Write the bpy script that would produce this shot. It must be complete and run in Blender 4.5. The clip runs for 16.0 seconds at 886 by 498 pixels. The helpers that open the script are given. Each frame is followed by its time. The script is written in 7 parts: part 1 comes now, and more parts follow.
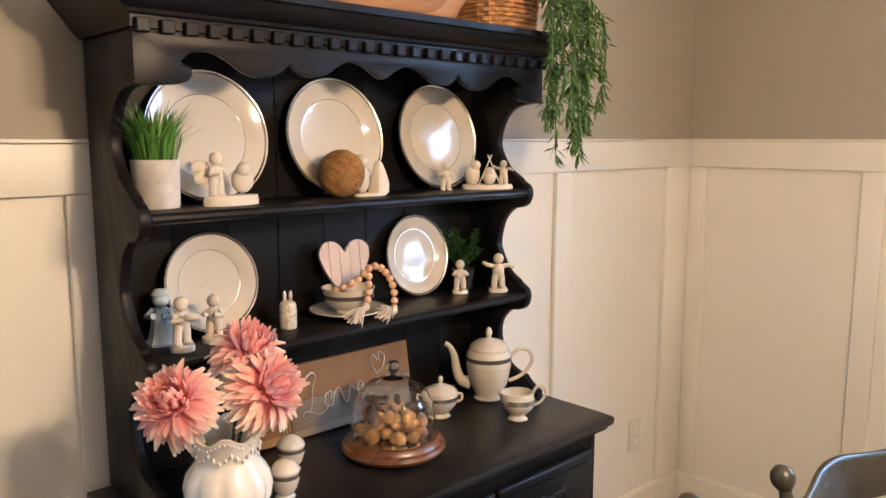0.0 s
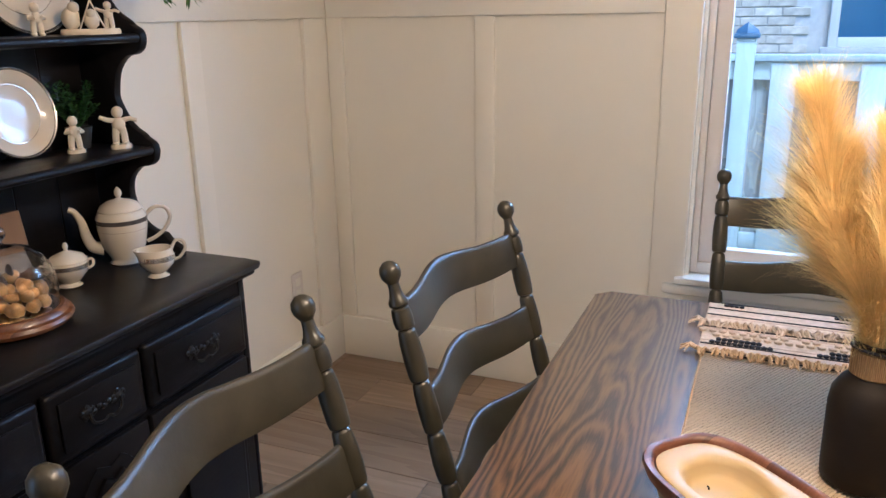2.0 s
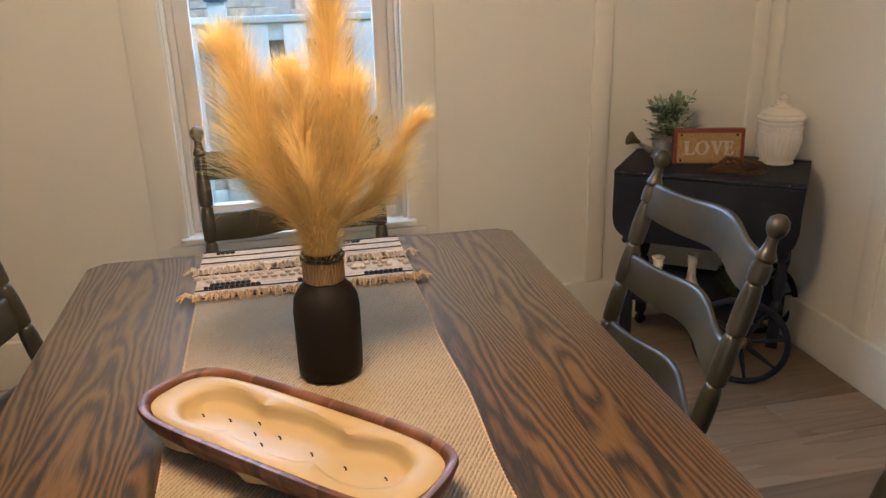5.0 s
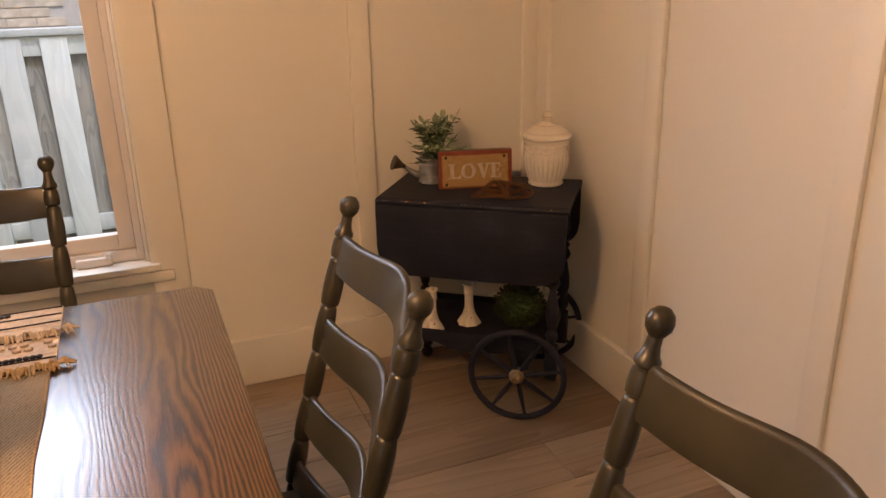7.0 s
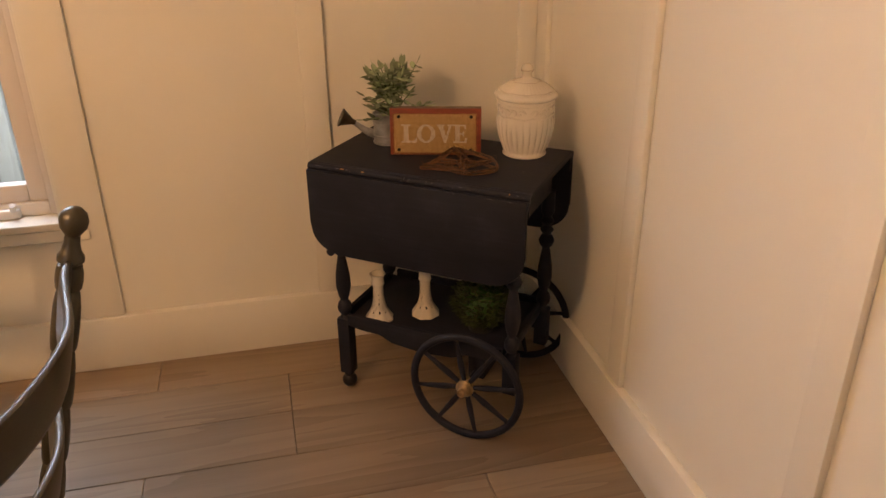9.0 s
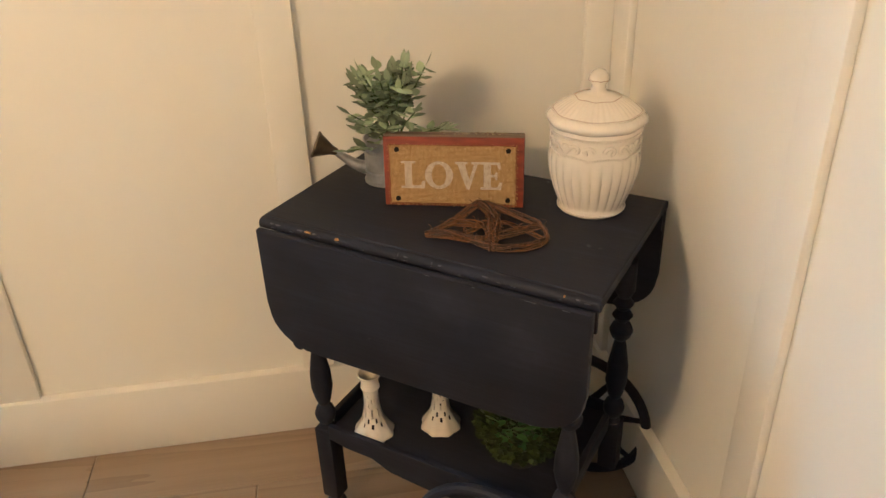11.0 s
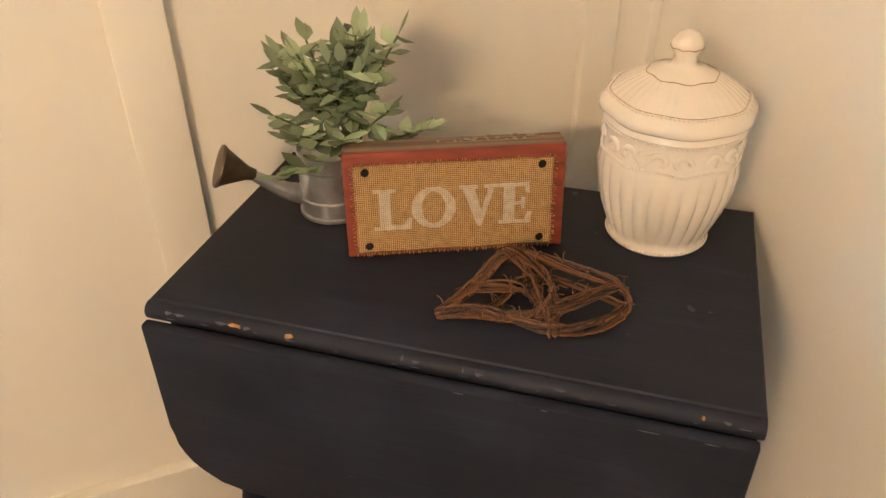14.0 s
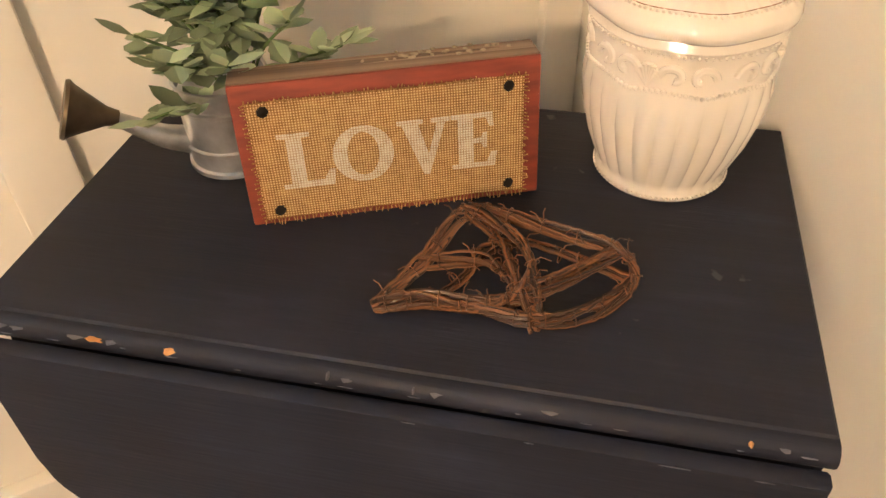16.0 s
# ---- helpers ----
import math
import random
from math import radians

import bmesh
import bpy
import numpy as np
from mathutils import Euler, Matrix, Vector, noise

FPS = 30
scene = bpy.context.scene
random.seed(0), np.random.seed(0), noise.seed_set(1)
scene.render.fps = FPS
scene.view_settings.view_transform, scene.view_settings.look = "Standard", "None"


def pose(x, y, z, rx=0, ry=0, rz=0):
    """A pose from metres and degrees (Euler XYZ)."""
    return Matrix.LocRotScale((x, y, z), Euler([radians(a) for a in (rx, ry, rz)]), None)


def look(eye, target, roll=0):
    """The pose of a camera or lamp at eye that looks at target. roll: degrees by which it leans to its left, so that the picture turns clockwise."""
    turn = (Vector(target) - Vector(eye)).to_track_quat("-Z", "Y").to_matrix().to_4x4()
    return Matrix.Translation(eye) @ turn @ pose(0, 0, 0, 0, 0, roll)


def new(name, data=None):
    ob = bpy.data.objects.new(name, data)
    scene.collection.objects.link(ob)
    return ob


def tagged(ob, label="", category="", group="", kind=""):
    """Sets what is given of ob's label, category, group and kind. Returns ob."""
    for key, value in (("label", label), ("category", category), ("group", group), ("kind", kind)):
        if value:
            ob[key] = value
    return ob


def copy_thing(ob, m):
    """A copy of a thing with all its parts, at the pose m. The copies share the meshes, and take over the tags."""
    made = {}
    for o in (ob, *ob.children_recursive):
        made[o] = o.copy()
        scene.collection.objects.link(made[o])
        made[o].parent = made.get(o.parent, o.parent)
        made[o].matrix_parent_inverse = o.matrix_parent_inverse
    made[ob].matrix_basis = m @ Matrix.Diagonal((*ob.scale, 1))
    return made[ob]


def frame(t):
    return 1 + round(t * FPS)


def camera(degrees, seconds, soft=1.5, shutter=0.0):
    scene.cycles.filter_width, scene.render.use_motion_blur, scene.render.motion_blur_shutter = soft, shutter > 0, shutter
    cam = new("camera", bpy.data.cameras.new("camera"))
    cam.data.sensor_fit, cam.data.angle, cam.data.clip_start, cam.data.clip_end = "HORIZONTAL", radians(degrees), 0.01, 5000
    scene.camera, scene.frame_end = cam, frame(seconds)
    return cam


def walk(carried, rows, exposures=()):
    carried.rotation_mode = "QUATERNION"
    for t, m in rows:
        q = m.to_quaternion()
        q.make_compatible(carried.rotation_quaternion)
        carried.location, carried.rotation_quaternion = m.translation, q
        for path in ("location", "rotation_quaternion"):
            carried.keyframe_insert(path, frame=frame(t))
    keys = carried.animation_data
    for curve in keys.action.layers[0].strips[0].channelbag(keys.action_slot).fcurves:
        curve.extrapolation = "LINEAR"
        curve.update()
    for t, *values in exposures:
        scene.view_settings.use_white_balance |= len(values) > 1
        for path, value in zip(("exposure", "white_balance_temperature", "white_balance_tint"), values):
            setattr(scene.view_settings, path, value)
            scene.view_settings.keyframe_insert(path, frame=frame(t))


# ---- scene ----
cam = camera(59.3, 16.0)
METRES, EYE, TILT, LEAN, TURN = 3.1, 1.47, 0.0, 0.0, -43.3
ROWS = [
    (0.0, 0.0, 0.0, 0.0, 0.01, -8.13, -0.08),
    (0.5, 0.0024, -0.0042, -0.0081, -2.68, -10.62, 0.48),
    (1.0, 0.0102, -0.009, -0.0163, -8.06, -12.83, 0.78),
    (1.5, 0.0223, -0.0108, -0.0247, -15.3, -14.99, 0.94),
    (2.0, 0.0328, -0.0143, -0.0294, -23.77, -16.92, 0.98),
    (2.5, 0.0354, -0.0152, -0.0338, -31.79, -18.61, 1.03),
    (3.0, 0.0381, -0.0203, -0.0363, -38.86, -19.91, 1.05),
    (5.5, 0.0583, -0.0738, -0.0321, -62.26, -19.2, 1.4),
    (6.0, 0.0981, -0.1139, -0.0306, -65.45, -18.61, 1.38),
    (6.5, 0.1293, -0.131, -0.0293, -67.85, -18.8, 1.37),
    (7.0, 0.1756, -0.1176, -0.0309, -68.88, -19.79, 1.13),
    (7.5, 0.2132, -0.1178, -0.0305, -68.55, -21.29, 0.67),
    (8.0, 0.258, -0.1521, -0.0314, -66.1, -22.68, 0.45),
    (10.5, 0.554, -0.1147, -0.0495, -55.32, -28.29, 1.28),
    (11.0, 0.6002, -0.0809, -0.0578, -55.8, -29.02, 1.73),
    (11.5, 0.6568, -0.0604, -0.0638, -56.64, -30.44, 2.4),
    (12.0, 0.6873, -0.035, -0.0715, -59.19, -32.0, 2.59),
    (12.5, 0.6971, 0.0106, -0.0776, -62.36, -32.72, 1.95),
    (13.0, 0.705, 0.0398, -0.0803, -64.76, -33.66, 1.57),
    (13.5, 0.7049, 0.0501, -0.0832, -66.76, -33.97, 0.87),
    (14.0, 0.7073, 0.0559, -0.0884, -68.11, -34.33, 0.35),
    (14.5, 0.7076, 0.0586, -0.0897, -69.07, -34.61, 0.25),
    (15.0, 0.7057, 0.057, -0.0937, -70.05, -35.68, 0.48),
    (15.5, 0.7206, 0.0615, -0.0996, -71.08, -38.03, 0.92),
    (16.0, 0.7718, 0.0744, -0.1165, -72.22, -41.62, 1.31),
]
EXPOSURES = [(0.0, 2.02, 5070, 10), (1.0, 2.05, 4880, 10), (1.5, 1.74, 4550, 13), (2.0, 1.54, 4640, 10), (2.5, 1.39, 4770, 9), (3.0, 1.21, 5180, 6), (5.5, 1.2, 5240, 8), (6.0, 1.28, 5120, 3), (6.5, 1.11, 6660, 21), (7.0, 1.17, 7530, 28), (7.5, 1.22, 7570, 28), (8.2, 1.22, 7920, 30), (10.3, 1.75, 6610, 12), (10.6, 1.81, 6350, 12), (11.0, 2.17, 5590, 6), (12.0, 2.24, 5350, 6), (12.5, 2.28, 5590, 9), (14.8, 2.4, 5700, 9), (15.5, 2.47, 5660, 9), (16.0, 2.72, 5700, 10)]
walk(cam, [(t, pose(0, 0, EYE, TILT, LEAN, TURN) @ pose(METRES * x, METRES * y, METRES * z, 90 + pitch, roll, yaw))
           for t, x, y, z, yaw, pitch, roll in ROWS], EXPOSURES)

# ---- world and lights ----
world = bpy.data.worlds.new("sky")
scene.world = world
world.use_nodes = True
wt = world.node_tree
sky = wt.nodes.new("ShaderNodeTexSky")
sky.sky_type, sky.sun_disc = "NISHITA", False
sky.air_density, sky.dust_density, sky.ozone_density = 1.2, 3.0, 3.0
sky.sun_elevation, sky.sun_rotation = radians(58), radians(160)
wt.links.new(sky.outputs[0], wt.nodes["Background"].inputs[0])
wt.nodes["Background"].inputs[1].default_value = 0.15


def lamp(name, kind, energy, colour, m, **more):
    data = bpy.data.lights.new(name, kind)
    data.energy, data.color = energy, colour
    if kind == "SUN":
        data.angle = more["angle"]
    if kind == "POINT":
        data.shadow_soft_size = more["radius"]
    if kind == "AREA":
        data.shape, data.size, data.size_y = "RECTANGLE", more["size"], more["size_y"]
    ob = new(name, data)
    ob.matrix_world = m
    return ob


lamp("sun", "SUN", 1.3, (1.0, 0.99, 0.97), Euler((radians(32), 0, radians(-70))).to_matrix().to_4x4(), angle=radians(16))
# bulbs of an unseen pendant over the table, its place assumed from the shadows
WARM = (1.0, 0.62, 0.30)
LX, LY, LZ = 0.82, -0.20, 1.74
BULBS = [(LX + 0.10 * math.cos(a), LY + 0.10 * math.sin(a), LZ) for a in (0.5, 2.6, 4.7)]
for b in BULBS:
    lamp("assumed_pendant_bulb", "POINT", 8.6, WARM, pose(*b), radius=0.03)
# blue fill lamp in an added, unseen opening beside the hutch, behind the camera
lamp("added_opening_fill", "AREA", 3.0, (0.70, 0.84, 1.0), look((-1.35, 1.56, 1.05), (-1.35, 0.0, 1.05)), size=1.45, size_y=2.0)
# area lamp added outside, standing in for bright sky over the neighbouring roof
lamp("sky_stand_in", "AREA", 22.0, (0.62, 0.81, 1.0), look((3.02, -0.25, 2.04), (1.0, -0.25, 1.3)), size=1.3, size_y=1.1)

# ---- materials ----


def node(nt, kind, **sets):
    n = nt.nodes.new(kind)
    for k, v in sets.items():
        n.inputs[k].default_value = v
    return n


def ramp(nt, fac, stops):
    n = nt.nodes.new("ShaderNodeValToRGB")
    while len(n.color_ramp.elements) < len(stops):
        n.color_ramp.elements.new(0.5)
    for e, (p, c) in zip(n.color_ramp.elements, stops):
        e.position, e.color = p, (*c, 1)
    nt.links.new(fac, n.inputs[0])
    return n.outputs[0]


def base(name):
    m = bpy.data.materials.new(name)
    m.use_nodes = True
    nt = m.node_tree
    return m, nt, nt.nodes["Principled BSDF"], nt.nodes.new("ShaderNodeTexCoord").outputs["Object"]


def bumped(nt, bs, height, strength, distance=0.002, chain=None):
    b = node(nt, "ShaderNodeBump", Strength=strength, Distance=distance)
    nt.links.new(height, b.inputs["Height"])
    if chain is not None:
        nt.links.new(chain, b.inputs["Normal"])
    nt.links.new(b.outputs[0], bs.inputs["Normal"])
    return b.outputs[0]


def scaled(nt, co, s):
    n = nt.nodes.new("ShaderNodeMapping")
    n.inputs["Scale"].default_value = s
    nt.links.new(co, n.inputs[0])
    return n.outputs[0]


def noisy(nt, co, scale, detail=4.0, rough=0.55, dist=0.0):
    n = node(nt, "ShaderNodeTexNoise", Scale=scale, Detail=detail, Roughness=rough, Distortion=dist)
    nt.links.new(co, n.inputs["Vector"])
    return n.outputs["Fac"]


def shade(c, f):
    return tuple(min(1.0, v * f) for v in c)


def paint(name, col, rough=0.5, var=0.08, scale=5.0, fine=160.0, bump=0.15, metal=0.0, coat=0.0, stretch=(1, 1, 1), sub=0.0, spec=0.5, rand=0.0):
    """A painted, glazed or plain surface: cloudy colour at one scale, fine relief at another."""
    m, nt, bs, co = base(name)
    co = scaled(nt, co, stretch)
    n1 = noisy(nt, co, scale)
    c = ramp(nt, n1, [(0.3, shade(col, 1 - var)), (0.7, shade(col, 1 + var))])
    if rand:
        info = nt.nodes.new("ShaderNodeObjectInfo")
        hsv = nt.nodes.new("ShaderNodeHueSaturation")
        mr = node(nt, "ShaderNodeMapRange", **{"To Min": 1 - rand, "To Max": 1 + rand})
        nt.links.new(info.outputs["Random"], mr.inputs["Value"])
        nt.links.new(mr.outputs[0], hsv.inputs["Value"])
        nt.links.new(c, hsv.inputs["Color"])
        c = hsv.outputs[0]
    nt.links.new(c, bs.inputs["Base Color"])
    mr = node(nt, "ShaderNodeMapRange", **{"To Min": max(0.02, rough - 0.07), "To Max": min(1, rough + 0.07)})
    nt.links.new(n1, mr.inputs["Value"])
    nt.links.new(mr.outputs[0], bs.inputs["Roughness"])
    bs.inputs["Metallic"].default_value = metal
    bs.inputs["Coat Weight"].default_value = coat
    bs.inputs["Specular IOR Level"].default_value = spec
    if sub:
        bs.inputs["Subsurface Weight"].default_value = sub
        bs.inputs["Subsurface Radius"].default_value = (0.01, 0.006, 0.004)
    if bump:
        bumped(nt, bs, noisy(nt, co, fine, 3.0), bump, 0.001)
    return m


def timber(name, dark, mid, light, along=0, lane=0.14, rough=0.45, bands=3.0, coat=0.0, rand=0.0, pores=0.5, lanes=True, freq=7.0, stretch=0.45, ring=0.5, polish=0.2, relief=0.35):
    """Plain-sawn wood: arched bands along one axis, changing from board to board, with fine pores."""
    m, nt, bs, co = base(name)
    sep = nt.nodes.new("ShaderNodeSeparateXYZ")
    nt.links.new(co, sep.inputs[0])
    a, b = sep.outputs[along], sep.outputs[1 - along if along < 2 else 1]

    def op(kind, p, q=None):
        n = nt.nodes.new("ShaderNodeMath")
        n.operation = kind
        for i, v in enumerate((p, q)):
            if v is None:
                continue
            if isinstance(v, (int, float)):
                n.inputs[i].default_value = v
            else:
                nt.links.new(v, n.inputs[i])
        return n.outputs[0]
    shift = op("MULTIPLY", op("FLOOR", op("DIVIDE", b, lane)), 3.71) if lanes else 0.0
    if rand:
        info = nt.nodes.new("ShaderNodeObjectInfo")
        shift = op("ADD", op("MULTIPLY", info.outputs["Random"], 37.0), shift)
    comb = nt.nodes.new("ShaderNodeCombineXYZ")
    nt.links.new(op("ADD", op("MULTIPLY", a, stretch), shift), comb.inputs[0])
    nt.links.new(op("MULTIPLY", b, freq), comb.inputs[1])
    nt.links.new(sep.outputs[2], comb.inputs[2])
    v = comb.outputs[0]
    warp = noisy(nt, v, 1.3, 2.0, 0.45)
    rings = op("FRACT", op("MULTIPLY", op("ADD", warp, op("MULTIPLY", noisy(nt, v, 6.0, 3.0), 0.07)), bands * 6))
    comb2 = nt.nodes.new("ShaderNodeCombineXYZ")
    nt.links.new(op("MULTIPLY", op("ADD", a, shift), 9.0), comb2.inputs[0])
    nt.links.new(op("MULTIPLY", b, 330.0), comb2.inputs[1])
    nt.links.new(sep.outputs[2], comb2.inputs[2])
    pore = noisy(nt, comb2.outputs[0], 1.0, 3.0, 0.6)
    tone = op("ADD", op("MULTIPLY", rings, ring), op("MULTIPLY", pore, pores))
    cloud = noisy(nt, v, 0.8, 2.0)
    tone = op("ADD", tone, op("MULTIPLY", op("SUBTRACT", cloud, 0.5), 0.7))
    c = ramp(nt, tone, [(0.15, light), (0.55, mid), (0.95, dark)])
    if rand:
        hsv = nt.nodes.new("ShaderNodeHueSaturation")
        mr = node(nt, "ShaderNodeMapRange", **{"To Min": 1 - rand, "To Max": 1 + rand})
        nt.links.new(info.outputs["Random"], mr.inputs["Value"])
        nt.links.new(mr.outputs[0], hsv.inputs["Value"])
        nt.links.new(c, hsv.inputs["Color"])
        c = hsv.outputs[0]
    nt.links.new(c, bs.inputs["Base Color"])
    mr = node(nt, "ShaderNodeMapRange", **{"To Min": rough - 0.1, "To Max": rough + 0.12})
    nt.links.new(tone, mr.inputs["Value"])
    nt.links.new(mr.outputs[0], bs.inputs["Roughness"])
    bs.inputs["Coat Weight"].default_value = coat
    bs.inputs["Coat Roughness"].default_value = polish
    bs.inputs["Coat IOR"].default_value = 1.7
    bumped(nt, bs, tone, relief, 0.0010)
    return m


def oak_top(name, lane=0.155):
    """Dark-stained oak boards: nested arches of growth rings down each board, with open black pores."""
    m, nt, bs, co = base(name)
    sep = nt.nodes.new("ShaderNodeSeparateXYZ")
    nt.links.new(co, sep.inputs[0])
    a, b = sep.outputs[0], sep.outputs[1]

    def op(kind, p, q=0.0, r=0.0):
        n = nt.nodes.new("ShaderNodeMath")
        n.operation = kind
        for i, v in enumerate((p, q, r)):
            if isinstance(v, (int, float)):
                n.inputs[i].default_value = v
            else:
                nt.links.new(v, n.inputs[i])
        return n.outputs[0]

    def vec(x, y, z=0.0):
        n = nt.nodes.new("ShaderNodeCombineXYZ")
        for i, v in enumerate((x, y, z)):
            if isinstance(v, (int, float)):
                n.inputs[i].default_value = v
            else:
                nt.links.new(v, n.inputs[i])
        return n.outputs[0]
    row = op("FLOOR", op("DIVIDE", op("ADD", b, 5 * lane + 0.03), lane))
    wn = nt.nodes.new("ShaderNodeTexWhiteNoise")
    wn.noise_dimensions = "1D"
    nt.links.new(row, wn.inputs["W"])
    rnd = wn.outputs["Value"]
    across = op("SUBTRACT", op("FRACT", op("DIVIDE", op("ADD", b, 5 * lane + 0.03), lane)), op("MULTIPLY_ADD", rnd, 0.8, 0.1))
    seed = op("MULTIPLY", row, 7.3)
    bend = noisy(nt, vec(op("MULTIPLY_ADD", a, 1.6, seed), op("MULTIPLY", b, 9.0)), 1.0, 2.0, 0.5)
    wob = noisy(nt, vec(op("MULTIPLY_ADD", a, 7.0, seed), op("MULTIPLY", b, 55.0)), 1.0, 3.0, 0.6)
    way = op("MULTIPLY_ADD", op("GREATER_THAN", rnd, 0.5), 3.2, -1.6)
    field = op("ADD", op("MULTIPLY", a, way), op("MULTIPLY", op("MULTIPLY", across, across), 6.5))
    field = op("ADD", field, op("MULTIPLY_ADD", bend, 3.4, op("MULTIPLY", wob, 0.42)))
    ring = op("FRACT", op("MULTIPLY", field, 2.7))
    late = op("POWER", op("SUBTRACT", 1.0, op("ABSOLUTE", op("MULTIPLY_ADD", ring, 2.0, -1.0))), 1.7)
    pore = noisy(nt, vec(op("MULTIPLY_ADD", a, 22.0, seed), op("MULTIPLY", b, 420.0)), 1.0, 2.0, 0.6)
    dark = op("MULTIPLY", late, op("MULTIPLY_ADD", pore, 1.9, 0.0))
    cloud = noisy(nt, vec(op("MULTIPLY_ADD", a, 1.1, seed), op("MULTIPLY", b, 4.0), 3.0), 1.0, 3.0)
    tone = op("ADD", dark, op("MULTIPLY_ADD", op("SUBTRACT", cloud, 0.5), 0.45, op("MULTIPLY_ADD", rnd, 0.14, op("MULTIPLY", pore, 0.22))))
    c = ramp(nt, tone, [(0.08, (0.178, 0.092, 0.028)), (0.42, (0.092, 0.045, 0.014)), (0.70, (0.043, 0.020, 0.007)), (1.05, (0.012, 0.006, 0.004))])
    nt.links.new(c, bs.inputs["Base Color"])
    mr = node(nt, "ShaderNodeMapRange", **{"To Min": 0.30, "To Max": 0.42})
    nt.links.new(tone, mr.inputs["Value"])
    nt.links.new(mr.outputs[0], bs.inputs["Roughness"])
    bs.inputs["Coat Weight"].default_value = 1.0
    bs.inputs["Coat Roughness"].default_value = 0.24
    bs.inputs["Coat IOR"].default_value = 1.75
    low = op("SUBTRACT", 1.0, dark)
    nrm = bumped(nt, bs, low, 0.10, 0.0010)
    nt.links.new(nrm, bs.inputs["Coat Normal"])
    return m


def worn(name, col, under, rough, amount=0.71, spec=0.4):
    """Dark paint, brushed on, rubbed through to the wood at a few spots and paler on streaks."""
    m, nt, bs, co = base(name)
    n1 = noisy(nt, scaled(nt, co, (1, 3, 1)), 9.0, 5.0)
    c = ramp(nt, n1, [(0.32, shade(col, 0.66)), (0.58, col), (0.80, shade(col, 1.75))])
    brush = ramp(nt, noisy(nt, scaled(nt, co, (6, 110, 110)), 1.0, 4.0, 0.65), [(0.40, (0.88, 0.88, 0.88)), (0.62, (1.06, 1.06, 1.06)), (0.80, (1.45, 1.45, 1.45))])
    mul = nt.nodes.new("ShaderNodeMix")
    mul.data_type, mul.blend_type = "RGBA", "MULTIPLY"
    mul.inputs[0].default_value = 1.0
    nt.links.new(c, mul.inputs[6])
    nt.links.new(brush, mul.inputs[7])
    c = mul.outputs[2]
    n2 = noisy(nt, co, 26.0, 3.0, 0.6)
    spot = ramp(nt, n2, [(amount, (0, 0, 0)), (amount + 0.03, (1, 1, 1))])
    mix = nt.nodes.new("ShaderNodeMix")
    mix.data_type = "RGBA"
    nt.links.new(spot, mix.inputs[0])
    nt.links.new(c, mix.inputs[6])
    mix.inputs[7].default_value = (*under, 1)
    nt.links.new(mix.outputs[2], bs.inputs["Base Color"])
    mr = node(nt, "ShaderNodeMapRange", **{"To Min": rough - 0.1, "To Max": rough + 0.14})
    nt.links.new(n1, mr.inputs["Value"])
    nt.links.new(mr.outputs[0], bs.inputs["Roughness"])
    bs.inputs["Specular IOR Level"].default_value = spec
    bumped(nt, bs, noisy(nt, scaled(nt, co, (4, 60, 60)), 6.0, 3.0), 0.4, 0.001)
    return m


def weave(name, c1, c2, pitch, rough=0.9, bump=0.8):
    """Plain-woven cloth in two tones, threads at the given pitch."""
    m, nt, bs, co = base(name)
    w = []
    for d in ("X", "Y"):
        n = node(nt, "ShaderNodeTexWave", Scale=math.pi / pitch / 10, Distortion=1.2, Detail=2.0)
        n.inputs["Detail Scale"].default_value = 1.5
        n.bands_direction = d
        nt.links.new(co, n.inputs["Vector"])
        w.append(n.outputs["Fac"])
    mul = nt.nodes.new("ShaderNodeMath")
    mul.operation = "MULTIPLY"
    nt.links.new(w[0], mul.inputs[0])
    nt.links.new(w[1], mul.inputs[1])
    big = noisy(nt, co, 14.0, 4.0)
    add = nt.nodes.new("ShaderNodeMath")
    add.operation = "MULTIPLY_ADD"
    nt.links.new(big, add.inputs[0])
    add.inputs[1].default_value = 0.6
    nt.links.new(mul.outputs[0], add.inputs[2])
    c = ramp(nt, add.outputs[0], [(0.25, c1), (0.85, c2)])
    nt.links.new(c, bs.inputs["Base Color"])
    bs.inputs["Roughness"].default_value = rough
    bs.inputs["Specular IOR Level"].default_value = 0.2
    bumped(nt, bs, mul.outputs[0], bump, 0.002)
    return m


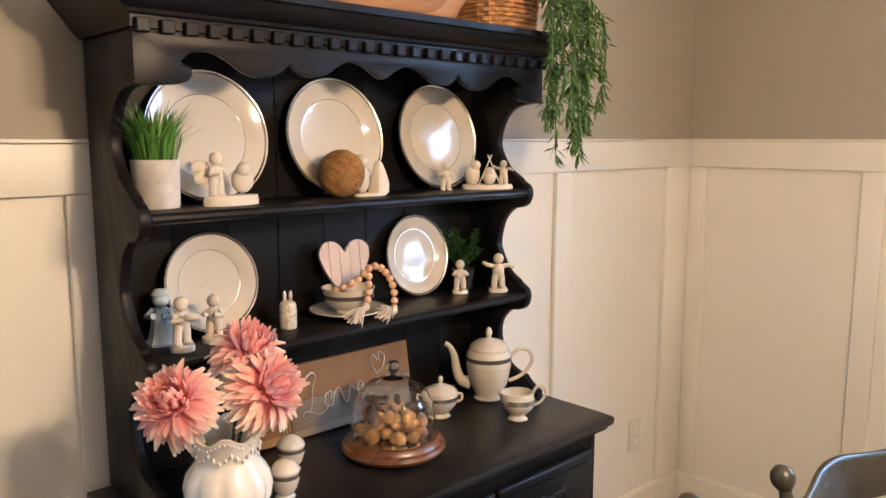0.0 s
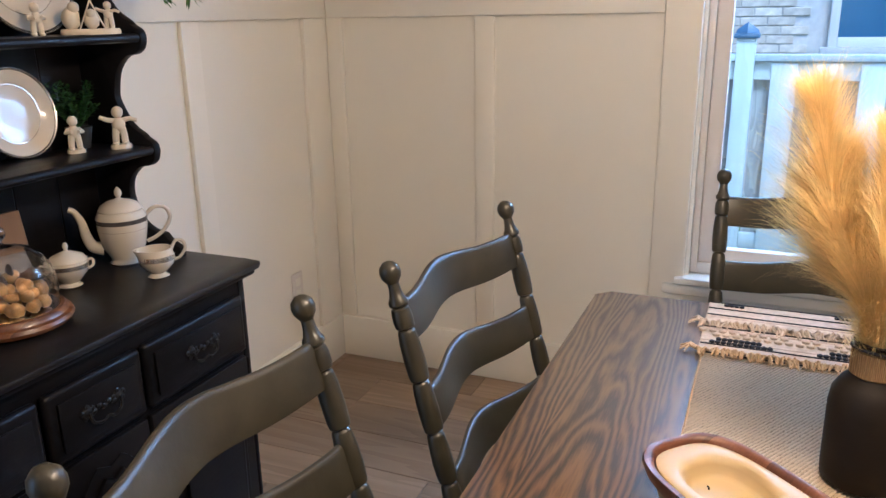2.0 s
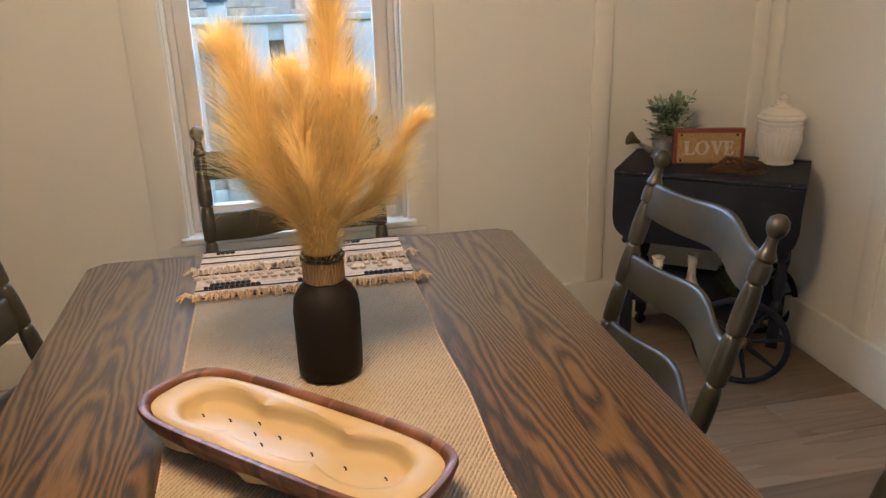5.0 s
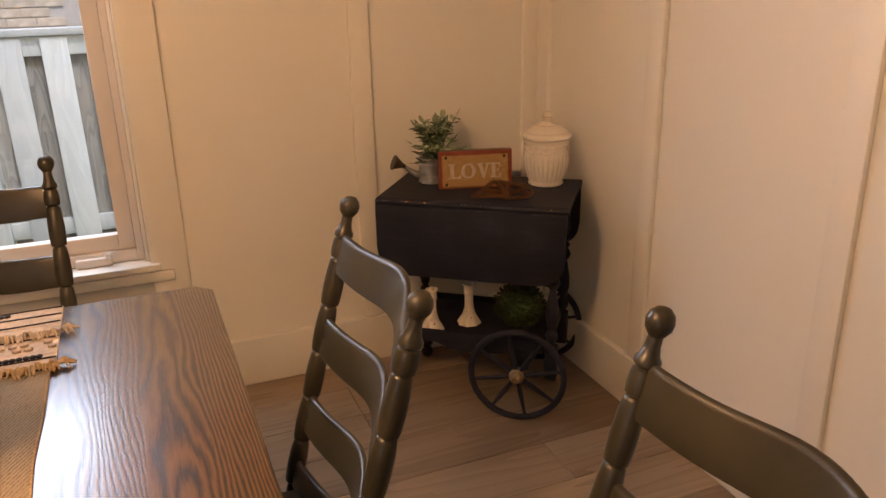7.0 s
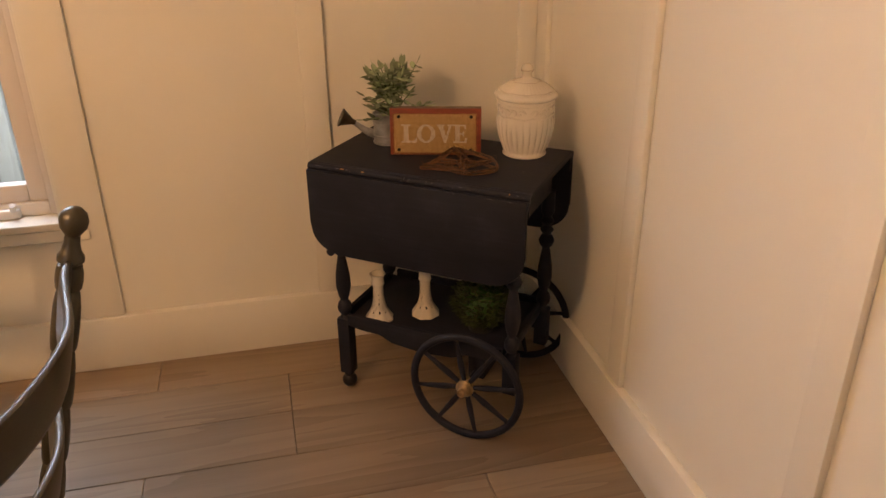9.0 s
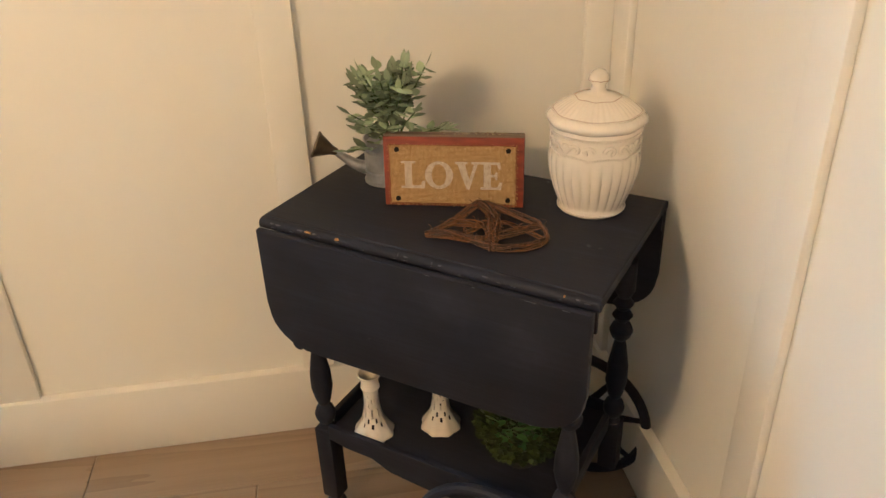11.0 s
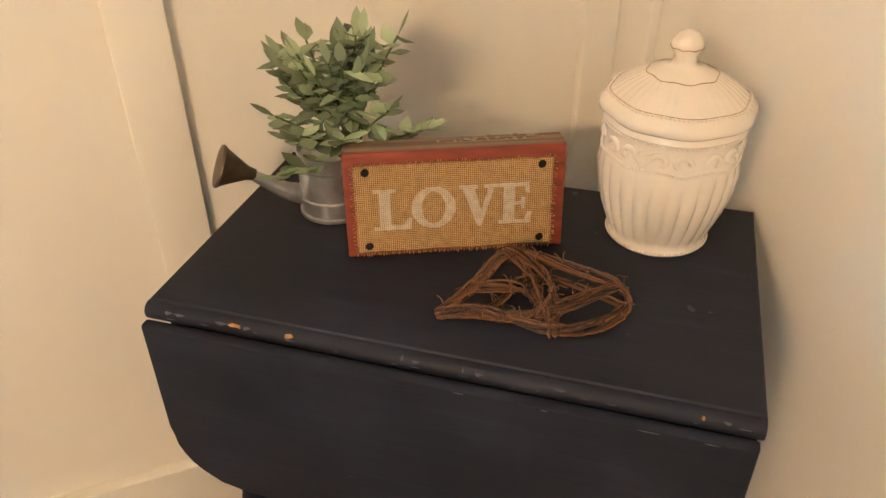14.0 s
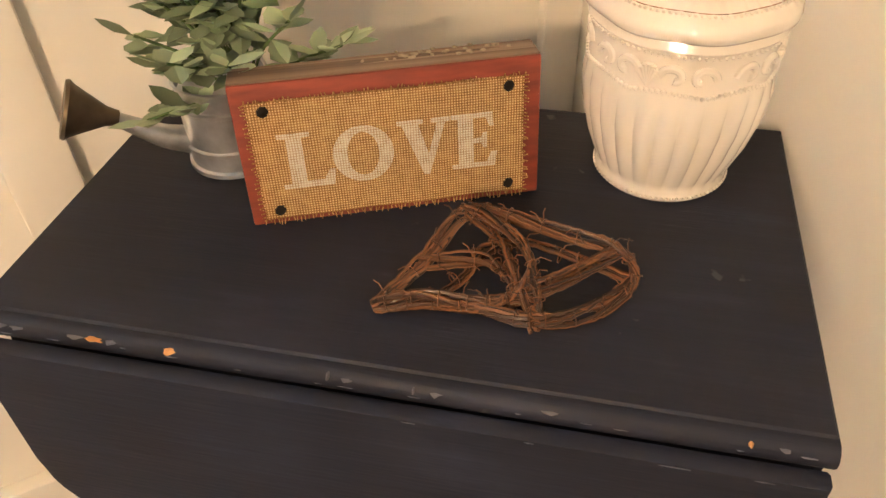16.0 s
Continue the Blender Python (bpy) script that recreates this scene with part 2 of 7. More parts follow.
def twill(name, c1, c2, pitch):
    """Coarse diagonal weave: broken slanting ribs with uneven yarn."""
    m, nt, bs, co = base(name)
    n = node(nt, "ShaderNodeTexWave", Scale=math.pi / pitch / 10, Distortion=2.2, Detail=2.0)
    n.inputs["Detail Scale"].default_value = 3.0
    n.bands_direction = "DIAGONAL"
    flat = scaled(nt, co, (1.0, 1.7, 0.0))
    nt.links.new(flat, n.inputs["Vector"])
    yarn = noisy(nt, scaled(nt, co, (60, 300, 0)), 1.0, 2.0)
    big = noisy(nt, co, 7.0, 3.0)
    t1 = nt.nodes.new("ShaderNodeMath")
    t1.operation = "MULTIPLY_ADD"
    nt.links.new(yarn, t1.inputs[0])
    t1.inputs[1].default_value = 0.9
    nt.links.new(n.outputs["Fac"], t1.inputs[2])
    t2 = nt.nodes.new("ShaderNodeMath")
    t2.operation = "MULTIPLY_ADD"
    nt.links.new(big, t2.inputs[0])
    t2.inputs[1].default_value = 0.5
    nt.links.new(t1.outputs[0], t2.inputs[2])
    c = ramp(nt, t2.outputs[0], [(0.35, c1), (0.95, c2)])
    nt.links.new(c, bs.inputs["Base Color"])
    bs.inputs["Roughness"].default_value = 0.95
    bs.inputs["Specular IOR Level"].default_value = 0.15
    bumped(nt, bs, t1.outputs[0], 0.8, 0.0016)
    return m


def glass(name, tint=(1, 1, 1), rough=0.0, ior=1.45):
    m = bpy.data.materials.new(name)
    m.use_nodes = True
    nt = m.node_tree
    g = nt.nodes.new("ShaderNodeBsdfGlass")
    g.inputs["Color"].default_value = (*tint, 1)
    g.inputs["Roughness"].default_value, g.inputs["IOR"].default_value = rough, ior
    nt.links.new(g.outputs[0], nt.nodes["Material Output"].inputs[0])
    return m


def leaf(name, col, var=0.35, rough=0.55):
    """Leaves, each a little lighter or darker."""
    m, nt, bs, co = base(name)
    geo = nt.nodes.new("ShaderNodeNewGeometry")
    c = ramp(nt, geo.outputs["Random Per Island"], [(0.0, shade(col, 1 - var)), (0.6, col), (1.0, shade(col, 1 + var * 1.3))])
    nt.links.new(c, bs.inputs["Base Color"])
    bs.inputs["Roughness"].default_value = rough
    bs.inputs["Specular IOR Level"].default_value = 0.35
    bs.inputs["Subsurface Weight"].default_value = 0.15
    bs.inputs["Subsurface Radius"].default_value = (0.003, 0.004, 0.002)
    bumped(nt, bs, noisy(nt, co, 220.0, 2.0), 0.2, 0.001)
    return m


M_WHITE = paint("white_satin_paint", (0.80, 0.775, 0.70), 0.42, 0.02, 1.6, 90, 0.05)
M_TAUPE = paint("taupe_wall_paint", (0.37, 0.335, 0.27), 0.75, 0.03, 1.4, 140, 0.12)
M_CEIL = paint("ceiling_paint", (0.78, 0.76, 0.73), 0.8, 0.02, 2, 120, 0.1)
M_PLANK = timber("oak_laminate", (0.085, 0.054, 0.033), (0.195, 0.136, 0.087), (0.29, 0.215, 0.148), along=1, lane=0.19, rough=0.42, bands=1.3, rand=0.22, pores=0.28, lanes=False, freq=7.0, stretch=0.5, ring=0.26)
M_SUBFLOOR = paint("dark_underlay", (0.05, 0.04, 0.03), 0.9)
M_TABLE = oak_top("oiled_oak_tabletop")
M_CREAM = paint("cream_paint", (0.62, 0.56, 0.42), 0.5, 0.06)
M_CHAIR = paint("dark_olive_chair_paint", (0.034, 0.0305, 0.0185), 0.37, 0.3, 14, 120, 0.2, spec=0.5)
M_HUTCH = worn("brushed_black_cabinet_paint", (0.0065, 0.006, 0.0068), (0.030, 0.022, 0.015), 0.36, 0.74, 0.2)
M_HUTCH_TOP = paint("black_counter_paint", (0.0095, 0.0085, 0.0085), 0.38, 0.3, 10, 80, 0.2, spec=0.35)
M_IRON = paint("blackened_iron", (0.025, 0.024, 0.024), 0.4, 0.3, 40, 200, 0.3, metal=0.6)
M_CART = worn("worn_charcoal_cart_paint", (0.0150, 0.0168, 0.0270), (0.055, 0.055, 0.062), 0.56, 0.72, 0.26)
M_CHIP = paint("bare_wood_chip", (0.55, 0.27, 0.08), 0.7, 0.2, 60)
M_SCUFF = paint("pale_scuff", (0.105, 0.105, 0.12), 0.7, 0.4, 90)
M_CHINA = paint("ivory_china", (0.60, 0.55, 0.455), 0.12, 0.03, 6, 60, 0.02, coat=0.6)
M_SILVER = paint("silver_rim", (0.62, 0.60, 0.57), 0.22, 0.1, 20, 100, 0.05, metal=0.9)
M_BAND = paint("grey_band", (0.13, 0.115, 0.11), 0.25, 0.2, 120, 300, 0.1, metal=0.4)
M_BISQUE = paint("bisque_porcelain", (0.62, 0.56, 0.46), 0.6, 0.06, 30, 300, 0.15, sub=0.1)
M_BLUEWARE = paint("pale_blue_porcelain", (0.45, 0.53, 0.58), 0.5, 0.12, 40, 300, 0.15)
M_JAR = paint("cream_glazed_stoneware", (0.75, 0.69, 0.585), 0.24, 0.05, 9, 120, 0.06, coat=0.4)
M_JARLINE = paint("antique_brown_glaze", (0.25, 0.13, 0.06), 0.5, 0.4, 80)
M_VASE = paint("white_glazed_vase", (0.80, 0.76, 0.68), 0.2, 0.04, 9, 90, 0.05, coat=0.5)
M_WINDOW = paint("window_vinyl_white", (0.72, 0.68, 0.64), 0.4, 0.03, 6, 80, 0.05)


def sheer(name, col, var):
    """Thin dry fibres that let light through."""
    m, nt, bs, co = base(name)
    geo = nt.nodes.new("ShaderNodeNewGeometry")
    c = ramp(nt, geo.outputs["Random Per Island"], [(0.0, shade(col, 1 - var)), (1.0, shade(col, 1 + var))])
    d, t, mix = nt.nodes.new("ShaderNodeBsdfDiffuse"), nt.nodes.new("ShaderNodeBsdfTranslucent"), nt.nodes.new("ShaderNodeMixShader")
    for n in (d, t):
        nt.links.new(c, n.inputs["Color"])
    mix.inputs[0].default_value = 0.68
    nt.links.new(d.outputs[0], mix.inputs[1])
    nt.links.new(t.outputs[0], mix.inputs[2])
    nt.links.new(mix.outputs[0], nt.nodes["Material Output"].inputs[0])
    return m


M_GLASS = glass("window_glass", (0.97, 0.99, 1.0))
M_CLEAR = glass("clear_glass")

# ---- mesh helpers ----


def box(bm, x0, x1, y0, y1, z0, z1, bev=0.0, seg=2):
    r = bmesh.ops.create_cube(bm, size=1.0)
    vs = r["verts"]
    for v in vs:
        v.co = ((x0 + x1) / 2 + v.co.x * (x1 - x0), (y0 + y1) / 2 + v.co.y * (y1 - y0), (z0 + z1) / 2 + v.co.z * (z1 - z0))
    if bev:
        es = list({e for v in vs for e in v.link_edges})
        bmesh.ops.bevel(bm, geom=es, offset=bev, segments=seg, profile=0.5, affect="EDGES")
    return bm


def lathe(bm, profile, seg=24, at=(0, 0, 0), warp=None, m=None):
    """Turned shape about z: (radius, height) from bottom to top. warp(angle, radius, z) may bend the radius."""
    rings = []
    for r, z in profile:
        ring = []
        for i in range(seg):
            a = 2 * math.pi * i / seg
            q = warp(a, r, z) if warp else r
            co = Vector((q * math.cos(a), q * math.sin(a), z))
            ring.append(bm.verts.new((m @ co if m else co) + Vector(at)))
        rings.append(ring)
    for lo, hi in zip(rings, rings[1:]):
        for i in range(seg):
            bm.faces.new((lo[i], lo[(i + 1) % seg], hi[(i + 1) % seg], hi[i]))
    bm.faces.new(list(reversed(rings[0])))
    bm.faces.new(rings[-1])
    return bm


def tube(bm, pts, rad, seg=8, closed=False):
    """A round bar along points; rad is one radius or one for each point."""
    pts = [Vector(p) for p in pts]
    n = len(pts)
    rad = rad if isinstance(rad, (list, tuple)) else [rad] * n
    up, rings = None, []
    for i, p in enumerate(pts):
        if closed:
            d = (pts[(i + 1) % n] - pts[i - 1]).normalized()
        else:
            d = (pts[min(i + 1, n - 1)] - pts[max(i - 1, 0)]).normalized()
        if up is None:
            up = d.orthogonal().normalized()
        up = (up - d * up.dot(d))
        up = up.normalized() if up.length > 1e-6 else d.orthogonal().normalized()
        side = d.cross(up)
        rings.append([bm.verts.new(p + rad[i] * (math.cos(2 * math.pi * k / seg) * up + math.sin(2 * math.pi * k / seg) * side)) for k in range(seg)])
    pairs = list(zip(rings, rings[1:])) + ([(rings[-1], rings[0])] if closed else [])
    for lo, hi in pairs:
        for k in range(seg):
            bm.faces.new((lo[k], lo[(k + 1) % seg], hi[(k + 1) % seg], hi[k]))
    if not closed:
        bm.faces.new(list(reversed(rings[0])))
        bm.faces.new(rings[-1])
    return bm


def prism(bm, outline, lo, hi, axis="y", bev=0.0):
    """A flat outline given thickness along an axis. Outline points are (a, b) in the two other axes, in order x, y, z."""
    def co(a, b, c):
        return {"x": (c, a, b), "y": (a, c, b), "z": (a, b, c)}[axis]
    va = [bm.verts.new(co(a, b, lo)) for a, b in outline]
    vb = [bm.verts.new(co(a, b, hi)) for a, b in outline]
    n = len(outline)
    fs = [bm.faces.new(va), bm.faces.new(list(reversed(vb)))]
    for i in range(n):
        fs.append(bm.faces.new((va[i], vb[i], vb[(i + 1) % n], va[(i + 1) % n])))
    bmesh.ops.recalc_face_normals(bm, faces=fs)
    if bev:
        es = [e for f in fs[:2] for e in f.edges]
        bmesh.ops.bevel(bm, geom=es, offset=bev, segments=2, profile=0.5, affect="EDGES")
    return bm


def blob(bm, c, rx, ry=None, rz=None, sub=2, m=None, lump=0.0, f=20.0):
    """A rounded lump."""
    ry, rz = ry or rx, rz or rx
    r = bmesh.ops.create_icosphere(bm, subdivisions=sub, radius=1.0)
    for v in r["verts"]:
        k = 1 + lump * noise.noise(v.co * 2 + Vector(c) * f) if lump else 1
        co = Vector((v.co.x * rx * k, v.co.y * ry * k, v.co.z * rz * k))
        v.co = (m @ co if m else co) + Vector(c)
    return bm


def curve(points, steps=8, closed=False):
    """A smooth line through points."""
    ps = [Vector(p) for p in points]
    n, out = len(ps), []
    for i in range(n if closed else n - 1):
        a, b, c, d = (ps[(i - 1) % n], ps[i], ps[(i + 1) % n], ps[(i + 2) % n]) if closed else (ps[max(i - 1, 0)], ps[i], ps[i + 1], ps[min(i + 2, n - 1)])
        for k in range(steps):
            t = k / steps
            out.append(0.5 * (2 * b + (c - a) * t + (2 * a - 5 * b + 4 * c - d) * t * t + (3 * b - a - 3 * c + d) * t ** 3))
    if not closed:
        out.append(ps[-1])
    return out


def leaflet(bm, root, way, length, width, up=Vector((0, 0, 1)), cup=0.15, droop=0.0):
    """One pointed leaf of six vertices, folded a little along its rib."""
    way = way.normalized()
    side = way.cross(up)
    side = side.normalized() if side.length > 1e-4 else way.orthogonal().normalized()
    nrm = side.cross(way)
    a = bm.verts.new(root)
    mid = bm.verts.new(root + way * length * 0.5 - nrm * width * cup - Vector((0, 0, droop * length * 0.3)))
    tip = bm.verts.new(root + way * length - Vector((0, 0, droop * length)))
    l = bm.verts.new(root + way * length * 0.42 + side * width * 0.5)
    r = bm.verts.new(root + way * length * 0.42 - side * width * 0.5)
    l2 = bm.verts.new(root + way * length * 0.75 + side * width * 0.36 - Vector((0, 0, droop * length * 0.6)))
    r2 = bm.verts.new(root + way * length * 0.75 - side * width * 0.36 - Vector((0, 0, droop * length * 0.6)))
    for f in ((a, l, mid), (a, mid, r), (l, l2, mid), (mid, r2, r), (l2, tip, mid), (mid, tip, r2)):
        bm.faces.new(f)
    return bm


def thing(name, m, label="", category="", group="", kind=""):
    ob = new(name)
    ob.empty_display_size = 0.05
    ob.matrix_world = m
    return tagged(ob, label, category, group, kind)


def part(name, bm, material, parent=None, label="", angle=35.0, at=None, kind=""):
    """Links a bmesh as one mesh object under a thing or under a part."""
    me = bpy.data.meshes.new(name)
    bm.normal_update()
    bm.to_mesh(me)
    bm.free()
    me.materials.append(material)
    for p in me.polygons:
        p.use_smooth = True
    me.set_sharp_from_angle(angle=radians(angle))
    ob = new(name, me)
    ob.parent = parent
    if at is not None:
        ob.matrix_local = at
    return tagged(ob, label, kind=kind)


def solo(name, bm, material, label, category, m=None, angle=35.0, group="", kind=""):
    """A thing of one mesh."""
    ob = part(name, bm, material, None, "", angle)
    if m is not None:
        ob.matrix_world = m
    return tagged(ob, label, category, group, kind)


def B():
    return bmesh.new()


# ---- the room ----
X0, X1, Y0, Y1, TOP = -4.60, 2.695, -2.05, 1.513, 2.50
WY0, WY1, WZ0, WZ1 = -0.635, 0.135, 0.50, 2.12
T = 0.16
# the gap from x -2.1 to -0.6 is added for the fill lamp
bm = B()
box(bm, X0 - T, -2.1, Y1, Y1 + T, -0.02, TOP)
box(bm, -0.6, X1 + T, Y1, Y1 + T, -0.02, TOP)
box(bm, -2.1, -0.6, Y1, Y1 + T, 2.1, TOP)
solo("wall_north", bm, M_TAUPE, "taupe painted wall above white wainscot, with an added opening out of view", "wall", kind="structure")
bm = B()
box(bm, X0 - T, X1 + T, Y0 - T, Y0, -0.02, TOP)
solo("wall_south", bm, M_TAUPE, "taupe painted wall above white wainscot", "wall", kind="structure")
bm = B()
box(bm, X1, X1 + T, Y0, WY0, -0.02, TOP)
box(bm, X1, X1 + T, WY1, Y1, -0.02, TOP)
box(bm, X1, X1 + T, WY0, WY1, -0.02, WZ0)
box(bm, X1, X1 + T, WY0, WY1, WZ1, TOP)
solo("wall_east", bm, M_TAUPE, "taupe painted wall with a narrow window", "wall", kind="structure")
# unseen closing wall, set far back so that less light bounces
bm = B()
box(bm, X0 - T, X0, Y0, Y1, -0.02, TOP)
solo("wall_west", bm, M_TAUPE, "plain taupe painted wall out of view, closing the room", "wall", kind="structure")
bm = B()
box(bm, X0 - T, X1 + T, Y0 - T, Y1 + T, TOP, TOP + 0.1)
solo("ceiling", bm, M_CEIL, "flat white ceiling", "ceiling", kind="structure")
bm = B()
box(bm, X0 - T, X1 + T, Y0 - T, Y1 + T, -0.12, -0.022)
floor = solo("floor", bm, M_SUBFLOOR, "oak laminate plank floor", "floor", kind="structure")

# board and batten wainscot: backing sheet, base board, battens, top rail
BASE_H, RAIL0, RAIL1 = 0.176, 1.366, 1.459


def along_wall(bm, wall, a0, a1, z0, z1, d0, d1, bev=0.003):
    """A board on a wall, from a0 to a1 along it, standing d0 to d1 out of the wall."""
    if wall == "north":
        return box(bm, a0, a1, Y1 - d1, Y1 - d0, z0, z1, bev)
    if wall == "south":
        return box(bm, a0, a1, Y0 + d0, Y0 + d1, z0, z1, bev)
    return box(bm, X1 - d1, X1 - d0, a0, a1, z0, z1, bev)


def wainscot(wall, spans, battens, rails):
    for a0, a1 in rails:
        bm = along_wall(B(), wall, a0, a1, RAIL0, RAIL1, 0.0042, 0.0235)
        solo("wainscot_rail", bm, M_WHITE, "white painted wainscot top rail", "trim", kind="structure")
        bm = along_wall(B(), wall, a0, a1, RAIL1 + 0.0005, RAIL1 + 0.008, 0.0, 0.030, 0.002)
        solo("wainscot_cap", bm, M_WHITE, "thin white wainscot cap", "trim", kind="structure")
    for a0, a1, z0, z1 in spans:
        bm = along_wall(B(), wall, a0, a1, z0, z1, 0.0, 0.004, 0)
        solo("wainscot_panel", bm, M_WHITE, "flat white wainscot panel", "wall panel", kind="structure")
    for a0, a1, z0 in battens:
        bm = along_wall(B(), wall, a0, a1, z0, RAIL0 - 0.0005, 0.0042, 0.0210)
        solo("wainscot_batten", bm, M_WHITE, "white upright wainscot batten", "trim", kind="structure")


def baseboard(wall, a0, a1):
    bm = along_wall(B(), wall, a0, a1, 0.0, BASE_H, 0.0042, 0.029, 0.004)
    solo("baseboard", bm, M_WHITE, "tall white painted baseboard", "baseboard", kind="structure")


wainscot("north", [(-0.6, X1, 0, RAIL1)], [(a, a + 0.075, BASE_H + 0.0005) for a in (-0.595, -0.19, 0.47, 1.17, 1.885)] + [(2.525, X1 - 0.0045, BASE_H + 0.0005)], [(-0.6, X1 - 0.001)])
baseboard("north", -0.6, X1)
wainscot("south", [(X0, X1, 0, RAIL1)], [(a, a + 0.07, BASE_H + 0.0005) for a in (-1.35, -0.68, -0.02, 0.64, 1.275, 1.965)] + [(2.60, X1 - 0.0045, BASE_H + 0.0005)], [(X0, X1 - 0.001)])
baseboard("south", X0, X1)
wainscot("east", [(Y0 + 0.0043, WY0, 0, RAIL1), (WY1, Y1 - 0.0043, 0, RAIL1), (WY0, WY1, 0, WZ0 - 0.01)],
         [(Y0 + 0.0215, -1.972, BASE_H + 0.0005), (-1.405, -1.335, BASE_H + 0.0005), (0.822, 0.893, BASE_H + 0.0005), (1.425, Y1 - 0.0215, BASE_H + 0.0005)],
         [(Y0 + 0.0240, WY0 - 0.1155), (WY1 + 0.1155, Y1 - 0.0240)])
baseboard("east", Y0 + 0.0295, Y1 - 0.0295)

# window: casing, sill, vinyl frame, sash, pane, crank
bm = B()
win = solo("window_1", box(bm, X1 + 0.004, X1 + 0.10, WY1 - 0.012, WY1 - 0.0005, WZ0, WZ1), M_WHITE, "narrow white casement window with a crank", "window", kind="structure")


def wpart(name, *dims, mat=M_WHITE, bev=0.003, label="", parent=None):
    return part(name, box(B(), *dims, bev), mat, parent or win, label)


wpart("jamb", X1 + 0.004, X1 + 0.10, WY0 + 0.0005, WY0 + 0.012, WZ0, WZ1)
wpart("jamb", X1 + 0.004, X1 + 0.10, WY0 + 0.013, WY1 - 0.013, WZ1 - 0.012, WZ1 - 0.0005)
wpart("casing", X1 - 0.0215, X1 - 0.0042, WY0 - 0.115, WY0 - 0.001, BASE_H + 0.001, WZ1 + 0.11)
wpart("casing", X1 - 0.0215, X1 - 0.0042, WY1 + 0.001, WY1 + 0.115, BASE_H + 0.001, WZ1 + 0.11)
wpart("casing", X1 - 0.0215, X1 - 0.0042, WY0, WY1, WZ1 + 0.001, WZ1 + 0.11)
wpart("window_sill", X1 - 0.042, X1 + 0.10, WY0 - 0.03, WY1 + 0.03, WZ0 - 0.022, WZ0 + 0.001, bev=0.006)
wpart("sill_moulding", X1 - 0.034, X1 - 0.0215, WY0 - 0.07, WY1 + 0.07, WZ0 - 0.062, WZ0 - 0.024, bev=0.008)
FX0, FX1 = X1 + 0.045, X1 + 0.095
for d in ((WY0 + 0.013, WY0 + 0.035, WZ0 + 0.002, WZ1 - 0.013), (WY1 - 0.035, WY1 - 0.013, WZ0 + 0.002, WZ1 - 0.013),
          (WY0 + 0.035, WY1 - 0.035, WZ0 + 0.002, WZ0 + 0.04), (WY0 + 0.035, WY1 - 0.035, WZ1 - 0.05, WZ1 - 0.013)):
    wpart("window_frame", FX0 - 0.012, FX1, *d, mat=M_WINDOW)
sash = wpart("sash", FX0, FX1 - 0.01, WY0 + 0.036, WY0 + 0.085, WZ0 + 0.041, WZ1 - 0.051, mat=M_WINDOW, bev=0.004)
for d in ((WY1 - 0.085, WY1 - 0.036, WZ0 + 0.041, WZ1 - 0.051), (WY0 + 0.085, WY1 - 0.085, WZ0 + 0.041, WZ0 + 0.092), (WY0 + 0.085, WY1 - 0.085, WZ1 - 0.10, WZ1 - 0.051)):
    wpart("sash_rail", FX0, FX1 - 0.01, *d, mat=M_WINDOW, bev=0.004)
pane = wpart("pane", FX0 + 0.016, FX0 + 0.020, WY0 + 0.080, WY1 - 0.080, WZ0 + 0.085, WZ1 - 0.095, mat=M_GLASS, bev=0)
pane.visible_shadow = False
crank = wpart("crank", X1 + 0.012, X1 + 0.032, WY0 + 0.11, WY0 + 0.22, WZ0 + 0.002, WZ0 + 0.03, mat=M_WINDOW, bev=0.006, label="white folding window crank")
part("crank_knob", tube(B(), [(X1 + 0.012, WY0 + 0.125, WZ0 + 0.03), (X1 - 0.002, WY0 + 0.12, WZ0 + 0.05)], 0.008), M_WINDOW, crank)
# the header trim above the rail beside the window
# ---- outside ----
M_GRASSY = paint("lawn", (0.07, 0.10, 0.035), 0.9, 0.4, 3, 60, 0.5)
M_FENCE = timber("weathered_fence_boards", (0.36, 0.415, 0.42), (0.47, 0.54, 0.545), (0.56, 0.64, 0.64), along=2, lane=5, rough=0.85, bands=1.2, rand=0.16, lanes=False, ring=0.25)
# back boards get a darker base colour than the front boards
M_FENCE_DARK = timber("dark_fence_boards", (0.16, 0.165, 0.155), (0.29, 0.30, 0.285), (0.38, 0.40, 0.38), along=2, lane=5, rough=0.9, bands=1.6, rand=0.25, lanes=False)
M_BRICK = paint("buff_brick", (0.62, 0.54, 0.43), 0.9, 0.2, 14, 60, 0.5, rand=0.18)
M_MORTAR = paint("mortar", (0.55, 0.52, 0.47), 0.95, 0.1, 20)
M_BLIND = paint("dark_blue_pane", (0.05, 0.12, 0.20), 0.1, 0.1, 3)
# blue here is the sky's reflection on the caps, put into the colour
M_CAP = paint("cap_paint_sky_tint", (0.07, 0.13, 0.21), 0.35, 0.15, 20)
bm = B()
for p in ((-60, -60), (60, -60), (60, 60), (-60, 60)):
    bm.verts.new((p[0], p[1], -0.25))
bm.verts.ensure_lookup_table()
bm.faces.new(bm.verts)
solo("ground", bm, M_GRASSY, "grass yard beside the house", "ground", kind="structure")
FXP = 4.75
fence = thing("fence", pose(FXP, 0, -0.25), "weathered grey board-on-board wooden fence", "fence")
FT = 1.345
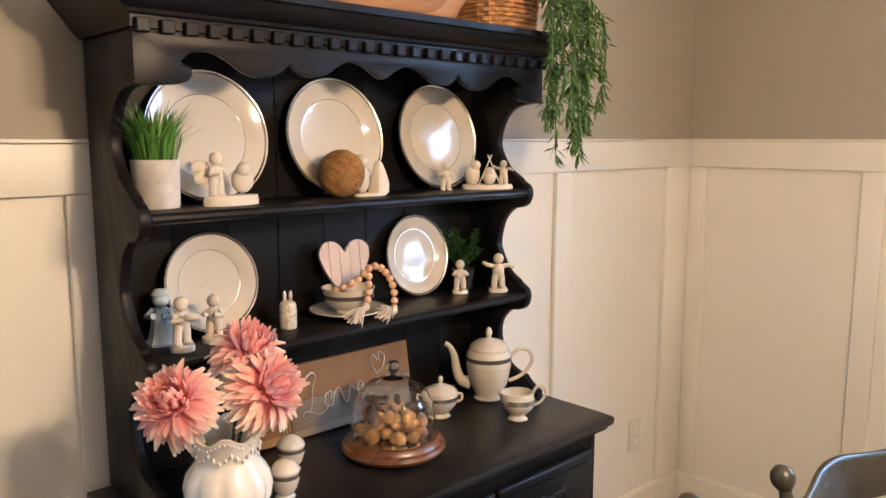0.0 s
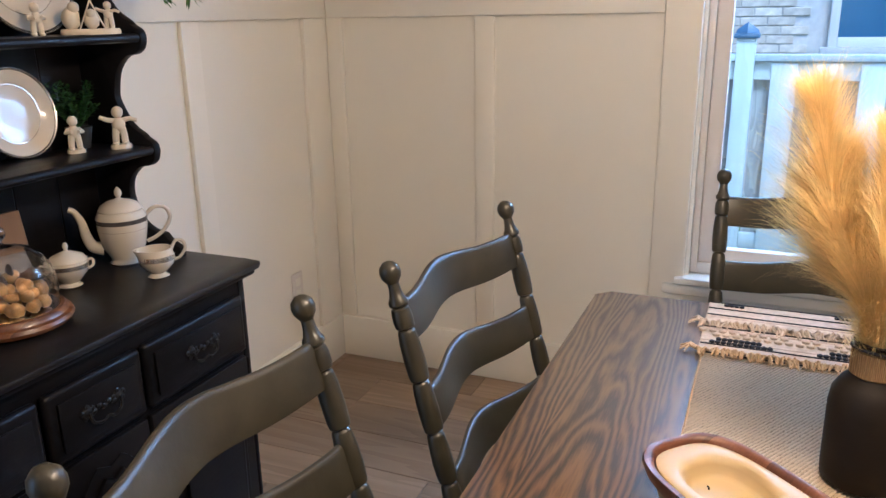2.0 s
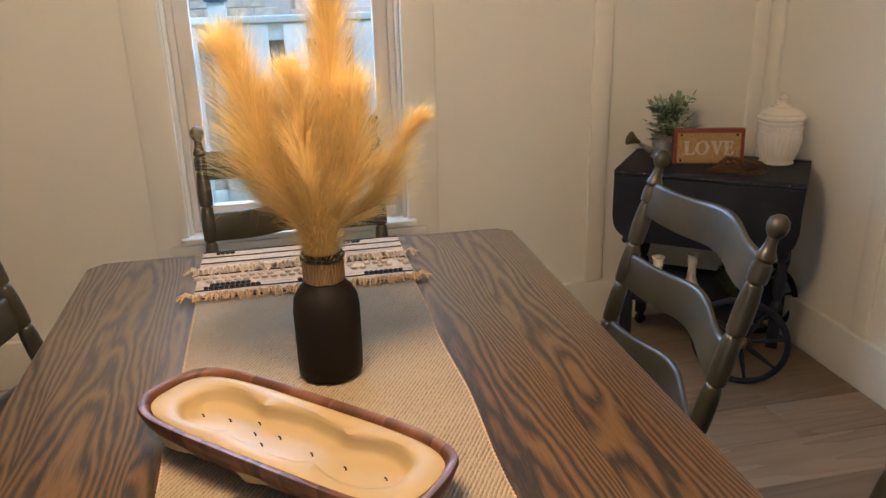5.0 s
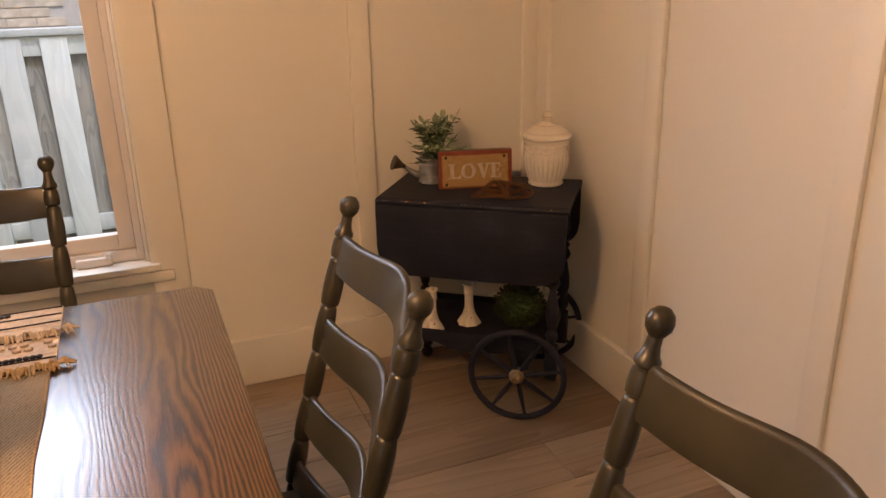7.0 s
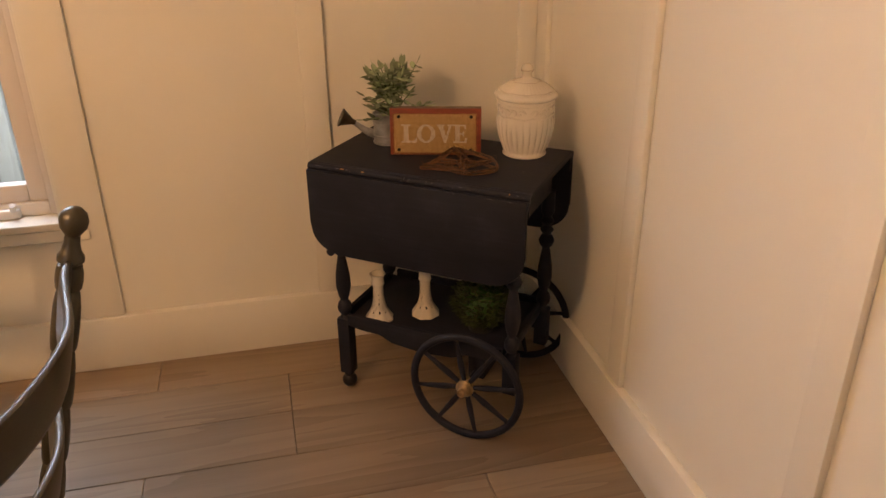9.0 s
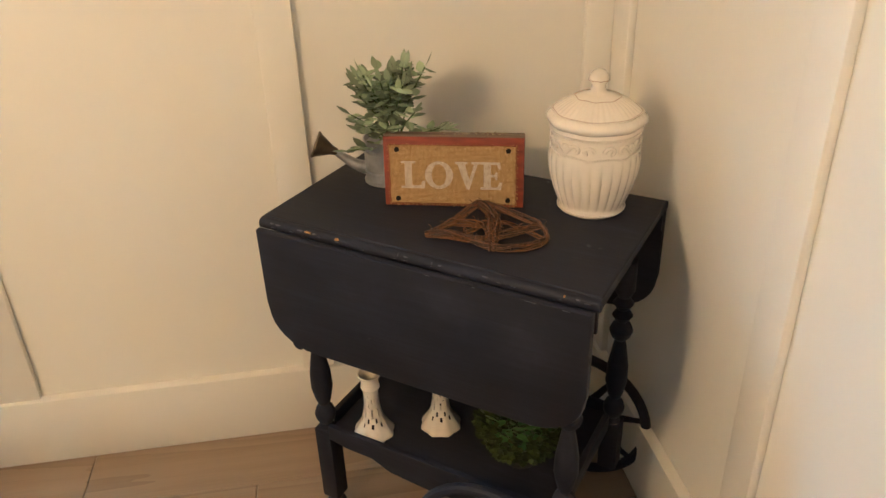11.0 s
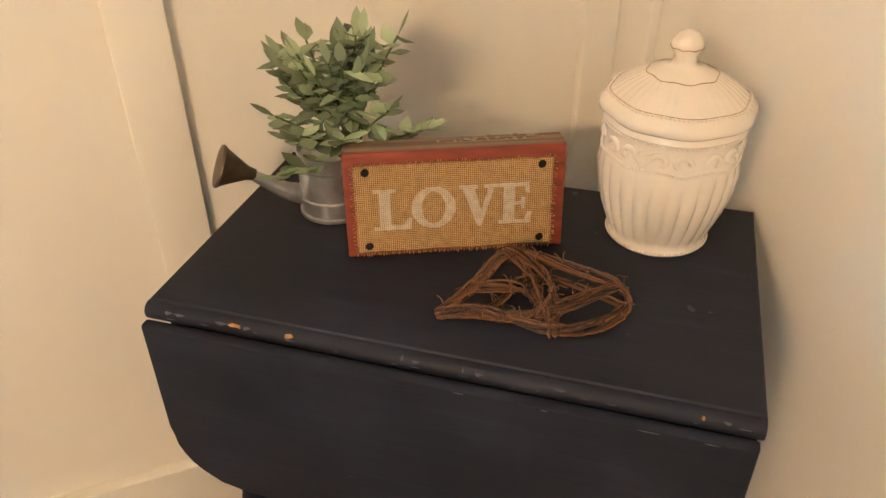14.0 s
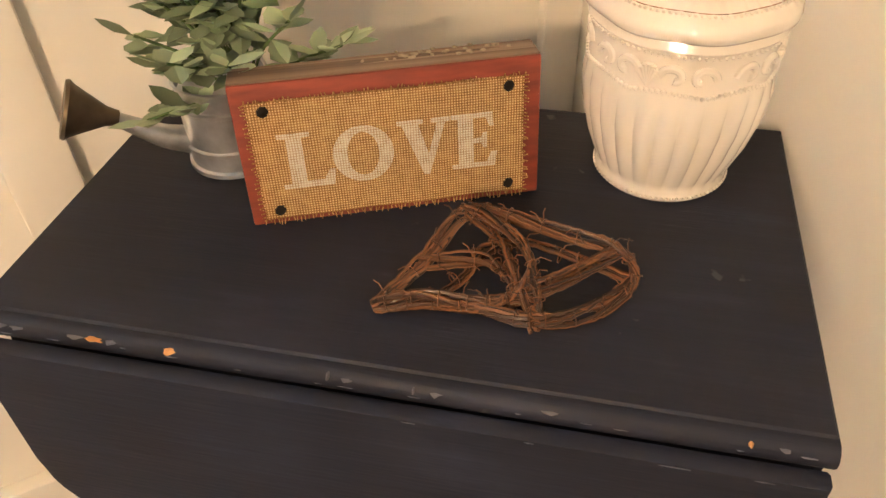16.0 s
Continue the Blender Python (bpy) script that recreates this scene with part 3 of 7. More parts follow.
for y in (0.085 - 2.4, 0.085, 0.085 + 2.4):
    post = part("post", box(B(), -0.05, 0.05, y - 0.05, y + 0.05, 0, FT + 0.12, 0.004), M_FENCE, fence)
    cap = B()
    box(cap, -0.065, 0.065, y - 0.065, y + 0.065, FT + 0.121, FT + 0.145, 0.004)
    lathe(cap, [(0.062, 0), (0.055, 0.02), (0.0, 0.06)], 4, (0, y, FT + 0.146))
    part("post_cap", cap, M_CAP, post, "metal post cap with the sky's reflected blue put into its colour")
for y0, y1 in ((-4.7, 0.085 - 2.4 - 0.051), (0.085 - 2.349, 0.034), (0.136, 0.085 + 2.349), (0.085 + 2.451, 4.7)):
    part("rail", box(B(), -0.05, 0.06, y0, y1, FT - 0.0, FT + 0.035, 0.003), M_FENCE, fence)
    part("rail", box(B(), -0.018, 0.02, y0, y1, FT - 0.10, FT - 0.004, 0.003), M_FENCE, fence)
    part("rail", box(B(), -0.018, 0.02, y0, y1, 0.28, 0.37, 0.003), M_FENCE, fence)
random.seed(4)
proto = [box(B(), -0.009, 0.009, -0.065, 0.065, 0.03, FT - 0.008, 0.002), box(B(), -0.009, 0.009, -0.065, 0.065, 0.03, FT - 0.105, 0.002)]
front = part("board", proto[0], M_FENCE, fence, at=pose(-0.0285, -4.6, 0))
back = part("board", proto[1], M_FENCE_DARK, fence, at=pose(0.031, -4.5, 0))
for i in range(1, 46):
    for o, off in ((front, -4.6), (back, -4.5)):
        y = off + i * 0.203 + random.uniform(-0.012, 0.012)
        if o is front and abs(y - 0.085) < 0.12:
            continue
        c = new("board", o.data)
        c.parent = fence
        c.matrix_local = pose(o.location.x, y, 0, 0, 0, random.uniform(-0.4, 0.4)) @ pose(0, 0, 0, random.uniform(-0.35, 0.35))
# neighbouring brick house
HX = 7.4
house = thing("house", pose(HX, -0.5, -0.25), "neighbouring buff brick house behind the fence", "house")
bm = B()
box(bm, 0.0, 0.2, -6, 6, 0, 2.98)
hwall = part("wall", bm, M_MORTAR, house)
part("roof", prism(B(), [(-0.3, 2.98), (4.0, 2.98), (4.0, 4.2)], -6.3, 6.3, "y"), paint("dark_shingles", (0.08, 0.075, 0.07), 0.9, 0.3, 9), house)
hw = part("window", box(B(), -0.06, -0.001, -1.3, 0.0, 1.38, 2.6), M_BLIND, house, "dark window with a white frame")
for d in ((-0.085, -0.002, 0.001, 0.07, 1.30, 2.68), (-0.085, -0.002, -1.37, -1.301, 1.30, 2.68), (-0.085, -0.002, -1.3, 0.0, 1.30, 1.379), (-0.085, -0.002, -1.3, 0.0, 2.601, 2.68)):
    part("frame", box(B(), *d, 0.004), M_WINDOW, hw)
part("sill", box(B(), -0.11, -0.003, -1.42, 0.12, 1.23, 1.299, 0.005), M_MORTAR, hw)

# ---- dining table ----
TZ = 0.75
table = thing("dining_table", pose(0.885, -0.2525, 0), "long brown oak dining table on cream painted legs", "table")
top = prism(B(), [(-0.885, -0.47), (-0.865, -0.4975), (0.855, -0.4975), (0.885, -0.465), (0.885, 0.465), (0.855, 0.4975), (-0.865, 0.4975), (-0.885, 0.47)], TZ - 0.042, TZ, "z", 0.006)
part("tabletop", top, M_TABLE, table, "brown oak top with arched grain")
for x in (-0.72, 0.72):
    for y in (-0.40, 0.40):
        lg = lathe(B(), [(0.026, 0), (0.030, 0.03), (0.036, 0.10), (0.031, 0.16), (0.048, 0.36), (0.044, 0.48), (0.034, 0.53), (0.042, 0.55)], 16, (x, y, 0))
        box(lg, x - 0.045, x + 0.045, y - 0.045, y + 0.045, 0.55, TZ - 0.043, 0.004)
        part("leg", lg, M_CREAM, table, "cream painted turned leg")
for y in (-0.40, 0.40):
    part("apron", box(B(), -0.674, 0.674, y - 0.012, y + 0.012, TZ - 0.14, TZ - 0.0435), M_CREAM, table)
for x in (-0.72, 0.72):
    part("apron", box(B(), x - 0.012, x + 0.012, -0.354, 0.354, TZ - 0.14, TZ - 0.0435), M_CREAM, table)

# ---- ladder-back chairs ----


def lean(z):
    """How far the back posts stand forward of the finials at a height."""
    if z >= 1:
        return 0.0
    return 0.27 * (1 - z) if z > 0.45 else 0.1485 - 0.10 * (0.45 - z)


def chair_post(x):
    prof = [(0.0, 0.015), (0.40, 0.0165), (0.43, 0.0185)]
    z = 0.45
    while z < 0.85:
        prof += [(z, 0.0108), (z + 0.0025, 0.0160), (z + 0.010, 0.0172), (z + 0.035, 0.0180), (z + 0.065, 0.0170), (z + 0.0820, 0.0150), (z + 0.0855, 0.0138)]
        z += 0.0885
    prof += [(0.8920, 0.0108), (0.8945, 0.0160), (0.904, 0.0172), (0.916, 0.0168), (0.9250, 0.0150), (0.9275, 0.0118), (0.932, 0.0165), (0.938, 0.0165), (0.944, 0.0125), (0.955, 0.0098), (0.966, 0.0092), (0.970, 0.012), (0.976, 0.0162), (0.985, 0.0178), (0.994, 0.0155), (1.0005, 0.0085), (1.0025, 0.001)]
    return tube(B(), [(x * (0.93 + 0.07 * h), lean(h), h) for h, _ in prof], [r for _, r in prof], 14)


def chair_slat(zc, h):
    bm = B()
    n = 28
    grid = []
    for i in range(n + 1):
        u = -1 + 2 * i / n
        x = u * 0.2115
        bow = -0.048 * (0.5 + 0.5 * math.cos(math.pi * u)) ** 0.8
        mid = 0.010 - 0.005 * math.sin(math.pi * u) ** 2
        half = h / 2 * (0.95 + 0.10 * (0.5 + 0.5 * math.cos(math.pi * u)))
        ring = []
        for k in range(12):
            a = 2 * math.pi * k / 12
            ca, sa = math.cos(a), math.sin(a)
            z = zc + mid + half * math.copysign(abs(sa) ** 0.35, sa)
            y = lean(z) + bow + 0.0065 * math.copysign(abs(ca) ** 0.5, ca)
            ring.append(bm.verts.new((x, y, z)))
        grid.append(ring)
    for a, b in zip(grid, grid[1:]):
        for k in range(12):
            bm.faces.new((a[k], a[(k + 1) % 12], b[(k + 1) % 12], b[k]))
    bm.faces.new(list(reversed(grid[0])))
    bm.faces.new(grid[-1])
    bmesh.ops.recalc_face_normals(bm, faces=bm.faces[:])
    return bm


def dining_chair(m):
    c = thing("dining_chair", m, "dark olive painted ladder-back chair with turned posts", "chair", "chairs round the table")
    for x in (-0.2265, 0.2265):
        part("back_post", chair_post(x), M_CHAIR, c)
    for z in (0.893, 0.741, 0.590, 0.465):
        part("slat", chair_slat(z, 0.074 if z > 0.5 else 0.06), M_CHAIR, c, angle=50)
    seat = prism(B(), [(-0.185, 0.135), (0.185, 0.135), (0.22, 0.50), (0.18, 0.525), (-0.18, 0.525), (-0.22, 0.50)], 0.425, 0.455, "z", 0.008)
    part("seat", seat, M_CHAIR, c)
    for x in (-0.19, 0.19):
        part("front_leg", lathe(B(), [(0.014, 0), (0.018, 0.05), (0.016, 0.12), (0.021, 0.2), (0.016, 0.27), (0.02, 0.35), (0.018, 0.424)], 14, (x, 0.48, 0)), M_CHAIR, c)
    part("stretcher", tube(B(), [(-0.19, 0.48, 0.2), (0, 0.48, 0.2), (0.19, 0.48, 0.2)], [0.009, 0.014, 0.009], 10), M_CHAIR, c)
    for x in (-0.19, 0.19):
        part("stretcher", tube(B(), [(x * 1.06, lean(0.16), 0.16), (x, 0.48, 0.16)], 0.009, 10), M_CHAIR, c)
    return c


chair = dining_chair(pose(1.3155, 0.4225, 0, 0, 0, 180 - 5.4))
copy_thing(chair, pose(0.683, 0.478, 0, 0, 0, 180 + 3))
copy_thing(chair, pose(1.2025, -0.961, 0, 0, 0, -4.7))
copy_thing(chair, pose(0.589, -1.160, 0, 0, 0, -5))
copy_thing(chair, pose(2.045, -0.226, 0, 0, 0, 90 + 3))

# ---- black hutch ----
HO = Matrix.Translation((-1.0, -1.26, 0))
CZ, S1, S2 = 0.81, 1.085, 1.345
hutch = thing("hutch", pose(1.0, 1.26, 0), "brushed black painted hutch with open plate shelves, loaded with china", "cabinet")
HB = 1.468  # its back


def hp(name, bm, mat=M_HUTCH, parent=None, label="", angle=35.0):
    return part(name, bm, mat, parent or hutch, label, angle, HO if parent is None else None)


# parts below a part keep its place, so theirs is the part's own frame
cbm = prism(B(), [(0.462, HB), (0.462, 1.06), (0.475, 1.02), (0.49, 1.012), (1.512, 1.012), (1.527, 1.02), (1.532, 1.06), (1.532, HB)], CZ - 0.016, CZ, "z", 0.005)
hp("counter", cbm, M_HUTCH_TOP, label="black painted counter, softly shiny")
hp("counter_moulding", box(B(), 0.478, 1.520, 1.030, HB, CZ - 0.034, CZ - 0.017, 0.007), M_HUTCH)
hp("base_side", box(B(), 0.495, 0.515, 1.06, HB, 0.0, CZ - 0.035, 0.002))
hp("base_side", box(B(), 1.487, 1.507, 1.06, HB, 0.0, CZ - 0.035, 0.002))
hp("base_back", box(B(), 0.516, 1.486, HB - 0.02, HB, 0.06, CZ - 0.035))
hp("base_front", box(B(), 0.516, 1.486, 1.062, 1.082, 0.07, CZ - 0.035))
hp("base_floor", box(B(), 0.516, 1.486, 1.083, HB - 0.021, 0.07, 0.09))
hp("plinth", prism(B(), [(0.497, 0), (0.60, 0), (0.64, 0.05), (0.75, 0.068), (1.25, 0.068), (1.36, 0.05), (1.40, 0), (1.505, 0), (1.505, 0.09), (0.497, 0.09)], 1.046, 1.059, "y", 0.003))
for a0, a1 in ((0.525, 0.893), (0.903, 1.138), (1.148, 1.474)):
    dr = hp("drawer", box(B(), a0, a1, 1.040, 1.061, 0.592, 0.737, 0.010, 3))
    mid, sp = (a0 + a1) / 2, 0.038
    part("drawer_panel", box(B(), a0 + 0.022, a1 - 0.022, 1.034, 1.0395, 0.614, 0.715, 0.003), M_HUTCH, dr)
    pl = B()
    for sgn in (-1, 1):
        lathe(pl, [(0.013, 0), (0.011, 0.004), (0.005, 0.007)], 10, (mid + sgn * sp, 1.0335, 0.672), m=Euler((radians(90), 0, 0)).to_matrix())
        for k in range(5):
            a = k * 1.26 + 0.4
            blob(pl, (mid + sgn * sp + 0.013 * math.cos(a), 1.031, 0.672 + 0.011 * math.sin(a)), 0.0065, 0.003, 0.0065, 1)
    tube(pl, curve([(mid - sp, 1.026, 0.672), (mid - sp * 0.9, 1.022, 0.652), (mid - 0.012, 1.020, 0.645), (mid, 1.020, 0.650), (mid + 0.012, 1.020, 0.645), (mid + sp * 0.9, 1.022, 0.652), (mid + sp, 1.026, 0.672)], 5), 0.0032, 6)
    for k in range(-2, 3):
        blob(pl, (mid + k * 0.012, 1.030, 0.668 + 0.006 * (k % 2)), 0.008, 0.003, 0.006, 1)
    part("pull", pl, M_IRON, dr, "ornate blackened bail pull")
for a0, a1 in ((0.525, 0.893), (0.903, 1.138), (1.148, 1.474)):
    door = hp("door", box(B(), a0, a1, 1.044, 1.061, 0.10, 0.577, 0.006, 2))
    w = a1 - a0

    def arch(inset, low, high):
        xa, xb, c = a0 + inset, a1 - inset, (a0 + a1) / 2
        pts = [(xa, low), (xb, low), (xb, high - 0.05)]
        for k in range(11):
            u = k / 10
            x = xb + (xa - xb) * u
            pts.append((x, high - 0.05 + 0.05 * math.sin(math.pi * u) ** 0.7 - 0.012 * math.cos(4 * math.pi * u) * math.sin(math.pi * u)))
        pts.append((xa, high - 0.05))
        return pts
    part("door_moulding", prism(B(), arch(0.040, 0.145, 0.545), 1.038, 1.0435, "y", 0.002), M_HUTCH, door)
    part("raised_panel", prism(B(), arch(0.062, 0.172, 0.520), 1.026, 1.0375, "y", 0.009), M_HUTCH, door)
# fluted corner posts of the base
for x in (0.508, 1.494):
    for dx in (-0.006, 0.006):
        hp("flute", tube(B(), [(x + dx - (0.004 if x > 1 else -0.004), 1.060, 0.12), (x + dx - (0.004 if x > 1 else -0.004), 1.060, 0.56)], 0.0035, 6))
# upper case: back boards, shaped sides, shelves, frieze, dentils, cornice
for i in range(8):
    x0 = 0.527 + i * 0.118
    hp("back_board", box(B(), x0, x0 + 0.1172, HB - 0.016, HB - 0.002, CZ + 0.001, 1.64, 0.0018, 1))
side_pts = [(HB, CZ + 0.001), (1.215, CZ + 0.001), (1.215, 0.835), (1.235, 0.845), (1.25, 0.855)]
key = [(1.262, 0.868), (1.300, 0.876), (1.335, 0.905), (1.353, 0.957), (1.345, 1.000), (1.312, 1.030), (1.282, 1.036), (1.264, 1.048), (1.256, 1.072), (1.262, 1.092), (1.282, 1.104), (1.290, 1.112), (1.325, 1.135), (1.355, 1.185), (1.357, 1.215), (1.342, 1.262), (1.310, 1.292), (1.282, 1.298),
       (1.264, 1.310), (1.256, 1.332), (1.262, 1.352), (1.282, 1.364), (1.290, 1.372), (1.330, 1.398), (1.358, 1.44), (1.360, 1.475), (1.340, 1.52), (1.305, 1.545), (1.252, 1.553)]
side_pts += [(p.x, p.y) for p in curve([(a, b, 0) for a, b in key], 3)]
side_pts += [(1.252, 1.64), (HB, 1.64)]
hp("upper_side", prism(B(), side_pts, 0.505, 0.526, "x", 0.003))
hp("upper_side", prism(B(), side_pts, 1.474, 1.495, "x", 0.003))
for z in (S1, S2):
    sb = box(B(), 0.527, 1.473, 1.268, HB - 0.017, z - 0.020, z, 0.003)
    tube(sb, [(0.5275, 1.268, z - 0.010), (1.4725, 1.268, z - 0.010)], 0.0105, 10)
    hp("shelf", sb)
fr = [(1.499, 1.640), (0.501, 1.640), (0.501, 1.553), (0.545, 1.553), (0.575, 1.556), (0.592, 1.562), (0.600, 1.572), (0.597, 1.584), (0.584, 1.588), (0.580, 1.594)]
inner = curve([(0.0, 1.585, 0), (0.016, 1.590, 0), (0.036, 1.603, 0), (0.070, 1.614, 0), (0.102, 1.606, 0), (0.130, 1.589, 0), (0.158, 1.580, 0), (0.186, 1.583, 0), (0.203, 1.593, 0), (0.212, 1.605, 0)], 4)
outer = curve([(0.212, 1.605, 0), (0.221, 1.593, 0), (0.243, 1.580, 0), (0.275, 1.574, 0), (0.306, 1.581, 0), (0.336, 1.599, 0), (0.366, 1.611, 0), (0.398, 1.609, 0), (0.414, 1.600, 0)], 4)
scallop = inner + outer[1:]
fr += [(1.0 - p.x, p.y) for p in reversed(scallop)] + [(1.0 + p.x, p.y) for p in scallop[1:]]
fr += [(1.420, 1.594), (1.416, 1.588), (1.403, 1.584), (1.400, 1.572), (1.408, 1.562), (1.425, 1.556), (1.455, 1.553), (1.499, 1.553)]
hp("frieze", prism(B(), fr, 1.238, 1.2515, "y", 0.0025), label="scalloped frieze")
crown = B()
prof = [(1.235, 1.641), (1.235, 1.660), (1.224, 1.662), (1.222, 1.668), (1.214, 1.672), (1.204, 1.680), (1.196, 1.692), (1.194, 1.697), (1.182, 1.699), (1.180, 1.712), (HB, 1.712), (HB, 1.641)]
prism(crown, prof, 0.45, 1.55, "x", 0.0)
for v in crown.verts:
    if v.co.y < 1.3:
        out = 1.235 - v.co.y
        v.co.x = (0.498 - out) if v.co.x < 1 else (1.502 + out)
    else:
        v.co.x = (0.498 - (0.055 if v.co.z > 1.7 else 0.0)) if v.co.x < 1 else (1.502 + (0.055 if v.co.z > 1.7 else 0.0))
corn = hp("cornice", crown, label="stepped black cornice with dentils")
den = box(B(), -0.0115, 0.0115, 1.224, 1.2365, 1.633, 1.655, 0.002, 1)
first = part("dentil", den, M_HUTCH, corn, at=pose(0.515, 0, 0))
for i in range(1, 25):
    d = new("dentil", first.data)
    d.parent = corn
    d.matrix_local = pose(0.515 + i * 0.0404, 0, 0)
hp("top_board", box(B(), 0.50, 1.50, 1.26, HB, 1.7125, 1.716))

# ---- drop-leaf tea cart ----
CART = pose(2.353, -1.667, 0, 0, 0, -127.7)
KZ = 0.701
cart = thing("tea_cart", CART, "worn charcoal painted drop-leaf tea cart with spoked wheels", "tea cart")
ktop = box(B(), -0.313, 0.294, -0.156, 0.188, KZ - 0.018, KZ, 0.002, 1)
part("top", ktop, M_CART, cart)
for s in (-1, 1):
    ys = -0.1580 if s < 0 else 0.1905
    edge = tube(B(), [(-0.313, ys, KZ - 0.0120), (0.294, ys, KZ - 0.0120)], 0.0105, 12)
    part("edge_bead", edge, M_CART, cart, "rounded edge, rubbed through to bare wood at spots")
    lf = [(-0.309, KZ - 0.0155), (0.290, KZ - 0.0155), (0.290, KZ - 0.16)]
    for k in range(9):
        a = k / 8 * math.pi / 2
        lf.append((0.195 + 0.092 * math.cos(a), KZ - 0.175 - 0.072 * math.sin(a)))
    for k in range(9):
        a = math.pi / 2 + k / 8 * math.pi / 2
        lf.append((-0.214 + 0.092 * math.cos(a), KZ - 0.175 - 0.072 * math.sin(a)))
    lf.append((-0.309, KZ - 0.16))
    part("leaf", prism(B(), lf, ys + s * 0.0188 - 0.008, ys + s * 0.0188 + 0.008, "y", 0.004), M_CART, cart, "hanging drop leaf with rounded corners")
    part("hinge_strip", box(B(), -0.29, 0.29, ys - 0.003, ys + 0.003, KZ - 0.060, KZ - 0.0235), M_CART, cart)
# rubbed spots on the front bead
for u, w, h, mat in ((0.093, 0.0075, 0.0016, M_CHIP), (0.153, 0.0050, 0.0018, M_CHIP), (0.078, 0.0070, 0.0010, M_SCUFF), (0.107, 0.0045, 0.0012, M_SCUFF), (0.018, 0.0045, 0.0012, M_SCUFF), (0.031, 0.0060, 0.0006, M_SCUFF), (0.27, 0.0012, 0.0032, M_SCUFF), (0.283, 0.0050, 0.0006, M_SCUFF), (0.33, 0.0010, 0.0022, M_SCUFF), (0.345, 0.0040, 0.0005, M_SCUFF), (0.545, 0.0018, 0.0018, M_CHIP), (0.565, 0.0040, 0.0006, M_SCUFF), (0.42, 0.0060, 0.0005, M_SCUFF)):
    bm = B()
    blob(bm, (-0.303 + u, -0.1645, KZ - 0.0060), w, 0.0045, h, 2, lump=0.5, f=300)
    part("worn_spot", bm, mat, cart, "spot where the paint is rubbed off")
random.seed(17)
for k in range(13):
    u, w = 0.02 + 0.55 * k / 12 + random.uniform(-0.015, 0.015), random.uniform(0.002, 0.007)
    bm = blob(B(), (-0.303 + u, -0.1580 - 0.0099, KZ - 0.0085 - random.uniform(0.0, 0.004)), w, 0.0010, 0.0004, 1, lump=0.5, f=300)
    part("worn_spot", bm, M_SCUFF, cart, "spot where the paint is rubbed off")
for u, w in ((0.33, 0.007), (0.41, 0.004), (0.50, 0.012), (0.555, 0.008)):
    bm = blob(B(), (-0.303 + u, -0.1580 - 0.0258, KZ - 0.0180), w, 0.0010, 0.0005, 1, lump=0.5, f=300)
    part("worn_spot", bm, M_SCUFF, cart, "spot where the paint is rubbed off")
for y in (-0.135, 0.135):
    part("apron", box(B(), -0.235, 0.235, y - 0.01, y + 0.01, KZ - 0.10, KZ - 0.019), M_CART, cart)
for x in (-0.25, 0.25):
    part("apron", box(B(), x - 0.01, x + 0.01, -0.124, 0.124, KZ - 0.10, KZ - 0.019), M_CART, cart)
turn = [(0.016, 0.235), (0.011, 0.245), (0.019, 0.258), (0.021, 0.270), (0.017, 0.283), (0.010, 0.292), (0.015, 0.305), (0.021, 0.335), (0.020, 0.37), (0.013, 0.415), (0.010, 0.430), (0.018, 0.440), (0.022, 0.452), (0.017, 0.465), (0.011, 0.472), (0.019, 0.485), (0.011, 0.498), (0.019, 0.511), (0.011, 0.524), (0.019, 0.54), (0.018, 0.60)]
for x in (-0.25, 0.25):
    for y in (-0.135, 0.135):
        lg = lathe(B(), turn, 16, (x, y, 0))
        z0 = 0.052 if x < 0 else 0.12
        box(lg, x - 0.019, x + 0.019, y - 0.019, y + 0.019, z0, 0.236, 0.004)
        leg = part("leg", lg, M_CART, cart, "turned leg")
        if x < 0:
            cs = B()
            blob(cs, (x, y, 0.0222), 0.022, sub=3)
            lathe(cs, [(0.012, 0.038), (0.015, 0.046), (0.013, 0.0515)], 12, (x, y, 0))
            part("castor", cs, M_IRON, leg, "black ball castor")
shelf = box(B(), -0.235, 0.235, -0.145, 0.145, 0.225, 0.240, 0.003)
part("lower_shelf", shelf, M_CART, cart)
for s in (-1, 1):
    sk = [(-0.23, 0.225), (-0.19, 0.217), (-0.13, 0.216), (-0.09, 0.198), (0, 0.190), (0.09, 0.198), (0.13, 0.216), (0.19, 0.217), (0.23, 0.225), (0.23, 0.258), (-0.23, 0.258)]
    part("shelf_rail", prism(B(), sk, s * 0.152 - 0.006, s * 0.152 + 0.006, "y", 0.002), M_CART, cart)
    part("shelf_lip", box(B(), s * 0.243 - 0.006, s * 0.243 + 0.006, -0.115, 0.115, 0.225, 0.262, 0.002), M_CART, cart)
part("axle", tube(B(), [(0.153, -0.20, 0.157), (0.153, 0.20, 0.157)], 0.009, 10), M_CART, cart)
part("axle_block", box(B(), 0.13, 0.176, -0.14, 0.14, 0.14, 0.2245, 0.003), M_CART, cart)
M_HUB = paint("worn_brass_hub", (0.30, 0.20, 0.10), 0.4, 0.4, 60, 200, 0.3, metal=0.6)
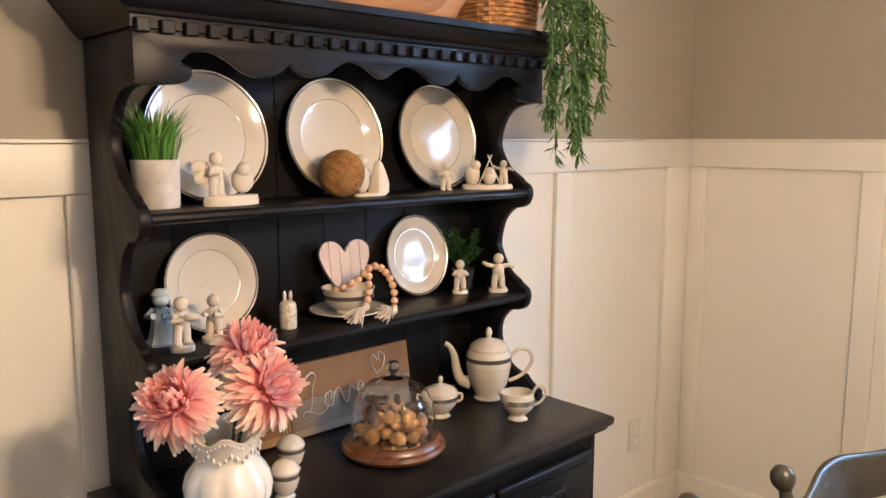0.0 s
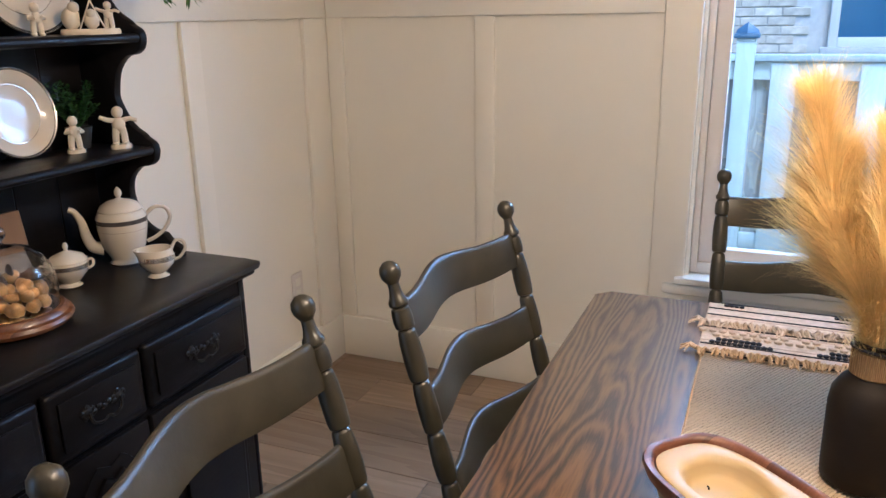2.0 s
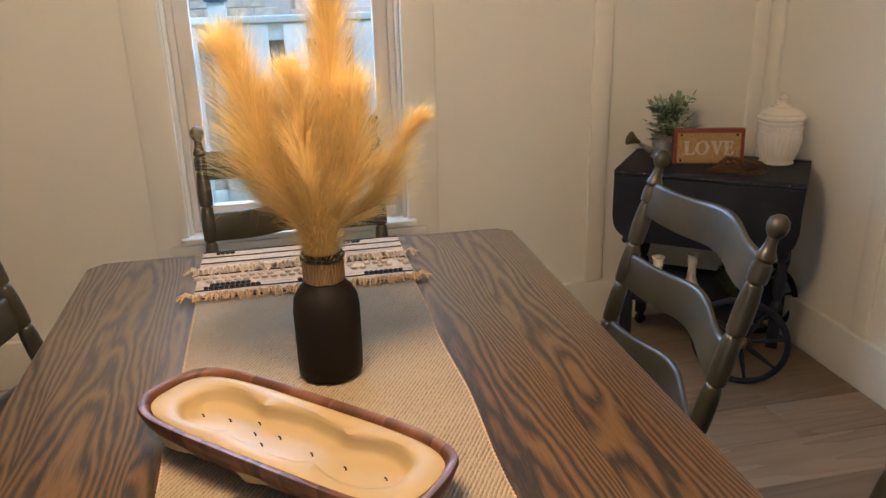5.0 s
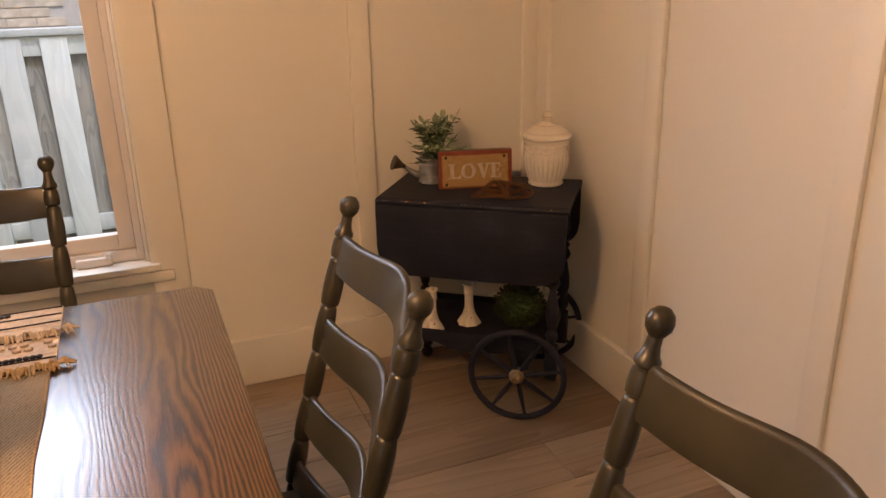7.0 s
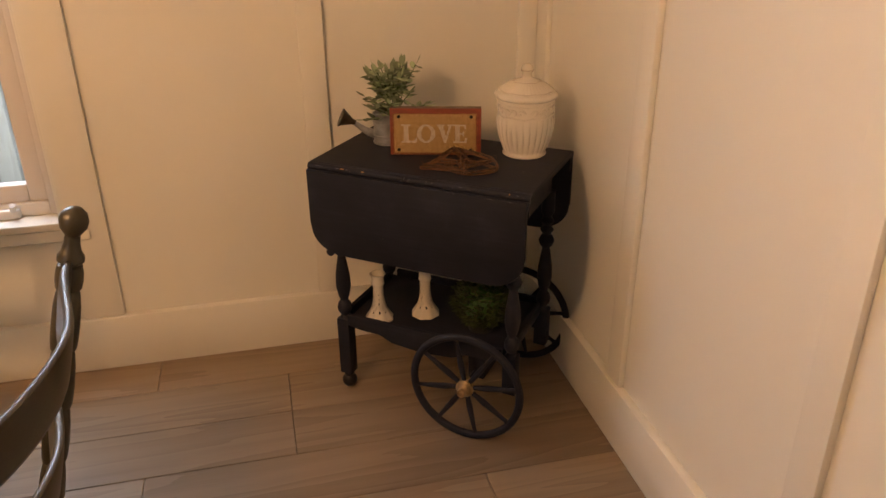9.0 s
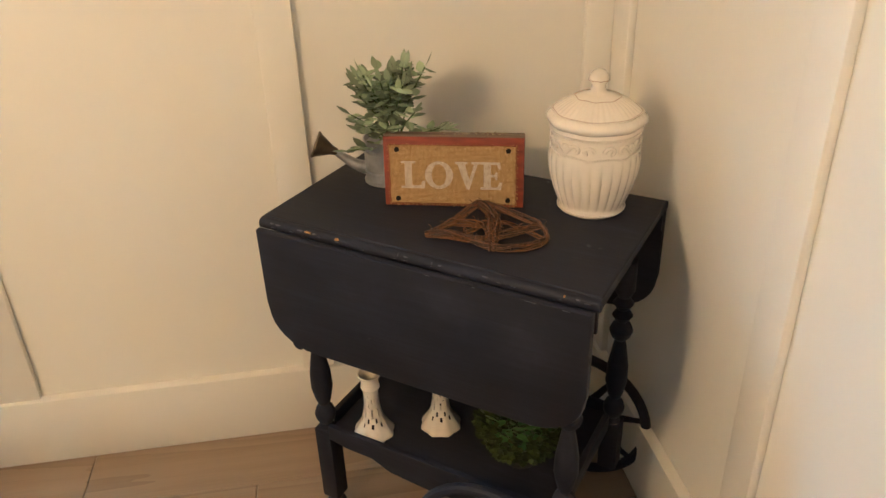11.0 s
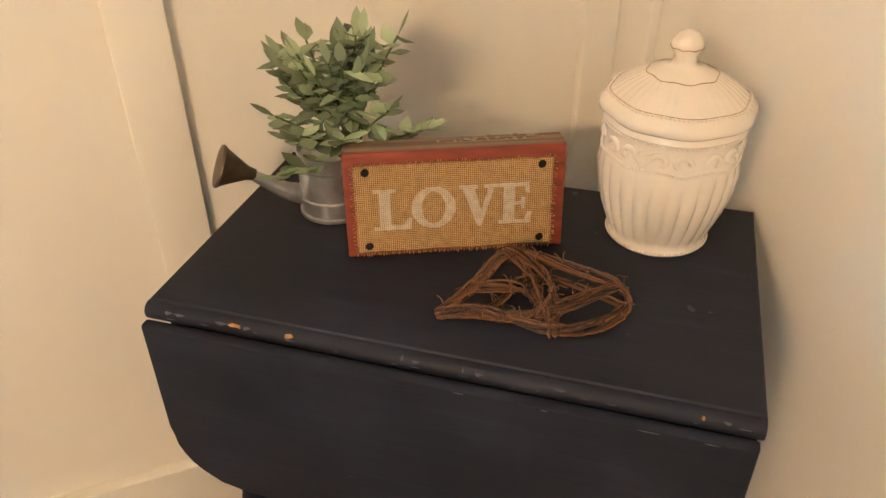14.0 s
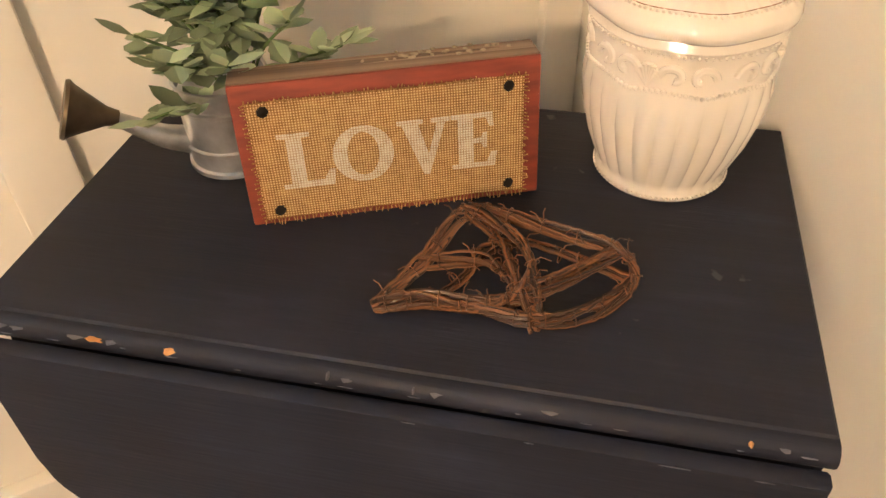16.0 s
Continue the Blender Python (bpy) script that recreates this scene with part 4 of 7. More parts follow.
for s in (-1, 1):
    wy = s * 0.212
    rim = B()
    circ = [Vector((0.153 + 0.149 * math.cos(a), wy, 0.157 + 0.149 * math.sin(a))) for a in (2 * math.pi * k / 48 for k in range(48))]
    tube(rim, circ, 0.0105, 10, True)
    wheel = part("wheel", rim, M_CART, cart, "black spoked wooden wheel")
    for k in range(8):
        a = 2 * math.pi * k / 8 + 0.2
        ca, sa = math.cos(a), math.sin(a)
        pts = [(0.153 + r * ca, wy, 0.157 + r * sa) for r in (0.015, 0.03, 0.06, 0.1, 0.125, 0.142)]
        part("spoke", tube(B(), pts, [0.006, 0.0065, 0.0085, 0.007, 0.0055, 0.006], 8), M_CART, wheel)
    hub = lathe(B(), [(0.02, -0.02), (0.024, -0.01), (0.024, 0.01), (0.018, 0.016), (0.015, 0.022), (0.012, 0.024), (0.011, 0.034), (0.006, 0.037)], 18, (0.153, wy, 0.157), m=Euler((radians(90 * s * -1 + 0), 0, 0)).to_matrix() if s > 0 else Euler((radians(90), 0, 0)).to_matrix())
    part("hub", hub, M_HUB, wheel, "worn brass hub")
for x in (-0.262,):
    part("leaf_stay", tube(B(), [(x, -0.148, KZ - 0.245), (x, -0.172, KZ - 0.250)], 0.011, 10), M_CART, cart)

# ---- things on the hutch ----
M_POT = paint("whitewashed_pot", (0.55, 0.51, 0.45), 0.75, 0.24, 22, 120, 0.35)
M_GRASS = leaf("artificial_grass_blades", (0.105, 0.235, 0.030), 0.6, 0.45)
M_ROPE = paint("jute_rope", (0.31, 0.155, 0.042), 0.85, 0.35, 90, 400, 0.6)
M_PINKWOOD = paint("pale_pink_painted_wood", (0.62, 0.49, 0.42), 0.65, 0.06, 20)
M_BEAD = paint("beech_bead", (0.58, 0.36, 0.21), 0.5, 0.14, 40, rand=0.1)
M_COTTON = paint("cotton_cord", (0.66, 0.58, 0.49), 0.9, 0.1, 60, 300, 0.4)
M_DARKLEAF = leaf("dark_green_leaves", (0.028, 0.075, 0.018), 0.5)
M_VINELEAF = leaf("trailing_vine_leaves", (0.085, 0.17, 0.045), 0.45)
M_STEM = paint("green_stem", (0.07, 0.12, 0.03), 0.6, 0.2, 40)
M_WICKER = paint("honey_wicker", (0.42, 0.21, 0.07), 0.55, 0.3, 60, 200, 0.4)
M_BOWLWOOD = timber("carved_honey_wood", (0.26, 0.12, 0.045), (0.46, 0.24, 0.10), (0.60, 0.34, 0.16), along=0, lane=5, rough=0.5, bands=1.2, lanes=False, freq=6.0)
M_SIGNWOOD = timber("raw_tan_board", (0.11, 0.055, 0.02), (0.23, 0.125, 0.05), (0.31, 0.185, 0.085), along=0, lane=5, rough=0.7, bands=1.3, lanes=False, freq=12.0)
M_SIGNGREY = timber("whitewashed_board", (0.12, 0.095, 0.075), (0.20, 0.165, 0.13), (0.28, 0.235, 0.19), along=0, lane=5, rough=0.75, bands=1.3, lanes=False, freq=12.0)
M_WIRE = paint("bent_steel_wire", (0.62, 0.60, 0.57), 0.35, 0.1, 40, metal=0.7)
M_CHERRY = timber("red_brown_turned_wood", (0.045, 0.015, 0.005), (0.115, 0.042, 0.012), (0.20, 0.085, 0.026), along=0, lane=5, rough=0.35, bands=1.6, lanes=False, coat=0.3, freq=9.0)
M_NUT = paint("dried_nut_shells", (0.62, 0.36, 0.13), 0.4, 0.3, 45, 160, 0.5)
M_BARK = paint("grey_bark_pieces", (0.19, 0.13, 0.09), 0.85, 0.5, 40, 160, 0.8)
M_EARTH = paint("dark_pot", (0.02, 0.02, 0.018), 0.6, 0.2)


def ball(bm, x, y, z, r, *more, **kw):
    return blob(bm, (x, y, z), r, *more, **kw)


def dinner_plate(x, shelf_z, r, tilt=80.0):
    yc = 1.447 - r * math.cos(radians(tilt)) - 0.004
    zc = shelf_z + r * math.sin(radians(tilt)) + 0.001
    p = thing("plate", pose(x, yc, zc, tilt, 0, 0), "ivory china plate with a silver rim, standing on edge", "plate", "plates on the hutch")
    prof = [(r * 0.55, -0.010), (r * 0.58, -0.0125), (r * 0.62, -0.010), (r * 0.72, -0.006), (r * 0.985, 0.0045), (r, 0.0065), (r * 0.985, 0.0080), (r * 0.90, 0.0042), (r * 0.70, -0.0025), (r * 0.665, -0.0055), (r * 0.62, -0.0068), (r * 0.3, -0.0072), (0.0008, -0.0072)]
    part("dish", lathe(B(), prof, 64), M_CHINA, p, angle=50)
    rim = lathe(B(), [(r * 0.945, 0.0062), (r * 0.946, 0.0067), (r * 0.994, 0.0086), (r * 1.004, 0.0068), (r * 0.999, 0.0050)], 64)
    bmesh.ops.delete(rim, geom=[f for f in rim.faces if len(f.verts) > 4], context="FACES")
    part("rim_band", rim, M_SILVER, p, "silver rim band", 60)
    ring = [(0.655 * r * math.cos(a), 0.655 * r * math.sin(a), -0.0056) for a in (2 * math.pi * k / 56 for k in range(56))]
    part("ring_line", tube(B(), ring, 0.0007, 4, True), M_SILVER, p, "thin silver ring line")
    return p


for x in (0.712, 1.012, 1.319):
    dinner_plate(x, S2, 0.128)
dinner_plate(0.71, S1, 0.100)
dinner_plate(1.253, S1, 0.099)

# grass in a whitewashed pot
g = thing("potted_grass", pose(0.582, 1.365, S2), "artificial green grass in a whitewashed cylinder pot", "potted plant")
part("pot", lathe(B(), [(0.038, 0), (0.040, 0.003), (0.042, 0.082), (0.0425, 0.086), (0.038, 0.086), (0.037, 0.070), (0.002, 0.070)], 32), M_POT, g)
random.seed(21)
bm = B()
for i in range(300):
    a, q = random.uniform(0, 6.28), 0.034 * math.sqrt(random.random())
    root = Vector((q * math.cos(a), q * math.sin(a), 0.071))
    out = Vector((math.cos(a + random.uniform(-0.5, 0.5)), math.sin(a + random.uniform(-0.5, 0.5)), 0))
    h, lean_out = random.uniform(0.065, 0.125), random.uniform(0.1, 0.55) * (0.4 + q / 0.034)
    w = 0.0021
    side = out.cross(Vector((0, 0, 1))) * w
    mid = root + Vector((0, 0, h * 0.6)) + out * h * lean_out * 0.3
    tip = root + Vector((0, 0, h * random.uniform(0.85, 1.0))) + out * h * lean_out
    vs = [bm.verts.new(v) for v in (root - side * 0.7, root + side * 0.7, mid + side, mid - side, tip)]
    bm.faces.new(vs[:4])
    bm.faces.new((vs[3], vs[2], vs[4]))
part("grass", bm, M_GRASS, g, "green grass blades", kind="stuff")


# figurines, plain shapes of one mesh each
def figure(bm, x, y, h, turn=0.0, arms="front", z0=0.0):
    """A small rounded child-like bisque figure."""
    m = Euler((0, 0, radians(turn))).to_matrix()

    def at(a, b, c):
        return m @ Vector((a * h, b * h, 0)) + Vector((x, y, z0 + c * h))
    for s in (-1, 1):
        tube(bm, [at(0.11 * s, 0, 0.05), at(0.10 * s, 0, 0.25), at(0.07 * s, 0, 0.42)], [0.085 * h, 0.09 * h, 0.10 * h], 10)
        blob(bm, at(0.12 * s, -0.05, 0.045), 0.085 * h, 0.10 * h, 0.05 * h, 2)
        if arms == "out":
            tube(bm, [at(0.10 * s, 0, 0.62), at(0.28 * s, -0.02, 0.66), at(0.44 * s, -0.03, 0.74 if s < 0 else 0.60)], [0.065 * h, 0.06 * h, 0.05 * h], 8)
        else:
            tube(bm, [at(0.13 * s, 0, 0.62), at(0.22 * s, -0.06, 0.52), at(0.09 * s, -0.20, 0.55)], [0.06 * h, 0.06 * h, 0.05 * h], 8)
    blob(bm, at(0, 0, 0.52), 0.17 * h, 0.14 * h, 0.20 * h, 2)
    blob(bm, at(0, 0, 0.83), 0.145 * h, 0.14 * h, 0.155 * h, 2, lump=0.08, f=90)
    return bm


def slab(bm, x, y, rx, ry, h):
    return lathe(bm, [(1.0, 0), (1.02, 0.5), (0.97, 1.0)], 20, m=Matrix.Diagonal((rx, ry, h)), at=(x, y, 0))


bm = slab(B(), 0.012, 0, 0.055, 0.024, 0.018)
figure(bm, -0.018, 0, 0.085, 20, z0=0.016)
for s in (-1, 1):
    blob(bm, (-0.040, 0.012 + 0.004 * s, 0.062 + 0.01 * s), 0.018, 0.006, 0.014, 2)
blob(bm, (0.035, 0, 0.045), 0.022, 0.018, 0.024, 2, lump=0.1)
blob(bm, (0.033, -0.010, 0.066), 0.014, sub=2)
solo("figurine", bm, M_BISQUE, "white bisque figurine of a winged child with a small animal", "figurine", pose(0.698, 1.33, S2))
bm = slab(B(), -0.012, 0, 0.042, 0.022, 0.006)
lathe(bm, [(0.022, 0.005), (0.021, 0.03), (0.014, 0.055), (0.009, 0.070), (0.003, 0.076)], 14, (0.012, 0, 0), warp=lambda a, r, z: r * (1 + 0.1 * math.sin(5 * a + z * 200)))
blob(bm, (-0.028, 0.008, 0.036), 0.018, 0.016, 0.032, 2)
blob(bm, (-0.028, 0.008, 0.076), 0.015, sub=2)
solo("figurine", bm, M_BISQUE, "white bisque figurine beside a snowy tree", "figurine", pose(1.061, 1.345, S2))
solo("figurine", figure(B(), 0, 0, 0.070, 15), M_BISQUE, "small white bisque standing figurine", "figurine", pose(1.276, 1.345, S2, 0, 0, -35))
bm = slab(B(), 0, 0, 0.062, 0.026, 0.012)
blob(bm, (-0.038, 0, 0.034), 0.020, 0.018, 0.026, 2, lump=0.1)
blob(bm, (-0.030, -0.006, 0.058), 0.013, sub=2)
blob(bm, (0.004, -0.004, 0.030), 0.017, 0.015, 0.020, 2)
blob(bm, (0.004, -0.010, 0.044), 0.011, sub=2)
figure(bm, 0.040, 0.004, 0.062, -30, "out", 0.01)
for q in ((-0.022, 0.024), (0.030, -0.016)):
    tube(bm, [(q[0], -0.012, 0.012), (0.004 + q[1] * 0.25, 0.0, 0.084)], 0.0018, 6)
solo("figurine", bm, M_BISQUE, "white bisque group of small animals at a tent", "figurine", pose(1.399, 1.325, S2, 0, 0, -42))
bm = lathe(B(), [(0.028, 0), (0.029, 0.005), (0.024, 0.012), (0.019, 0.035), (0.016, 0.058), (0.012, 0.070)], 16, warp=lambda a, r, z: r * (1 + 0.07 * math.sin(6 * a)))
for s in (-1, 1):
    tube(bm, [(0.014 * s, 0, 0.066), (0.024 * s, -0.008, 0.054), (0.008 * s, -0.022, 0.058)], 0.006, 8)
blob(bm, (0, 0, 0.086), 0.0155, 0.015, 0.017, 2)
lathe(bm, [(0.016, 0.092), (0.017, 0.096), (0.010, 0.105)], 14)
solo("figurine", bm, M_BLUEWARE, "pale blue glazed girl figurine", "figurine", pose(0.594, 1.40, S1, 0, 0, -40))
bm = slab(B(), 0, 0, 0.022, 0.020, 0.012)
figure(bm, 0, 0, 0.093, 30, z0=0.010)
blob(bm, (0.016, -0.020, 0.066), 0.012, 0.006, 0.007, 2)
tube(bm, [(0.004, -0.026, 0.072), (0.036, -0.018, 0.060)], 0.0015, 6)
solo("figurine", bm, M_BISQUE, "white bisque child figurine playing a fiddle", "figurine", pose(0.600, 1.328, S1, 0, 0, -20))
bm = slab(B(), 0, 0, 0.024, 0.020, 0.012)
figure(bm, 0, 0, 0.085, -20, z0=0.010)
tube(bm, curve([(0.012, -0.018, 0.060), (0.004, -0.022, 0.095), (-0.012, -0.020, 0.118), (-0.022, -0.016, 0.108)], 4), 0.0008, 5)
solo("figurine", bm, M_BISQUE, "white bisque child figurine with a thin wire rod", "figurine", pose(0.672, 1.345, S1, 0, 0, -30))
bm = lathe(B(), [(0.016, 0), (0.0175, 0.003), (0.0175, 0.045), (0.015, 0.053), (0.008, 0.058), (0.002, 0.059)], 20)
for s in (-1, 1):
    blob(bm, (0.006 * s, 0, 0.067), 0.004, 0.003, 0.011, 2)
solo("bunny_ornament", bm, paint("speckled_cream_ceramic", (0.55, 0.49, 0.40), 0.5, 0.4, 130, 200, 0.2), "cream ceramic ornament with bunny ears", "ornament", pose(0.834, 1.345, S1, 0, 0, -30))
bm = slab(B(), 0, 0, 0.020, 0.016, 0.008)
solo("figurine", figure(bm, 0, 0, 0.080, 10, z0=0.006), M_BISQUE, "white bisque child figurine holding its hands", "figurine", pose(1.345, 1.365, S1, 0, 0, -40))
bm = slab(B(), 0, 0, 0.024, 0.016, 0.010)
solo("figurine", figure(bm, 0, 0, 0.092, 0, "out", 0.008), M_BISQUE, "white bisque child figurine with arms stretched out", "figurine", pose(1.428, 1.312, S1, 0, 0, -38))

# rope ball
bm = blob(B(), (0, 0, 0.049), 0.0475, sub=3)
solo_ball = thing("rope_ball", pose(0.973, 1.345, S2, 0, 0, 20), "ball wound with tan jute rope", "ornament")
part("core", bm, M_ROPE, solo_ball)
pts = []
for k in range(420):
    u = k / 419
    ph = math.pi * (0.03 + 0.94 * u)
    a = 26 * 2 * math.pi * u
    v = Euler((0.5, 0.25, 0)).to_matrix() @ Vector((math.sin(ph) * math.cos(a), math.sin(ph) * math.sin(a), math.cos(ph)))
    pts.append(v * 0.0478 + Vector((0, 0, 0.0505)))
part("rope", tube(B(), pts, 0.0027, 5), M_ROPE, solo_ball, "wound rope")

# bowl on a saucer, heart sign standing in it, bead garland over it
sc = thing("saucer", pose(0.998, 1.362, S1), "ivory china saucer under a bowl", "saucer")
part("dish", lathe(B(), [(0.040, 0), (0.045, 0.001), (0.078, 0.010), (0.086, 0.014), (0.085, 0.016), (0.05, 0.006), (0.001, 0.005)], 48), M_CHINA, sc, angle=50)
bw = thing("bowl", pose(0.998, 1.362, S1 + 0.0058), "ivory china bowl with a grey band", "bowl")
part("body", lathe(B(), [(0.028, 0), (0.030, 0.004), (0.029, 0.008), (0.046, 0.020), (0.055, 0.036), (0.056, 0.048), (0.059, 0.056), (0.056, 0.056), (0.053, 0.046), (0.042, 0.022), (0.001, 0.012)], 40), M_CHINA, bw, angle=50)
band = lathe(B(), [(0.0555, 0.034), (0.0567, 0.0345), (0.0570, 0.0425), (0.0560, 0.043)], 40)
bmesh.ops.delete(band, geom=[f for f in band.faces if len(f.verts) > 4], context="FACES")
part("band", band, M_BAND, bw, "grey band")
hs = thing("heart_sign", pose(1.022, 1.395, S1 + 0.020, -9, 0, -8), "pale pink slatted wooden heart standing in the bowl", "heart ornament")


def heart_z(x, top):
    """Lower or upper edge of the heart at x, half a unit wide."""
    u = min(1.0, abs(x) / 0.064)
    if top:
        return 0.105 + 0.036 * math.sqrt(max(0.0, 1 - (u * 2 - 1) ** 2)) - 0.006 * (1 - u)
    return 0.024 + 0.081 * u ** 2.1


for k in range(5):
    xa, xb = -0.063 + k * 0.0252, -0.063 + (k + 1) * 0.0252 - 0.0014
    xs = [xa + (xb - xa) * j / 5 for j in range(6)]
    outl = [(x, heart_z(x, False)) for x in xs] + [(x, max(heart_z(x, True), heart_z(x, False) + 0.001)) for x in reversed(xs)]
    part("slat", prism(B(), outl, -0.005, 0.005, "y", 0.0), M_PINKWOOD, hs)
part("backing", prism(B(), [(-0.056, 0.100), (-0.03, 0.055), (0, 0.032), (0.03, 0.055), (0.056, 0.100), (0.032, 0.132), (0, 0.096), (-0.032, 0.132)], 0.0052, 0.008, "y"), M_CHERRY, hs)
bg = thing("bead_garland", pose(1.02, 1.30, S1), "wooden bead garland with cotton tassels draped over a bowl", "garland")
path = curve([(-0.062, 0.050, 0.062), (-0.030, 0.020, 0.082), (-0.012, 0.006, 0.106), (0.004, 0.002, 0.112), (0.024, 0, 0.104), (0.042, -0.002, 0.083), (0.052, -0.004, 0.058), (0.053, -0.006, 0.034), (0.050, -0.008, 0.012)], 10)
bead = part("bead", blob(B(), (0, 0, 0), 0.0085, sub=2), M_BEAD, bg, at=Matrix.Translation(path[0]))
acc, last = 0.0, path[0]
for p in path[1:] + curve([(-0.012, 0.001, 0.092), (-0.017, -0.004, 0.070), (-0.022, -0.008, 0.050), (-0.026, -0.010, 0.036)], 8):
    acc += (p - last).length
    last = p
    if acc > 0.0155:
        acc = 0.0
        b = new("bead", bead.data)
        b.parent = bg
        b.matrix_local = Matrix.Translation(p)
random.seed(31)
for root, way in (((-0.030, -0.011, 0.030), Vector((-1.0, -0.25, -0.45))), ((0.046, -0.012, 0.010), Vector((-0.9, -0.3, 0.0)))):
    bm = B()
    blob(bm, root, 0.009, sub=2)
    for k in range(46):
        d = (way + Vector((random.uniform(-0.45, 0.45), random.uniform(-0.4, 0.4), random.uniform(-0.45, 0.3)))).normalized()
        e = Vector(root) + d * random.uniform(0.035, 0.062)
        e.z = max(e.z, 0.0035) if e.y > -0.035 else max(e.z, -0.03)
        mid = (Vector(root) + e) / 2 + Vector((0, 0, 0.006))
        tube(bm, [root, mid, e], 0.0013, 4)
    part("tassel", bm, M_COTTON, bg, "cream cotton tassel")

# dark little plant at the back of the lower shelf
pl = thing("potted_plant", pose(1.405, 1.415, S1), "small dark green plant in a dark pot", "potted plant")
part("pot", lathe(B(), [(0.022, 0), (0.030, 0.045), (0.031, 0.050), (0.027, 0.050), (0.002, 0.044)], 20), M_EARTH, pl)
random.seed(41)
bm = B()
for k in range(46):
    a = random.uniform(0, 6.28)
    tip = Vector((0.072 * math.cos(a) * random.random() ** 0.5, 0.032 * math.sin(a), random.uniform(0.085, 0.155)))
    ln = curve([(0, 0, 0.045), tip * 0.55 + Vector((0, 0, 0.02)), tip], 5)
    tube(bm, ln, 0.0007, 4)
    for j, p in enumerate(ln[2:]):
        for s in (-1, 1):
            leaflet(bm, p, Vector((random.uniform(-1, 1), random.uniform(-1, 1), random.uniform(0.0, 0.9))), random.uniform(0.010, 0.017), 0.0062)
part("foliage", bm, M_DARKLEAF, pl, "fine dark green leaves", kind="stuff")

# fluted vase with three chrysanthemums
vs = thing("vase", pose(0.588, 1.150, CZ), "white glazed fluted vase with a beaded wavy rim", "vase")


def flute(a, r, z):
    k = min(1.0, max(0.0, (0.125 - z) / 0.03)) * min(1.0, z / 0.02)
    edge = 0.05 * max(0.0, (z - 0.15) / 0.03)
    return r * (0.95 + 0.10 * k * (abs(math.cos(5 * a)) ** 0.5 - 0.7) + edge * math.cos(6 * a))


body = lathe(B(), [(0.040, 0), (0.048, 0.002), (0.049, 0.008), (0.046, 0.014), (0.060, 0.035), (0.073, 0.062), (0.076, 0.085), (0.071, 0.106), (0.058, 0.124), (0.052, 0.134), (0.053, 0.146), (0.059, 0.162), (0.066, 0.178), (0.063, 0.179), (0.055, 0.160), (0.049, 0.140), (0.046, 0.12), (0.001, 0.10)], 60, warp=flute)
for v in body.verts:
    if v.co.z > 0.170:
        a = math.atan2(v.co.y, v.co.x)
        v.co.z += 0.007 * math.cos(6 * a)
part("body", body, M_VASE, vs, angle=60)
bm = B()
for k in range(54):
    a = 2 * math.pi * k / 54
    q = 0.0635 * (1 + 0.03 * math.cos(6 * a))
    blob(bm, (q * math.cos(a), q * math.sin(a), 0.170 + 0.006 * math.cos(6 * a)), 0.0019, sub=1)
for k in range(36):
    a = 2 * math.pi * k / 36
    blob(bm, (0.0545 * math.cos(a), 0.0545 * math.sin(a), 0.146 + 0.006 * math.sin(9 * a)), 0.0030, 0.0030, 0.0048, 1)
part("relief", bm, M_VASE, vs, "raised beading and scrolls")


def petal_material():
    m, nt, bs, co = base("pink_petals")
    ln = nt.nodes.new("ShaderNodeVectorMath")
    ln.operation = "LENGTH"
    nt.links.new(co, ln.inputs[0])
    mr = node(nt, "ShaderNodeMapRange", **{"From Min": 0.012, "From Max": 0.082})
    nt.links.new(ln.outputs["Value"], mr.inputs["Value"])
    geo = nt.nodes.new("ShaderNodeNewGeometry")
    add = nt.nodes.new("ShaderNodeMath")
    add.operation = "MULTIPLY_ADD"
    nt.links.new(geo.outputs["Random Per Island"], add.inputs[0])
    add.inputs[1].default_value = 0.22
    nt.links.new(mr.outputs[0], add.inputs[2])
    c = ramp(nt, add.outputs[0], [(0.05, (0.93, 0.36, 0.36)), (0.45, (0.94, 0.47, 0.44)), (0.75, (0.95, 0.66, 0.59)), (1.0, (0.96, 0.84, 0.74))])
    nt.links.new(c, bs.inputs["Base Color"])
    bs.inputs["Roughness"].default_value = 0.7
    bs.inputs["Subsurface Weight"].default_value = 0.5
    bs.inputs["Subsurface Radius"].default_value = (0.012, 0.006, 0.005)
    tl, mx = nt.nodes.new("ShaderNodeBsdfTranslucent"), nt.nodes.new("ShaderNodeMixShader")
    nt.links.new(c, tl.inputs["Color"])
    mx.inputs[0].default_value = 0.42
    nt.links.new(bs.outputs[0], mx.inputs[1])
    nt.links.new(tl.outputs[0], mx.inputs[2])
    nt.links.new(mx.outputs[0], nt.nodes["Material Output"].inputs[0])
    return m


M_PETAL = petal_material()


